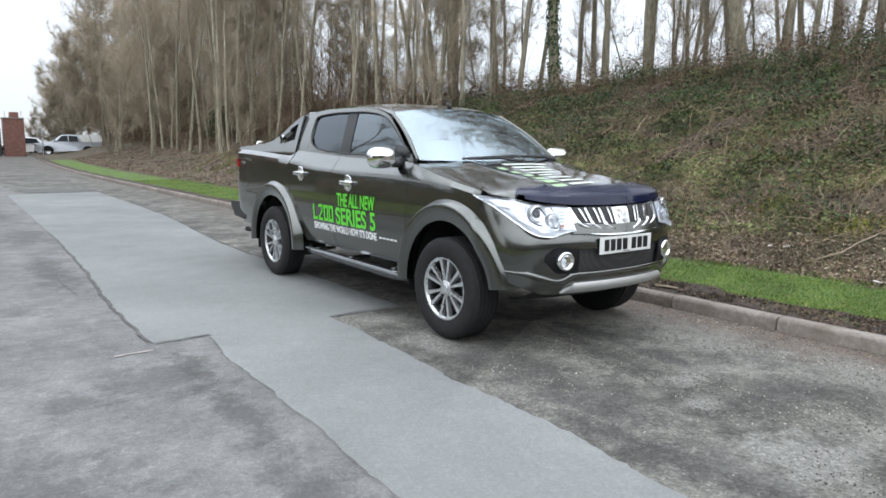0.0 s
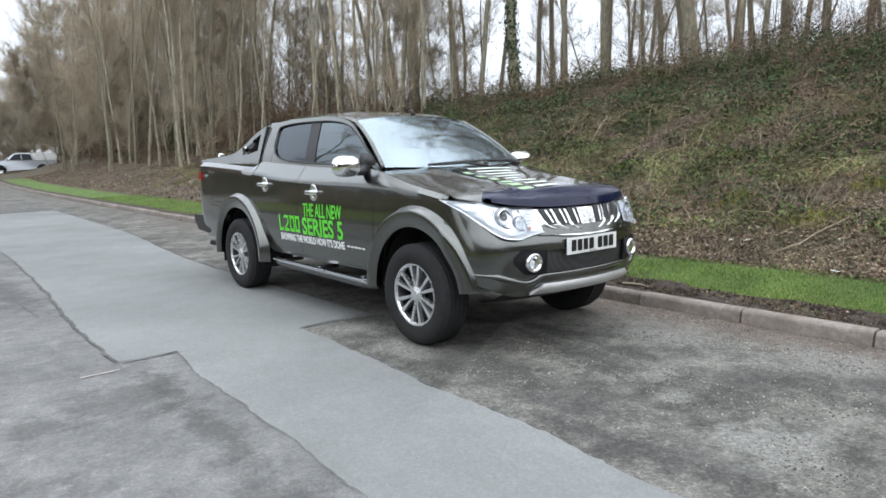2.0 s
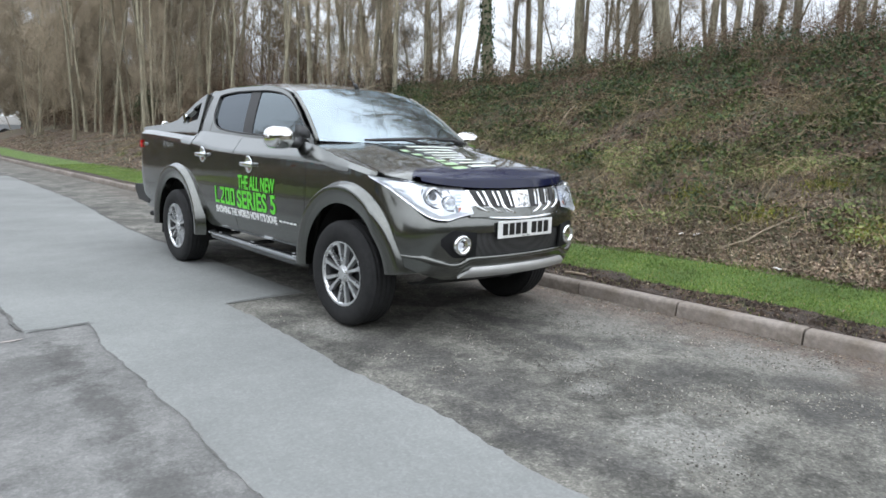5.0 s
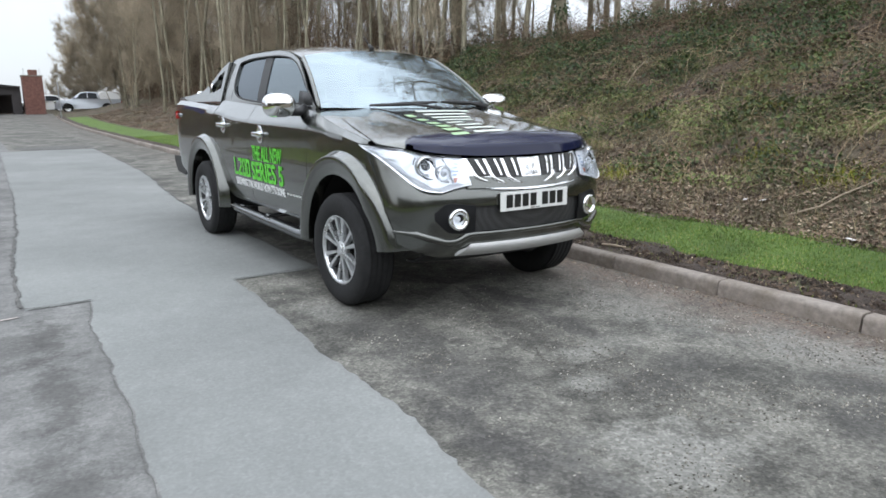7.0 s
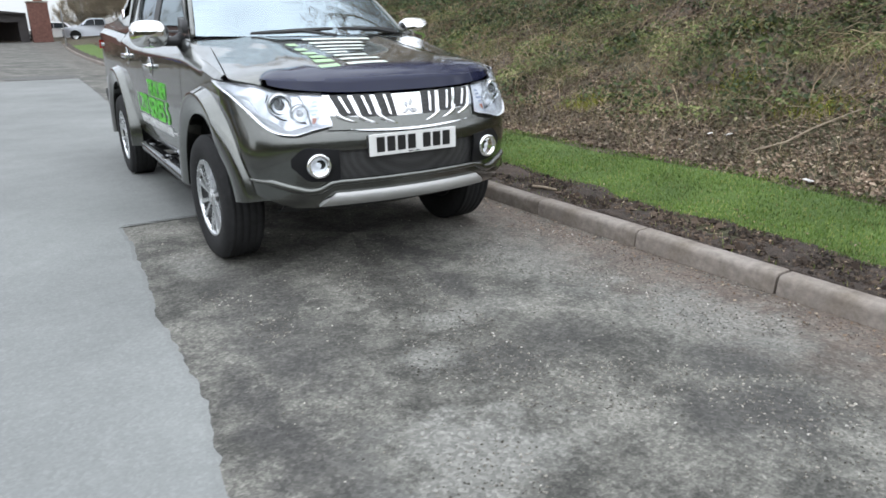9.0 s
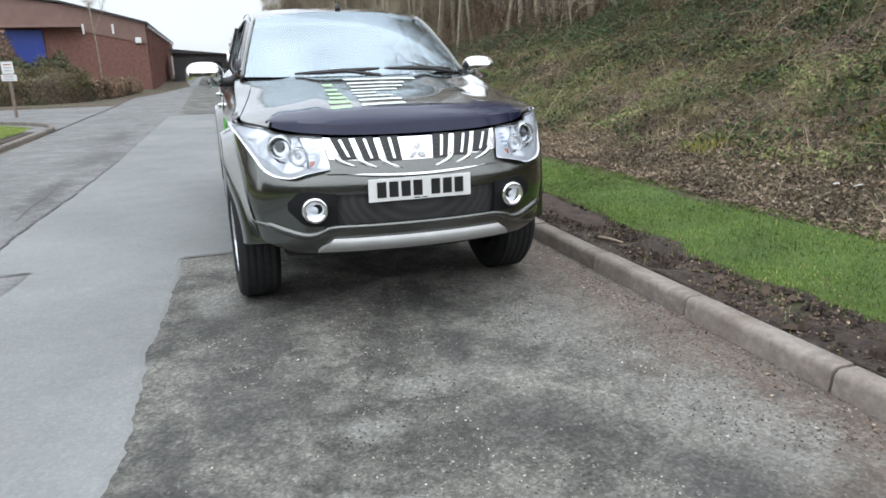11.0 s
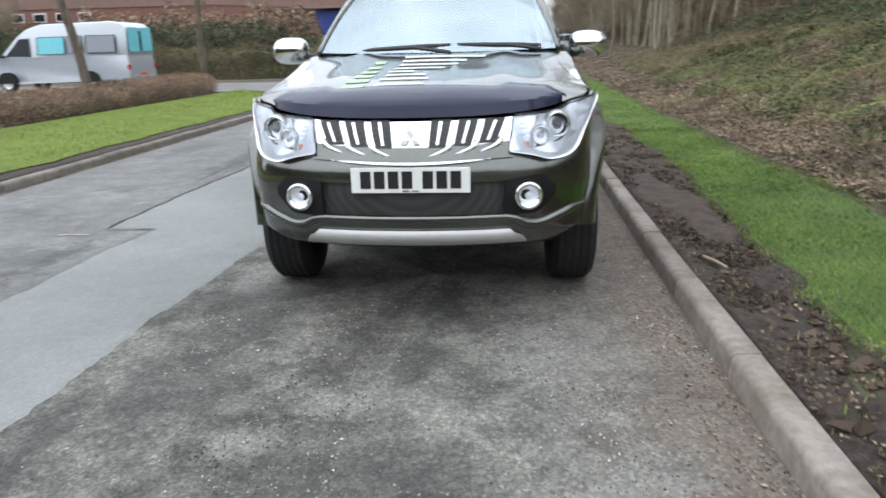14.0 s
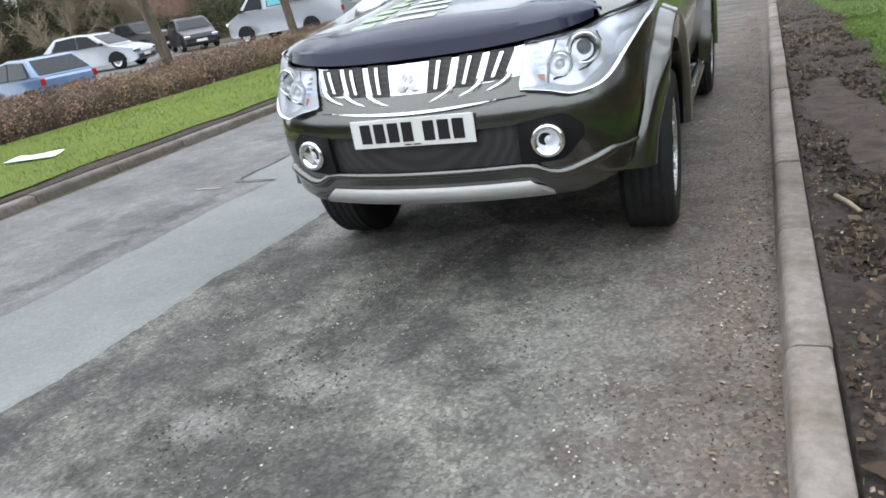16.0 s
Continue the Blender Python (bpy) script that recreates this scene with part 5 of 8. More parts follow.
def slot(name, x_top, x_bot, w_top, w_bot, z0, z1, side, mat, out, host, label=""):
    """A leaning bar on the grille, from (x_bot, z0) up to (x_top, z1)."""
    bm = bmesh.new()
    def f(v, u):
        x = x_bot + (x_top - x_bot) * v + (u - 0.5) * (w_bot + (w_top - w_bot) * v)
        return skin(s_of_x(max(0.0, x)), z0 + (z1 - z0) * v, out, side)
    grid(bm, f, steps(0, 1, 12), steps(0, 1, 7))
    bmesh.ops.recalc_face_normals(bm, faces=bm.faces)
    if sum(-g.normal.y for g in bm.faces) < 0:
        bmesh.ops.reverse_faces(bm, faces=bm.faces)
    return solid(part(name, bm, mat, host, label, True), 0.004)


for side in (-1, 1):
    for x_top, x_bot, z0 in ((0.382, 0.337, 0.866), (0.262, 0.228, 0.856), (0.139, 0.117, 0.85)):
        slot("grille_slot", x_top, x_bot, 0.09, 0.074, z0, 0.966, side, M_MESH, 0.019, grille, "dark mesh slot")
        slot("slot_bar", x_top - 0.002, x_bot + 0.002, 0.015, 0.013, z0 + 0.012, 0.958, side, M_CHROME, 0.028, grille, "thin chrome bar")
        # A tooth sweeps down and inwards under each slot.
        bm = bmesh.new()
        hook = [(x_bot + 0.063, z0 + 0.016), (x_bot + 0.052, z0 - 0.003), (x_bot + 0.028, z0 - 0.016), (x_bot - 0.005, z0 - 0.028), (x_bot - 0.034, z0 - 0.036)]
        tube(bm, [skin(s_of_x(max(0.0, x)), z, 0.014, side) for x, z in hook], [0.0145, 0.0135, 0.011, 0.0075, 0.003], 8)
        part("grille_tooth", bm, M_CHROME, grille, "chrome tooth below the slot", True)
    # Painted panel under the slots.
    patch("grille_apron", lambda s: 0.79 + 0.012 * (s / S_GR), lambda s: 0.851 + 0.018 * (s / S_GR) ** 2, -0.0001, S_GR + 0.12, M_PAINT, 0.0155, side, grille, "olive panel under the grille", n=18, m=5)
    patch("grille_strip", lambda s: 0.781 + 0.016 * (s / 1.2) ** 2, lambda s: 0.791 + 0.014 * (s / 1.2) ** 2 - 0.006 * (s / 1.2) ** 4, -0.0001, s_of_x(0.345), M_CHROME, 0.024, side, grille, "bright chrome strip above the plate", n=16, m=4)
# Badge: a plain chrome shape, its bright reflection put in as white.
bm = bmesh.new()
for a in (0, 120, 240):
    r = Matrix.Rotation(radians(a), 2)
    prism(bm, [(q.x, 0.888 + q.y) for q in (r @ Vector(p) for p in ((0, 0.003), (0.0145, 0.027), (0, 0.05), (-0.0145, 0.027)))], -0.852, -0.840, "y")
bmesh.ops.bevel(bm, geom=bm.edges[:], offset=0.002, segments=1, affect="EDGES")
part("badge", bm, M_BLADE, grille, "plain badge shapes, their bright reflection coloured white")

# Headlamps: housing, reflector bowls, clear lens.
S_IN, S_BACK = s_of_x(0.43), s_of_y(-0.29)
U_WEDGE = (s_of_x(0.466) - S_IN) / (S_BACK - S_IN)
def lamp_low(s):
    u = (s - S_IN) / (S_BACK - S_IN)
    return curve([(0, 0.828), (0.12, 0.81), (0.24, 0.79), (0.34, 0.796), (0.6, 0.876), (0.85, 0.977), (1.0, 1.036)], u)
def lamp_high(s):
    u = (s - S_IN) / (S_BACK - S_IN)
    return curve([(0, 0.845), (0.5 * U_WEDGE, 0.91), (U_WEDGE, 0.976), (0.3, 0.985), (0.6, 1.01), (0.85, 1.03), (1.0, 1.04)], u)
def lamp_sheet(name, f, s0, s1, mat, side, host, label, n, m):
    """A sheet inside the lamp: f gives height and depth for a place along the skin and a step across."""
    bm = bmesh.new()
    def at(s, v):
        z, out = f(s, v)
        return skin(s, z, out, side)
    grid(bm, at, steps(s0, s1, n), steps(0, 1, m))
    bmesh.ops.recalc_face_normals(bm, faces=bm.faces)
    if sum(-g.normal.y for g in bm.faces) < 0:
        bmesh.ops.reverse_faces(bm, faces=bm.faces)
    return part(name, bm, mat, host, label, True)


def lamp_u(s):
    return (s - S_IN) / (S_BACK - S_IN)


for side in (-1, 1):
    def shell_in(s, v):
        # A stepped, rippled reflector behind the lens.
        lo, hi, u = lamp_low(s), lamp_high(s), lamp_u(s)
        edge = min(1.0, 9 * min(v, 1 - v), 12 * min(u, 1 - u))
        return lo + (hi - lo) * v, 0.024 - 0.013 * edge + 0.0065 * edge * math.sin(24 * u + 5.0 * v)
    house = lamp_sheet("headlamp", shell_in, S_IN, S_BACK, M_LAMP_IN, side, truck, "clear headlamp with chrome reflector bowls", 60, 25)
    patch("lamp_lens", lamp_low, lamp_high, S_IN, S_BACK, M_LENS, 0.034, side, house, "clear headlamp lens", 40, 9, 0, 0.012, True)
    # A bright blade along the foot of the lamp faces the sky and sweeps up at its outer end; its sky reflection is put
    # in as white.
    def blade(s, v):
        u = lamp_u(s)
        w = curve([(0.0, 0.012), (0.2, 0.026), (0.45, 0.04), (0.7, 0.036), (1.0, 0.004)], u)
        fade = 1 - 0.75 * max(0.0, (u - 0.55) / 0.45)
        return lamp_low(s) - 0.003 + w * v, (0.034 - 0.03 * v) * fade + 0.004
    lamp_sheet("lamp_blade", blade, S_IN, S_BACK, M_BLADE, side, house, "blade along the lower lamp edge, its sky reflection coloured white", 40, 5)
    patch("lamp_brow", lambda s: lamp_high(s) - 0.007, lambda s: lamp_high(s) + 0.003, s_of_x(0.466), S_BACK, M_BEZEL, 0.03, side, house, "black seal over the lamp", 30, 3, taper=True)
    for x, z, r in ((0.668, 0.926, 0.057), (0.578, 0.885, 0.043)):
        s = s_of_x(x)
        c, d = skin(s, z, 0.016, side), (skin(s, z, 1.0, side) - skin(s, z, 0.0, side))
        d.z = 0
        d = (d.normalized() + Vector((0, -1.4, 0.12))).normalized()
        m = Matrix.Translation(c) @ d.to_track_quat("Z", "Y").to_matrix().to_4x4()
        bm = bmesh.new()
        lathe(bm, [(r * 0.5, -0.018), (r * 0.66, -0.006), (r * 0.8, 0.009), (r * 0.9, 0.015), (r * 0.97, 0.012), (r, 0.0), (r, -0.03)], 32, m)
        bmesh.ops.recalc_face_normals(bm, faces=bm.faces)
        part("lamp_ring", bm, M_CHROME, house, "chrome lamp ring", True)
        bm = bmesh.new()
        lathe(bm, [(0.0, 0.014), (r * 0.2, 0.011), (r * 0.38, 0.002), (r * 0.5, -0.012), (r * 0.54, -0.02)], 28, m)
        part("projector", bm, M_PROJECTOR if x > 0.6 else M_BADGE, house, "dark projector lens" if x > 0.6 else "grey inner reflector", True)
        # A grey collar stands in for the shaded gap round each ring.
        bm = bmesh.new()
        lathe(bm, [(r * 1.0, 0.002), (r * 1.07, 0.004), (r * 1.1, -0.004), (r * 1.1, -0.03)], 32, m)
        bmesh.ops.recalc_face_normals(bm, faces=bm.faces)
        part("lamp_gap", bm, M_STEEL, house, "grey collar standing in for the shaded gap round the lamp ring", True)
    # The direction indicator: bluish ribs over an amber foot at the inner end.
    patch("indicator", lambda s: 0.836, lambda s: 0.862, s_of_x(0.452), s_of_x(0.522), M_AMBER, 0.012, side, house, "amber indicator", 8, 3)
    for k in range(5):
        z = 0.872 + 0.02 * k
        patch("lamp_fin", lambda s: z, lambda s: z + 0.011, s_of_x(0.452 + 0.006 * k), s_of_x(0.525 + 0.012 * k), M_TINT, 0.008 + 0.002 * (k % 2), side, house, "bluish reflector rib", 8, 3)
    bm = bmesh.new()
    tube(bm, [skin(s_of_x(x), z, 0.018, side) for x, z in ((0.53, 0.832), (0.536, 0.87), (0.552, 0.92), (0.582, 0.968))], 0.004, 6)
    part("lamp_divider", bm, M_STEEL, house, "grey rib between lamp and indicator", True)
    bm = bmesh.new()
    tube(bm, [skin(s_of_x(x), z, 0.012, side) for x, z in ((0.55, 0.84), (0.61, 0.848), (0.67, 0.862), (0.715, 0.893), (0.738, 0.935), (0.735, 0.972))], 0.004, 6)
    part("lamp_line", bm, M_BEZEL, house, "dark line round the main lamp", True)

# Lower grille, fog lamps, lip crease, skid plate, number plate.
patch("lower_grille", lambda s: 0.545, lambda s: 0.705, -0.0001, s_of_x(0.46), M_MESH, -0.022, 1, label="black honeycomb lower grille", n=16, m=5)
patch("lower_grille", lambda s: 0.545, lambda s: 0.705, -0.0001, s_of_x(0.46), M_MESH, -0.022, -1, label="black honeycomb lower grille", n=16, m=5)
for side in (-1, 1):
    s0, s1 = s_of_x(0.405), s_of_x(0.63)
    bez = patch("fog_bezel", lambda s: curve([(s0, 0.545), (s0 + (s1 - s0) * 0.55, 0.55), (s1, 0.628)], s), lambda s: curve([(s0, 0.706), (s0 + (s1 - s0) * 0.62, 0.722), (s1, 0.668)], s), s0, s1, M_BEZEL, 0.006, side, truck, "black fog lamp surround", 12, 6, 0.012)
    c = skin(s_of_x(0.508), 0.632, 0.008, side)
    m = Matrix.Translation(c) @ Vector((side * 0.12, -1, 0)).to_track_quat("Z", "Y").to_matrix().to_4x4()
    bm = bmesh.new()
    lathe(bm, [(0.04, 0.006), (0.044, 0.02), (0.052, 0.026), (0.06, 0.022), (0.064, 0.01), (0.064, -0.01)], 32, m)
    bmesh.ops.recalc_face_normals(bm, faces=bm.faces)
    fog = part("fog_lamp", bm, M_CHROME, truck, "round fog lamp with a chrome ring", True)
    bm = bmesh.new()
    lathe(bm, [(0.0, 0.006), (0.008, 0.005), (0.013, 0.001), (0.018, -0.003), (0.026, -0.001), (0.034, 0.003), (0.043, 0.012)], 28, m)
    part("fog_reflector", bm, M_BLADE, fog, "bright fog lamp reflector", True)
    bm = bmesh.new()
    lathe(bm, [(0.0, 0.02), (0.025, 0.018), (0.042, 0.013)], 28, m)
    part("fog_lens", bm, M_LENS, fog, "clear fog lens", True)
# The light crease that sweeps from under the grille up to both arches.
line = [(0.0, 0.537), (0.40, 0.537), (0.455, 0.53), (0.50, 0.505), (0.55, 0.498), (0.64, 0.52), (0.72, 0.548)]
half = [(skin(s_of_x(x), curve(line, x), -0.002, 1), 0.016 if x < 0.44 else 0.022) for x in steps(0.02, 0.72, 30)]
half += [(skin(s_of_y(y), 0.55 + 0.04 * (y + 0.66), -0.002, 1), r) for y, r in zip(steps(-0.66, -0.50, 6), (0.014, 0.012, 0.011, 0.01, 0.008, 0.006))]
whole = [(Vector((-p.x, p.y, p.z)), r) for p, r in half[::-1]] + half
bm = bmesh.new()
tube(bm, [p for p, r in whole], [r for p, r in whole], 8)
part("bumper_crease", bm, M_PAINT, truck, "raised bumper crease", True)
bm = bmesh.new()
def skid(u, v):
    x = u * (0.515 - 0.085 * v)
    z = 0.412 + 0.073 * v
    p = skin(s_of_x(abs(x)), z, 0.016 + 0.012 * math.sin(math.pi * v), 1 if u >= 0 else -1)
    return p
grid(bm, skid, steps(-1, 1, 41), steps(0, 1, 7))
bmesh.ops.recalc_face_normals(bm, faces=bm.faces)
if sum(-g.normal.y for g in bm.faces) < 0:
    bmesh.ops.reverse_faces(bm, faces=bm.faces)
solid(part("skid_plate", bm, M_SKID, truck, "silver skid plate under the bumper", True), 0.02)
bm = bmesh.new()
def tray(u, v):
    x = u * (0.66 - 0.06 * v)
    return Vector((x, plan(s_of_x(abs(x))).y + 0.06 + 0.32 * v, 0.415 - 0.09 * math.sin(v * 1.6)))
grid(bm, tray, steps(-1, 1, 25), steps(0, 1, 5))
bmesh.ops.recalc_face_normals(bm, faces=bm.faces)
solid(part("under_tray", bm, M_UNDER, truck, "black under-tray"), 0.01)
bm = bmesh.new()
box(bm, (0, -0.872, 0.714), (0.52, 0.008, 0.111), 0.003)
plate = part("number_plate", bm, M_PLATE, truck, "white front number plate with black bars")
for k in range(7):
    bm = bmesh.new()
    box(bm, (-0.196 + 0.0605 * k + (0.03 if k > 3 else 0), -0.8775, 0.716), (0.046, 0.003, 0.076), 0.001)
    part("plate_bar", bm, M_PLATE_BAR, plate)
for x in (-0.02, 0.02):
    bm = bmesh.new()
    box(bm, (x, -0.8765, 0.667), (0.03, 0.002, 0.005))
    part("plate_small_bar", bm, M_PLATE_BAR, plate)
bm = bmesh.new()
box(bm, (0, -0.85, 0.714), (0.5, 0.04, 0.1), 0.004)
part("plate_carrier", bm, M_PLASTIC, truck, "black plate carrier")

# Rear: tail lamps, bumper, exhaust.
for side in (-1, 1):
    bm = bmesh.new()
    grid(bm, lambda y, z: skin(s_of_y(y), z, 0.012, side), steps(4.05, 4.165, 8), steps(1.11, 1.19, 6))
    bmesh.ops.recalc_face_normals(bm, faces=bm.faces)
    lamp = solid(part("tail_lamp", bm, M_RED, truck, "red tail lamp", True), 0.02, 0.0)
    bm = bmesh.new()
    prism(bm, [(3.87, 1.155), (3.95, 1.165), (3.98, 1.14), (3.93, 1.13)], side * 0.815, side * 0.84)
    part("tail_lamp_clear", bm, M_CHROME, lamp, "clear end of the tail lamp")
bm = bmesh.new()
box(bm, (0, 4.25, 0.6), (1.5, 0.24, 0.16), 0.04)
for side in (-1, 1):
    prism(bm, [(4.0, 0.7), (4.4, 0.69), (4.41, 0.64), (4.3, 0.52), (4.0, 0.5), (3.9, 0.56)], side * 0.72, side * 0.81)
part("rear_bumper", bm, M_PLASTIC, truck, "black rear bumper and step")
bm = bmesh.new()
tube(bm, [(-0.62, 3.7, 0.42), (-0.68, 3.95, 0.37), (-0.7, 4.2, 0.36)], 0.028, 12)
part("exhaust", bm, M_UNDER, truck, "dark exhaust pipe", True)
for side in (-1, 1):
    bm = bmesh.new()
    box(bm, (side * 0.72, 3.5, 0.36), (0.24, 0.012, 0.26), 0.004)
    part("mud_flap", bm, M_PLASTIC, truck, "black mud flap")

# Inside the cab: dashboard, wheel, seats.
bm = bmesh.new()
grid(bm, lambda x, v: (x, 0.42 + 0.55 * v + 0.1 * (x / 0.7) ** 2, 1.19 + 0.035 * math.sin(v * math.pi) - 0.16 * max(0, v - 0.75) / 0.25), steps(-0.68, 0.68, 16), steps(0, 1, 9))
bmesh.ops.recalc_face_normals(bm, faces=bm.faces)
solid(part("dashboard", bm, M_PLASTIC, truck, "dark dashboard", True), 0.05, -1.0)
bm = bmesh.new()
ring = [Vector((-0.36 + 0.185 * math.cos(a), 1.12 + 0.07 * math.sin(a), 1.12 + 0.17 * math.sin(a))) for a in steps(0, math.tau, 29)]
tube(bm, ring, 0.016, 8, False)
tube(bm, [(-0.36, 0.98, 1.08), (-0.36, 1.12, 1.12)], 0.05, 8)
part("steering_wheel", bm, M_PLASTIC, truck, "black steering wheel", True)
for x, y in ((-0.36, 1.5), (0.36, 1.5), (-0.38, 2.35), (0.38, 2.35)):
    bm = bmesh.new()
    box(bm, (x, y, 0.82), (0.5, 0.5, 0.16), 0.05)
    box(bm, (x, y + 0.2, 1.12), (0.48, 0.14, 0.58), 0.05, pose(0, 0, 0, -10))
    box(bm, (x, y + 0.27, 1.48), (0.27, 0.1, 0.17), 0.04, pose(0, 0, 0, -8))
    part("seat", bm, M_SEAT, truck, "dark cloth seat with head restraint", True)

# Lettering on the doors and bonnet.
def lettering(name, text, size, y_left, z, stretch, mat, host, label, bold=0.0):
    """Words that lie on the driver's door; they read from the tail towards the nose."""
    cu = bpy.data.curves.new(name, "FONT")
    cu.body, cu.size, cu.extrude, cu.offset = text, size, 0.0008, bold
    tmp = new("lettering_source", cu)
    tmp_mesh = bpy.data.meshes.new_from_object(tmp.evaluated_get(bpy.context.evaluated_depsgraph_get()))
    bpy.data.objects.remove(tmp)
    bm = bmesh.new()
    bm.from_mesh(tmp_mesh)
    bpy.data.meshes.remove(tmp_mesh)
    width = max(v.co.x for v in bm.verts) - min(v.co.x for v in bm.verts)
    x0 = min(v.co.x for v in bm.verts)
    k = stretch / width
    for v in bm.verts:
        y, zz, o = y_left - (v.co.x - x0) * k, z + v.co.y, v.co.z
        v.co = skin(s_of_y(y), zz, 0.004 + o, -1)
    bmesh.ops.recalc_face_normals(bm, faces=bm.faces)
    return part(name, bm, mat, host, label)


def door_shape(name, outlines, mat, host, label):
    """Plain flat shapes on the driver's door, from outlines in y and z."""
    bm = bmesh.new()
    for o in outlines:
        vs = [bm.verts.new(skin(s_of_y(y), z, 0.005, -1)) for y, z in o]
        bm.faces.new(vs)
    bmesh.ops.triangulate(bm, faces=bm.faces[:])
    bmesh.ops.recalc_face_normals(bm, faces=bm.faces)
    if sum(g.normal.x for g in bm.faces) > 0:
        bmesh.ops.reverse_faces(bm, faces=bm.faces)
    return solid(part(name, bm, mat, host, label), 0.001, 1.0)


fd, rd = doors[-1], doors[-1, 1]
lettering("slogan", "THE ALL NEW", 0.16, 1.615, 0.828, 0.635, M_GREEN_DECAL, fd, "green slogan in capitals", 0.003)
lettering("series_lettering", "SERIES 5", 0.205, 1.645, 0.668, 0.675, M_GREEN_DECAL, fd, "large green capitals", 0.005)
H0, H1, T = 0.672, 0.818, 0.026
model = [[(2.085, H0), (2.085, H1), (2.06, H1), (2.06, H0)], [(2.06, H0), (2.06, H0 + T), (1.99, H0 + T), (1.99, H0)]]
model += [[(1.965, H1 - T), (1.965, H1), (1.87, H1), (1.87, H1 - T)], [(1.895, H1 - T), (1.87, H1 - T), (1.87, H0 + 0.08), (1.895, H0 + 0.09)], [(1.895, H0 + 0.09), (1.87, H0 + 0.08), (1.935, H0 + T), (1.965, H0 + T)], [(1.965, H0), (1.965, H0 + T), (1.87, H0 + T), (1.87, H0)]]
for y in (1.845, 1.735):
    model += [[(y, H0), (y, H1), (y - 0.025, H1), (y - 0.025, H0)], [(y - 0.07, H0), (y - 0.07, H1), (y - 0.095, H1), (y - 0.095, H0)], [(y - 0.025, H1 - T), (y - 0.025, H1), (y - 0.07, H1), (y - 0.07, H1 - T)], [(y - 0.025, H0), (y - 0.025, H0 + T), (y - 0.07, H0 + T), (y - 0.07, H0)]]
model = [[(2.085 - (2.085 - y) * 0.885, z) for y, z in o] for o in model]
door_shape("model_shapes", model, M_GREEN_DECAL, rd, "green block shapes beside the lettering")
lettering("strapline", "SHOWING THE WORLD HOW IT'S DONE", 0.085, 2.085, 0.588, 1.12, M_WHITE_DECAL, fd, "white strapline in capitals", 0.003)
door_shape("dealer_bars", [[(0.92 - 0.055 * k, 0.612), (0.92 - 0.055 * k, 0.626), (0.88 - 0.055 * k, 0.626), (0.88 - 0.055 * k, 0.612)] for k in range(5)], M_WHITE_DECAL, fd, "small white bars of unreadable writing")
def bonnet_bar(name, x0, x1, y, depth, mat, label):
    bm = bmesh.new()
    grid(bm, lambda x, v: top_skin(y + depth * v, x, 0.003), steps(x0, x1, 8), (0, 0.5, 1))
    bmesh.ops.recalc_face_normals(bm, faces=bm.faces)
    if sum(g.normal.z for g in bm.faces) < 0:
        bmesh.ops.reverse_faces(bm, faces=bm.faces)
    part(name, bm, mat, bonnet, label)


for x0, x1, y in ((-0.2, 0.03, -0.56), (-0.19, 0.04, -0.45), (-0.18, 0.02, -0.34), (-0.18, -0.05, -0.235), (-0.17, 0.1, -0.13), (-0.15, 0.16, -0.02), (-0.15, 0.2, 0.085), (-0.15, 0.3, 0.19)):
    bonnet_bar("writing_bar", x0, x1, y, 0.046, M_FADED, "pale bar of unreadable writing")
for x0, x1, y in ((-0.36, -0.25, -0.585), (-0.35, -0.24, -0.47), (-0.33, -0.24, -0.36), (-0.32, -0.24, -0.24), (-0.31, -0.24, -0.1), (-0.3, -0.24, 0.05)):
    bonnet_bar("green_mark", x0, x1, y, 0.07, M_PALE_GREEN, "green mark beside the writing")

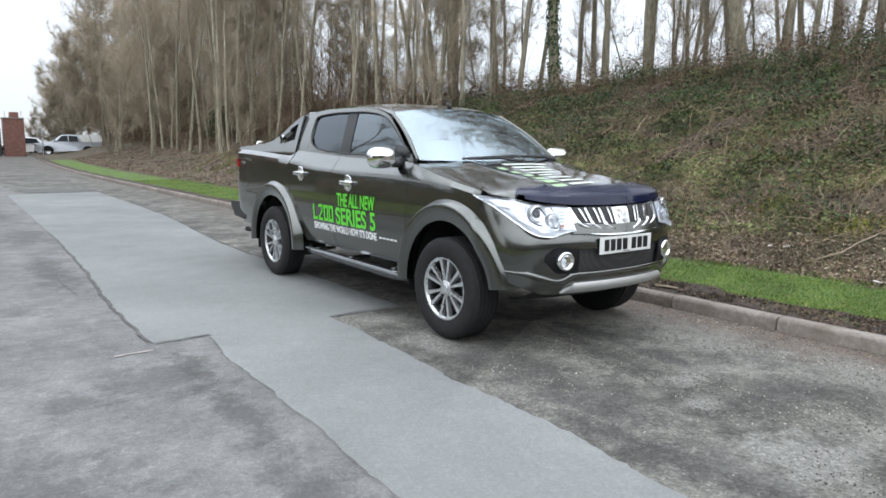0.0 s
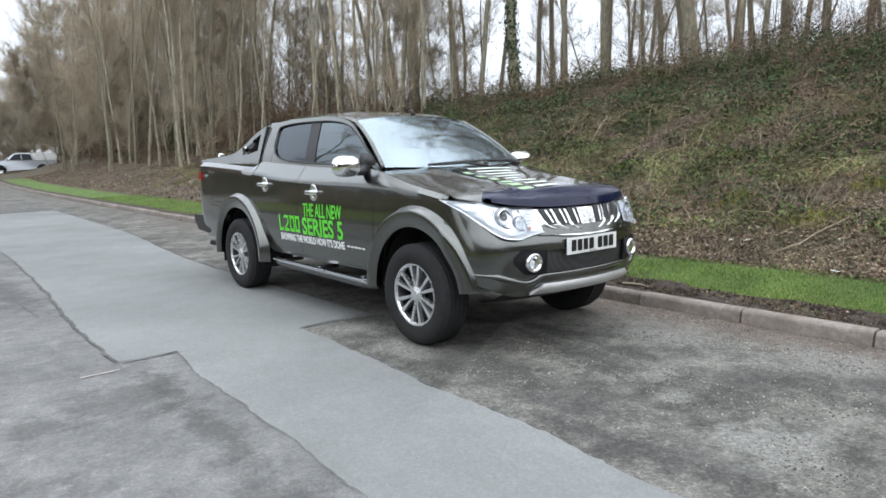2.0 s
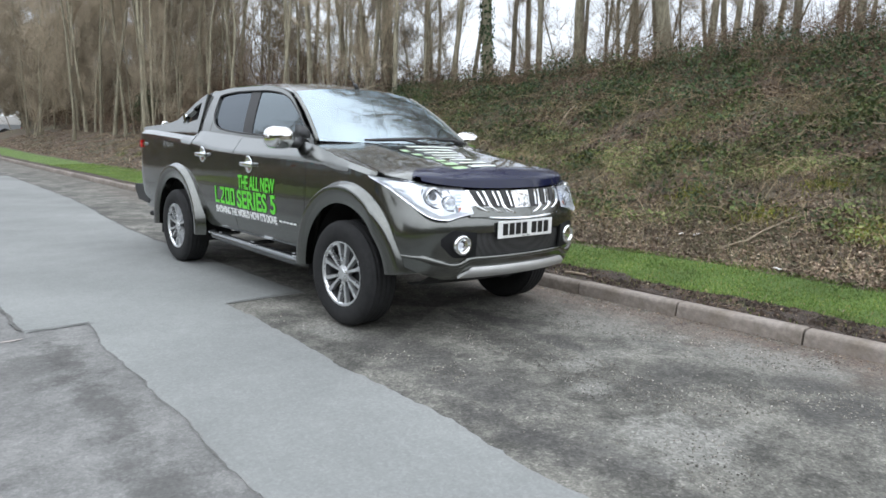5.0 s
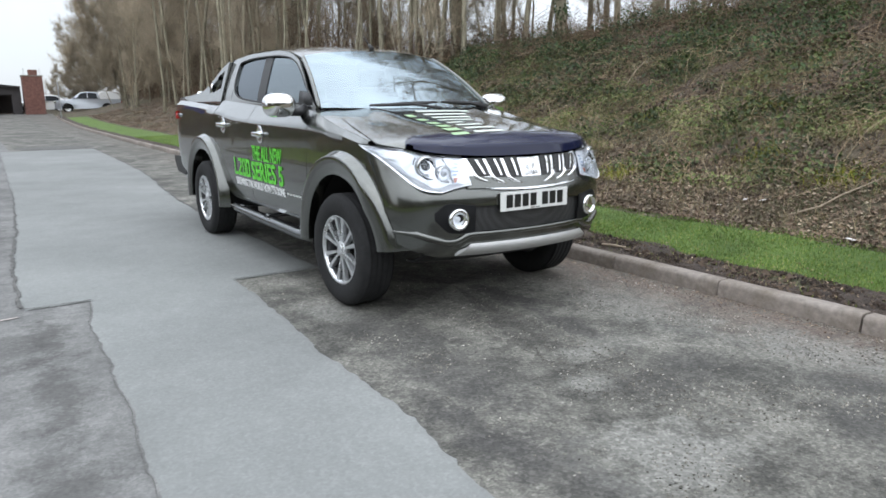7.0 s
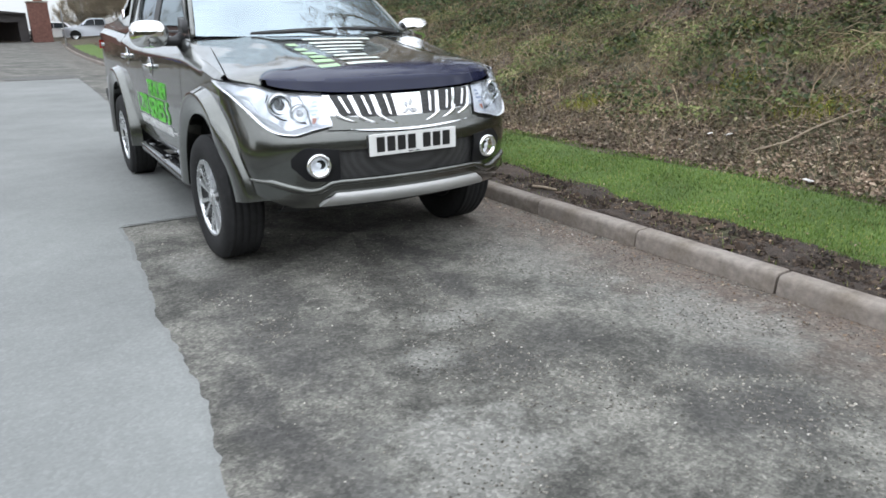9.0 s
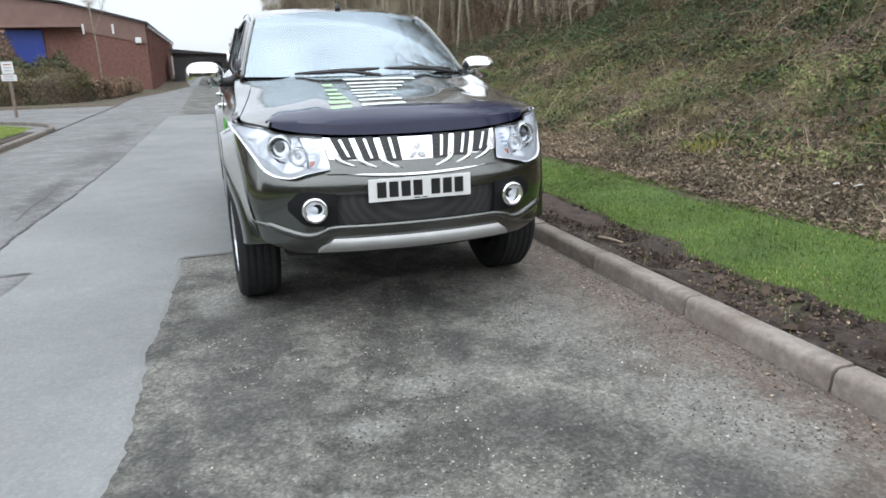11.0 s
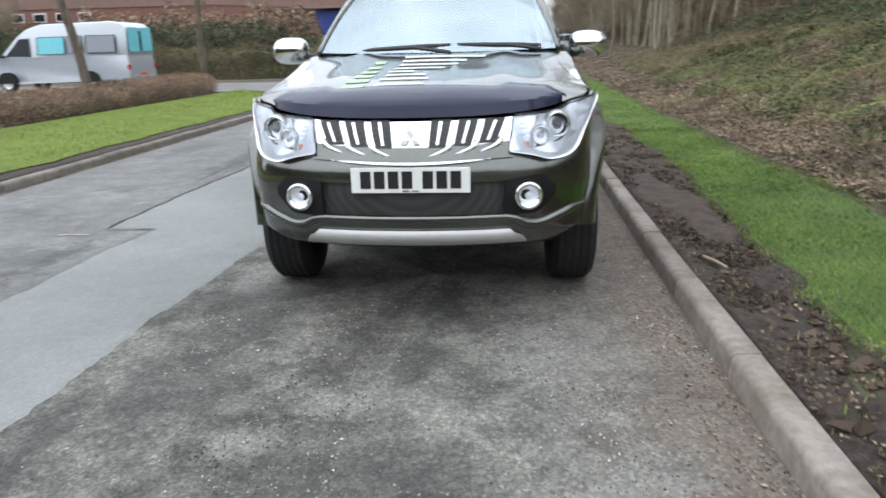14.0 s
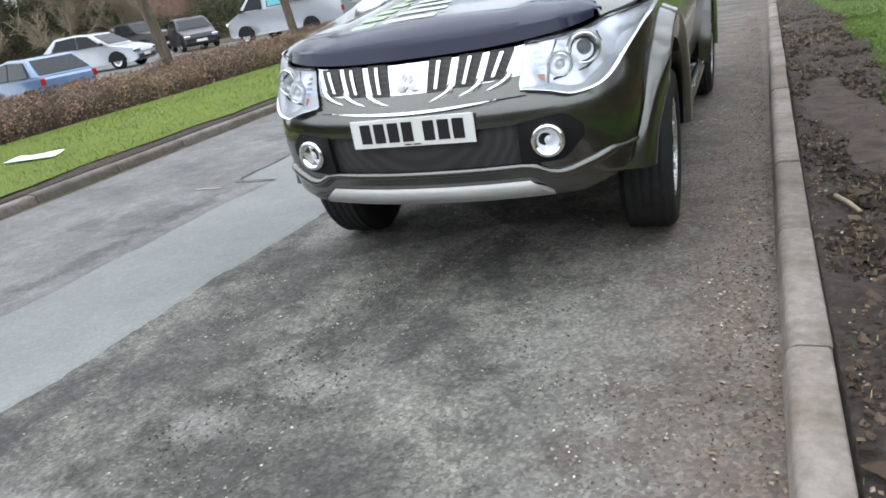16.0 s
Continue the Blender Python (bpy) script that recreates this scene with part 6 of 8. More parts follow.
# ---- other vehicles ----
def far_vehicle(name, label, category, paint_mat, length, width, body, house, glass, wheel_ys, wheel_r, m, group="", glass_mat=None):
    """A vehicle along y, nose at y = 0: body and glass house from side outlines (y, z), drawn in above the belt."""
    car = empty(name, m, label=label, category=category, group=group)
    belt = max(z for _, z in house[:1] + house[-1:])
    def shell(outline, inset_top, w):
        bm = bmesh.new()
        top = max(z for _, z in outline)
        low = min(z for _, z in outline)
        def half(y, z):
            nose = 0.16 * max(0, 1 - y / 0.5) ** 2 + 0.1 * max(0, 1 - (length - y) / 0.4) ** 2
            return w / 2 - nose - inset_top * max(0, (z - low) / (top - low)) ** 1.3
        layers = []
        for u in (-1, -0.94, -0.7, 0, 0.7, 0.94, 1):
            layers.append([bm.verts.new((u * half(y, z), y, z - (0.02 if abs(u) == 1 else 0.0) * (z > low + 0.05))) for y, z in outline])
        n = len(outline)
        for a, b in zip(layers, layers[1:]):
            for i in range(n):
                bm.faces.new((a[i], a[(i + 1) % n], b[(i + 1) % n], b[i]))
        bm.faces.new(layers[0]), bm.faces.new(layers[-1][::-1])
        bmesh.ops.recalc_face_normals(bm, faces=bm.faces)
        return bm
    for name2, sh in (("body", shell(body, 0.06, width)), ("cabin", shell(house, 0.16, width - 0.06))):
        ob = part(name2, sh, paint_mat, car, smooth=True)
        soft = ob.modifiers.new("rounded_edges", "BEVEL")
        soft.width, soft.segments, soft.limit_method, soft.angle_limit = 0.07, 3, "ANGLE", radians(22)
        ob.modifiers.new("crisp_edges", "EDGE_SPLIT").split_angle = radians(50)
    for k, (side, outline) in enumerate((s, o) for s in (-1, 1) for o in glass):
        bm = bmesh.new()
        low, top = min(z for _, z in house), max(z for _, z in house)
        vs = []
        for y, z in outline:
            nose = 0.16 * max(0, 1 - y / 0.5) ** 2 + 0.1 * max(0, 1 - (length - y) / 0.4) ** 2
            vs.append(bm.verts.new((side * ((width - 0.06) / 2 - nose - 0.16 * max(0, (z - low) / (top - low)) ** 1.3 + 0.006), y, z)))
        bm.faces.new(vs)
        mid = sum((v.co for v in vs), Vector()) / len(vs)
        rim = bmesh.new()
        rim.faces.new([rim.verts.new(mid + (v.co - mid) * 1.09 - Vector((side * 0.003, 0, 0))) for v in vs])
        solid(part("window_seal", rim, M_PLASTIC, car, "black window seal"), 0.004, 0.0)
        solid(part("side_window", bm, (glass_mat or {}).get(k % len(glass), M_WINDOW), car), 0.006, 0.0)
    # Front and rear screens lie on the slopes of the glass house.
    ys_ = [p for p in house]
    for (ya, za), (yb, zb), name2 in ((ys_[0], ys_[1], "windscreen"), (ys_[-1], ys_[-2], "rear_window")):
        bm = bmesh.new()
        low, top = min(z for _, z in house), max(z for _, z in house)
        off = -0.012 if name2 == "windscreen" else 0.012
        vs = []
        for u, v in ((-1, 0.1), (1, 0.1), (1, 0.88), (-1, 0.88)):
            y, z = ya + (yb - ya) * v, za + (zb - za) * v
            vs.append(bm.verts.new((u * ((width - 0.06) / 2 - 0.1 - 0.16 * max(0, (z - low) / (top - low)) ** 1.3), y + off, z + 0.008)))
        bm.faces.new(vs)
        solid(part(name2, bm, M_WINDOW if name2 == "windscreen" or not glass_mat else glass_mat.get("rear", M_WINDOW), car), 0.006, 0.0)
    for y in wheel_ys:
        for side in (-1, 1):
            bm = bmesh.new()
            lathe(bm, [(wheel_r * 0.6, -0.09), (wheel_r * 0.92, -0.1), (wheel_r, -0.07), (wheel_r, 0.07), (wheel_r * 0.92, 0.1), (wheel_r * 0.6, 0.09)], 28)
            w = part("wheel", bm, M_RUBBER, car, "black tyre", True)
            w.matrix_basis = pose(side * (width / 2 - 0.11), y, wheel_r, 0, 90 * side, 0)
            bm = bmesh.new()
            lathe(bm, [(0.0, 0.075), (0.05, 0.078), (wheel_r * 0.5, 0.06), (wheel_r * 0.62, 0.085)], 24)
            part("rim", bm, M_ALLOY, w, "silver wheel rim", True)
            # The shade in the arch is put in as a solid black block.
            bm = bmesh.new()
            prism(bm, [(y + (wheel_r + 0.06) * math.cos(a), max(0.2, wheel_r + (wheel_r + 0.06) * math.sin(a))) for a in steps(0, math.pi, 15)], side * (width / 2 - 0.25), side * (width / 2 + 0.003))
            part("wheel_arch", bm, M_UNDER, car, "black block for the shade in the wheel arch")
    top_b = max(z for y, z in body if y < 0.4)
    for side in (-1, 1):
        bm = bmesh.new()
        box(bm, (side * (width / 2 - 0.26), 0.03, top_b - 0.12), (0.3, 0.16, 0.14), 0.03)
        part("headlamp", bm, M_CHROME, car, "clear headlamp")
        bm = bmesh.new()
        box(bm, (side * (width / 2 - 0.14), length - 0.02, 0.85), (0.12, 0.08, 0.2), 0.03)
        part("tail_lamp", bm, M_RED, car, "red tail lamp")
        bm = bmesh.new()
        box(bm, (side * (width / 2 + 0.05), house[0][0] + 0.25, house[0][1] + 0.08), (0.16, 0.1, 0.12), 0.03)
        part("door_mirror", bm, M_PLASTIC, car, "door mirror")
    for y, z, mat in ((-0.012, 0.42, M_PLATE), (length + 0.004, 0.6, M_AMBER)):
        bm = bmesh.new()
        box(bm, (0, y, z), (0.5, 0.02, 0.11), 0.004)
        part("number_plate", bm, mat, car, "plain number plate")
    bm = bmesh.new()
    box(bm, (0, 0.02, 0.36), (width - 0.5, 0.08, 0.16), 0.02)
    part("air_intake", bm, M_PLASTIC, car, "black air intake")
    return car


HATCH_BODY = [(0, 0.3), (-0.02, 0.55), (0.08, 0.72), (0.95, 0.92), (1.2, 0.95), (3.9, 0.98), (4.05, 0.9), (4.08, 0.45), (4.0, 0.28), (0.2, 0.2)]
HATCH_HOUSE = [(1.0, 0.93), (1.75, 1.42), (2.3, 1.49), (3.3, 1.46), (3.95, 0.97)]
HATCH_GLASS = [[(1.35, 0.98), (1.85, 1.36), (2.3, 1.41), (2.3, 0.98)], [(2.4, 0.98), (2.4, 1.41), (3.2, 1.37), (3.45, 1.02)]]
far_vehicle("hatchback", "light blue hatchback with a roof spoiler in the car park", "car", M_BLUE, 4.06, 1.72, HATCH_BODY, HATCH_HOUSE, HATCH_GLASS, (0.82, 3.35), 0.31, pose(-19.6, 11.3, -0.43, 0, 0, -102), "parked cars")
far_vehicle("silver_car", "silver hatchback parked in the car park", "car", M_SILVER, 4.06, 1.74, HATCH_BODY, HATCH_HOUSE, HATCH_GLASS, (0.82, 3.35), 0.31, pose(-20.8, 18.46, 0.0, 0, 0, 105), "parked cars")
far_vehicle("dark_car", "dark saloon car facing the road in the car park", "car", M_BLACK, 4.3, 1.76, HATCH_BODY, HATCH_HOUSE, HATCH_GLASS, (0.85, 3.5), 0.32, pose(-21.9, 23.0, 0.012, 0, 0, 52), "parked cars")
UTE_BODY = [(0, 0.4), (-0.02, 0.75), (0.1, 1.02), (1.2, 1.15), (1.4, 1.17), (5.05, 1.14), (5.1, 0.6), (5.0, 0.42), (0.3, 0.32)]
UTE_HOUSE = [(1.25, 1.15), (1.95, 1.68), (2.5, 1.76), (3.25, 1.72), (3.5, 1.15)]
UTE_GLASS = [[(1.65, 1.2), (2.0, 1.6), (2.45, 1.67), (2.45, 1.2)], [(2.55, 1.2), (2.55, 1.67), (3.15, 1.63), (3.25, 1.2)]]
dark_ute = far_vehicle("dark_pickup", "black pickup with a silver sports bar in the car park", "pickup truck", M_BLACK, 5.1, 1.8, UTE_BODY, UTE_HOUSE, UTE_GLASS, (0.95, 3.95), 0.37, pose(-28.3, 27.5, 0.012, 0, 0, 80), "parked cars")
for side in (-1, 1):
    bm = bmesh.new()
    tube(bm, [(side * 0.72, 3.5, 1.15), (side * 0.66, 3.62, 1.6), (side * 0.68, 3.9, 1.5), (side * 0.74, 4.4, 1.16)], 0.05, 8)
    part("sports_bar", bm, M_STEEL, dark_ute, "silver sports bar", True)
white_ute = far_vehicle("white_pickup", "silver-white pickup with a white canopy on the grass", "pickup truck", M_SILVER, 5.1, 1.8, UTE_BODY, UTE_HOUSE, UTE_GLASS, (0.95, 3.95), 0.38, pose(3.5, 63.6, 0.405, 0, 0, -96), "parked cars")
bm = bmesh.new()
prism(bm, [(3.3, 1.12), (3.4, 1.7), (3.6, 1.8), (4.85, 1.78), (5.05, 1.65), (5.1, 1.12)], -0.82, 0.82)
bmesh.ops.bevel(bm, geom=bm.edges[:], offset=0.05, segments=2, affect="EDGES")
part("canopy", bm, M_WHITE, white_ute, "white hard canopy over the bed")
far_vehicle("white_car", "white hatchback beside the far tower", "car", M_WHITE, 4.06, 1.74, HATCH_BODY, HATCH_HOUSE, HATCH_GLASS, (0.82, 3.35), 0.31, pose(0.7, 67.0, 0.44, 0, 0, -84), "parked cars")
bm = bmesh.new()
box(bm, (-2.2, 78, 1.6), (4.6, 3.0, 2.3), 0.06)
obj("white_container", bm, M_WHITE, label="white storage container behind the far pickup", category="container")
VAN_BODY = [(0, 0.4), (-0.03, 0.7), (0.05, 0.98), (0.75, 1.22), (1.0, 1.3), (5.9, 1.3), (5.95, 0.6), (5.9, 0.38), (0.3, 0.3)]
VAN_HOUSE = [(0.8, 1.22), (1.7, 2.05), (2.0, 2.24), (2.6, 2.4), (5.4, 2.44), (5.78, 2.36), (5.92, 2.2), (5.94, 1.28)]
VAN_GLASS = [[(1.15, 1.32), (1.7, 1.88), (2.1, 1.9), (2.1, 1.3)], [(2.45, 1.35), (2.45, 1.92), (3.5, 1.94), (3.5, 1.36)], [(3.65, 1.38), (3.65, 1.94), (4.2, 1.95), (4.2, 1.38)], [(4.4, 1.38), (4.4, 1.95), (5.5, 1.95), (5.5, 1.38)]]
van = far_vehicle("minibus", "silver-white high-roof minibus with turquoise blinds, parked", "minibus", M_SILVER, 5.95, 1.95, VAN_BODY, VAN_HOUSE, VAN_GLASS, (1.0, 4.4), 0.34, pose(-18.9, 22.2, 0.0, 0, 0, -94), "parked cars", {1: M_CURTAIN, 2: M_VAN_GLASS, 3: M_VAN_GLASS})
for x in (-0.42, 0.42):
    bm = bmesh.new()
    box(bm, (x, 5.965, 1.8), (0.68, 0.02, 0.85), 0.01)
    part("back_window", bm, M_CURTAIN, van, "turquoise rear door blind")

# ---- buildings ----
def front_z(x):
    return curve([(-60, 5.2), (-40, 6.0), (-19, 6.3), (-10.4, 5.65), (-4.4, 4.2)], x)


works = empty("works_building", label="long brown brick works building with cladding and a blue door", category="building")
bm = bmesh.new()
prism(bm, [(x, front_z(x)) for x in steps(-60, -4.4, 15)] + [(-4.4, -0.2), (-60, -0.2)], 46.0, 46.3, "y")
part("front_wall", bm, M_BRICK, works, "red-brown brick gable wall")
bm = bmesh.new()
prism(bm, [(x, front_z(x) + 0.02) for x in steps(-60, -4.4, 15)] + [(-4.4, 3.0), (-9.0, 3.95), (-20, 4.5), (-60, 4.6)], 45.93, 45.998, "y")
part("upper_cladding", bm, M_CLAD, works, "brown sheet cladding")
bm = bmesh.new()
prism(bm, [(46.3, -0.2), (84, -0.2), (84, 4.16), (46.3, 4.16)], -4.72, -4.42)
part("side_wall", bm, M_BRICK, works, "brick side wall")
bm = bmesh.new()
grid(bm, lambda x, y: (x, y, front_z(min(x, -4.4)) + 0.1 - 0.3 * max(0, x + 4.4)), steps(-60, -4.25, 24), steps(45.7, 84.3, 5))
bmesh.ops.recalc_face_normals(bm, faces=bm.faces)
solid(part("roof", bm, M_DARKCLAD, works, "dark sheet roof"), 0.12, 0.0)
bm = bmesh.new()
tube(bm, [(-4.25, 46.4, 4.05), (-4.25, 84, 4.05)], 0.07, 8)
part("gutter", bm, M_WHITE, works, "pale eaves gutter")
for k in range(15):
    bm = bmesh.new()
    box(bm, (-4.36, 47 + 2.3 * k, 1.9), (0.16, 0.5, 4.0), 0.02)
    part("pier", bm, M_BRICK, works, "brick pier")
bm = bmesh.new()
box(bm, (-11.6, 45.9, 1.9), (2.6, 0.12, 4.0), 0.02)
part("door", bm, M_BLUE_DOOR, works, "tall blue roller door")
bm = bmesh.new()
box(bm, (-12.3, 45.5, 4.05), (8.4, 0.9, 0.12), 0.02)
part("door_canopy", bm, M_CLAD, works, "flat canopy over the blue door")
for x in (-8.0, -6.3):
    bm = bmesh.new()
    box(bm, (x, 45.88, 3.9), (0.12, 0.1, 0.6), 0.02)
    part("vent", bm, M_WHITE, works, "small white wall fitting")
for x in (-4.9, -14.0):
    bm = bmesh.new()
    box(bm, (x, 45.85, 3.2 if x > -10 else 4.9), (0.35, 0.14, 0.35), 0.03)
    part("floodlight", bm, M_WHITE, works, "white wall floodlight")
for k in range(9):
    x = -43.0 + 1.7 * k
    bm = bmesh.new()
    box(bm, (x, 45.97, 3.95), (0.95, 0.1, 0.62), 0.01)
    win = part("window", bm, M_WHITE, works, "white-framed square window")
    bm = bmesh.new()
    box(bm, (x, 45.91, 3.95), (0.8, 0.03, 0.48))
    part("pane", bm, M_WINDOW, win, "dark glass pane")

tower = empty("brick_tower", label="square red brick tower at the road's end", category="tower")
bm = bmesh.new()
box(bm, (1.85, 61, 1.75), (1.4, 1.4, 3.1), 0.02)
part("shaft", bm, M_BRICK, tower, "red brick shaft")
bm = bmesh.new()
box(bm, (1.85, 61, 3.34), (1.52, 1.5, 0.1), 0.02)
part("coping", bm, M_CONCRETE, tower, "stone coping")
bm = bmesh.new()
box(bm, (1.95, 61, 3.6), (0.62, 0.6, 0.45), 0.02)
part("chimney", bm, M_BRICK, tower, "low brick chimney")
for x in (1.3, 2.4):
    bm = bmesh.new()
    tube(bm, [(x, 60.45, 3.3), (x, 60.45, 3.9)], 0.02, 6)
    part("rod", bm, M_STEEL, tower, "thin steel rod")
shed = empty("low_shed", label="low dark shed with an open doorway", category="shed")
bm = bmesh.new()
prism(bm, [(-3.6, 0.2), (-1.9, 0.2), (-1.9, 1.9), (0.35, 1.9), (0.35, 0.2), (1.0, 0.2), (1.0, 2.5), (-3.6, 2.7)], 61.2, 61.5, "y")
part("front_wall", bm, M_DARKCLAD, shed, "dark clad wall with a doorway")
bm = bmesh.new()
prism(bm, [(-3.8, 2.72), (1.0, 2.45), (1.0, 2.55), (-3.8, 3.05)], 60.9, 68, "y")
part("roof", bm, M_DARKCLAD, shed, "dark sheet roof")
bm = bmesh.new()
prism(bm, [(-3.6, 0.2), (1.0, 0.2), (1.0, 2.4), (-3.6, 2.6)], 66, 66.2, "y")
part("back_wall", bm, M_DARKCLAD, shed)
bm = bmesh.new()
tube(bm, [(2.55, 50.0, 0.1), (2.55, 50.0, 2.6)], 0.04, 8)
obj("metal_post", bm, M_STEEL, label="grey metal post beside the far kerb", category="post")

sign = empty("junction_sign", pose(-6.72, 20.9, 0.0), label="white sign boards on a wooden post at the junction", category="sign")
bm = bmesh.new()
box(bm, (0, 0, 0.6), (0.08, 0.08, 1.3), 0.008)
part("post", bm, M_POLE, sign, "weathered post")
for z, w, h in ((1.5, 0.32, 0.36), (1.2, 0.42, 0.2)):
    bm = bmesh.new()
    box(bm, (0, -0.06, z), (w, 0.03, h), 0.005)
    board = part("board", bm, M_WHITE, sign, "white sign board")
    for k in range(3):
        bm = bmesh.new()
        box(bm, (0, -0.078, z + h * (0.25 - 0.25 * k)), (w * 0.6, 0.004, h * 0.07))
        part("writing_bar", bm, M_RED if k == 0 else M_STEEL, board)

# ---- trees ----
def limb_paths(rng, height, r0, lean, first, spread, coarse=False, limbs_n=13):
    """Trunk and branches as lists of points with radii."""
    trunk_pts, p = [], Vector((0, 0, -0.3))
    d = Vector((lean[0], lean[1], 1)).normalized()
    n = 14
    for k in range(n + 1):
        trunk_pts.append(p.copy())
        p = p + d * (height + 0.3) / n
        d = (d + Vector((rng.uniform(-1, 1), rng.uniform(-1, 1), 0)) * 0.09 + Vector((0, 0, 0.05))).normalized()
    trunk = (trunk_pts, [r0 * (1.3 if k == 0 else (1 - k / (n + 0.6)) ** 0.8) for k in range(n + 1)])
    limbs = []
    def grow(start, direction, length, radius, level):
        pts, q, dd = [start.copy()], start.copy(), direction.normalized()
        m = {1: 4, 2: 3, 3: 1 if coarse else 2}[level]
        for _ in range(m):
            q = q + dd * length / m
            pts.append(q.copy())
            dd = (dd + Vector((rng.uniform(-1, 1), rng.uniform(-1, 1), rng.uniform(-0.4, 0.9))) * 0.24).normalized()
        limbs.append((pts, [max(0.006, radius * (1 - 0.8 * k / m)) for k in range(m + 1)], level))
        if level < 3:
            for _ in range({1: rng.randint(4, 6), 2: rng.randint(3, 4)}[level]):
                u = rng.uniform(0.15, 1.0)
                k = min(m - 1, int(u * m))
                at = pts[k].lerp(pts[k + 1], u * m - k)
                axis = Vector((rng.uniform(-1, 1), rng.uniform(-1, 1), rng.uniform(-0.3, 0.9)))
                grow(at, (pts[k + 1] - pts[k]).normalized() * 0.8 + axis * 0.7, length * rng.uniform(0.4, 0.7), radius * 0.45 * (1.2 - 0.5 * u), level + 1)
    for k in range(limbs_n):
        u = first + (1 - first) * ((k + rng.random()) / limbs_n) ** 1.15
        i = min(n - 1, int(u * n))
        at = trunk_pts[i].lerp(trunk_pts[i + 1], u * n - i)
        a = rng.uniform(0, math.tau)
        thick = rng.uniform(0.25, 0.6)
        grow(at, Vector((math.cos(a) * spread, math.sin(a) * spread, rng.uniform(0.4, 1.5))), height * rng.uniform(0.14, 0.3) * (1.1 - 0.5 * u), r0 * thick * (1.1 - 0.7 * u), 1)
    return trunk, limbs


def spikes(limbs, n, length, radius, seed):
    """Fine twigs: slim three-sided points that stand out from the branches."""
    rn_ = np.random.default_rng(seed)
    ends = [(p[k], p[k + 1], lv) for p, r, lv in limbs for k in range(len(p) - 1) if lv >= 2]
    a, b = np.array([tuple(e[0]) for e in ends]), np.array([tuple(e[1]) for e in ends])
    w = np.linalg.norm(b - a, axis=1)
    i = rn_.choice(len(a), n, p=w / w.sum())
    start = a[i] + (b[i] - a[i]) * rn_.random((n, 1))
    along = (b[i] - a[i]) / (w[i][:, None] + 1e-6)
    to = along * 0.6 + rn_.normal(0, 0.6, (n, 3)) + (0, 0, 0.1)
    to /= np.linalg.norm(to, axis=1, keepdims=True)
    tip = start + to * (length * rn_.uniform(0.4, 1.5, n))[:, None]
    s1 = np.cross(to, rn_.normal(size=(n, 3)))
    s1 /= np.linalg.norm(s1, axis=1, keepdims=True) + 1e-9
    s2 = np.cross(to, s1)
    v = [start + radius * (math.cos(t) * s1 + math.sin(t) * s2) for t in (0, 2.09, 4.19)] + [tip]
    k = np.arange(n)[:, None] * 4
    return np.stack(v, 1).reshape(-1, 3), np.concatenate([k + [0, 1, 3], k + [1, 2, 3], k + [2, 0, 3]])


def tubes(paths, sides):
    """All the given branches in one pair of arrays of corners and four-sided faces."""
    verts, faces = [], []
    for pts, radii in paths:
        base = len(verts)
        for i, p in enumerate(pts):
            d = (pts[min(i + 1, len(pts) - 1)] - pts[max(i - 1, 0)]).normalized()
            a = d.cross(Vector((0.3, 0.9, 0.1)) if abs(d.y) < 0.9 else Vector((1, 0, 0))).normalized()
            b = d.cross(a)
            for k in range(sides):
                t = k * math.tau / sides
                verts.append(p + radii[i] * (math.cos(t) * a + math.sin(t) * b))
        for i in range(len(pts) - 1):
            for k in range(sides):
                k2 = (k + 1) % sides
                faces.append((base + i * sides + k, base + i * sides + k2, base + (i + 1) * sides + k2, base + (i + 1) * sides + k))
    return verts, faces


def leaf_cards(centres, normals, size, rng_np, bend=0.25):
    """Small folded leaves: two faces each with a crease."""
    n = len(centres)
    t = rng_np.normal(size=(n, 3))
    t -= normals * (t * normals).sum(1, keepdims=True)
    t /= np.linalg.norm(t, axis=1, keepdims=True) + 1e-9
    b = np.cross(normals, t)
    s = (size * rng_np.uniform(0.6, 1.4, n))[:, None]
    tip, tail = centres + t * s, centres - t * s * 0.8
    l, r = centres + b * s * 0.6 + normals * s * bend, centres - b * s * 0.6 + normals * s * bend
    v = np.stack([tail, l, tip, r], 1).reshape(-1, 3)
    i = np.arange(n)[:, None] * 4
    return v, np.concatenate([i + [0, 2, 1], i + [0, 3, 2]])


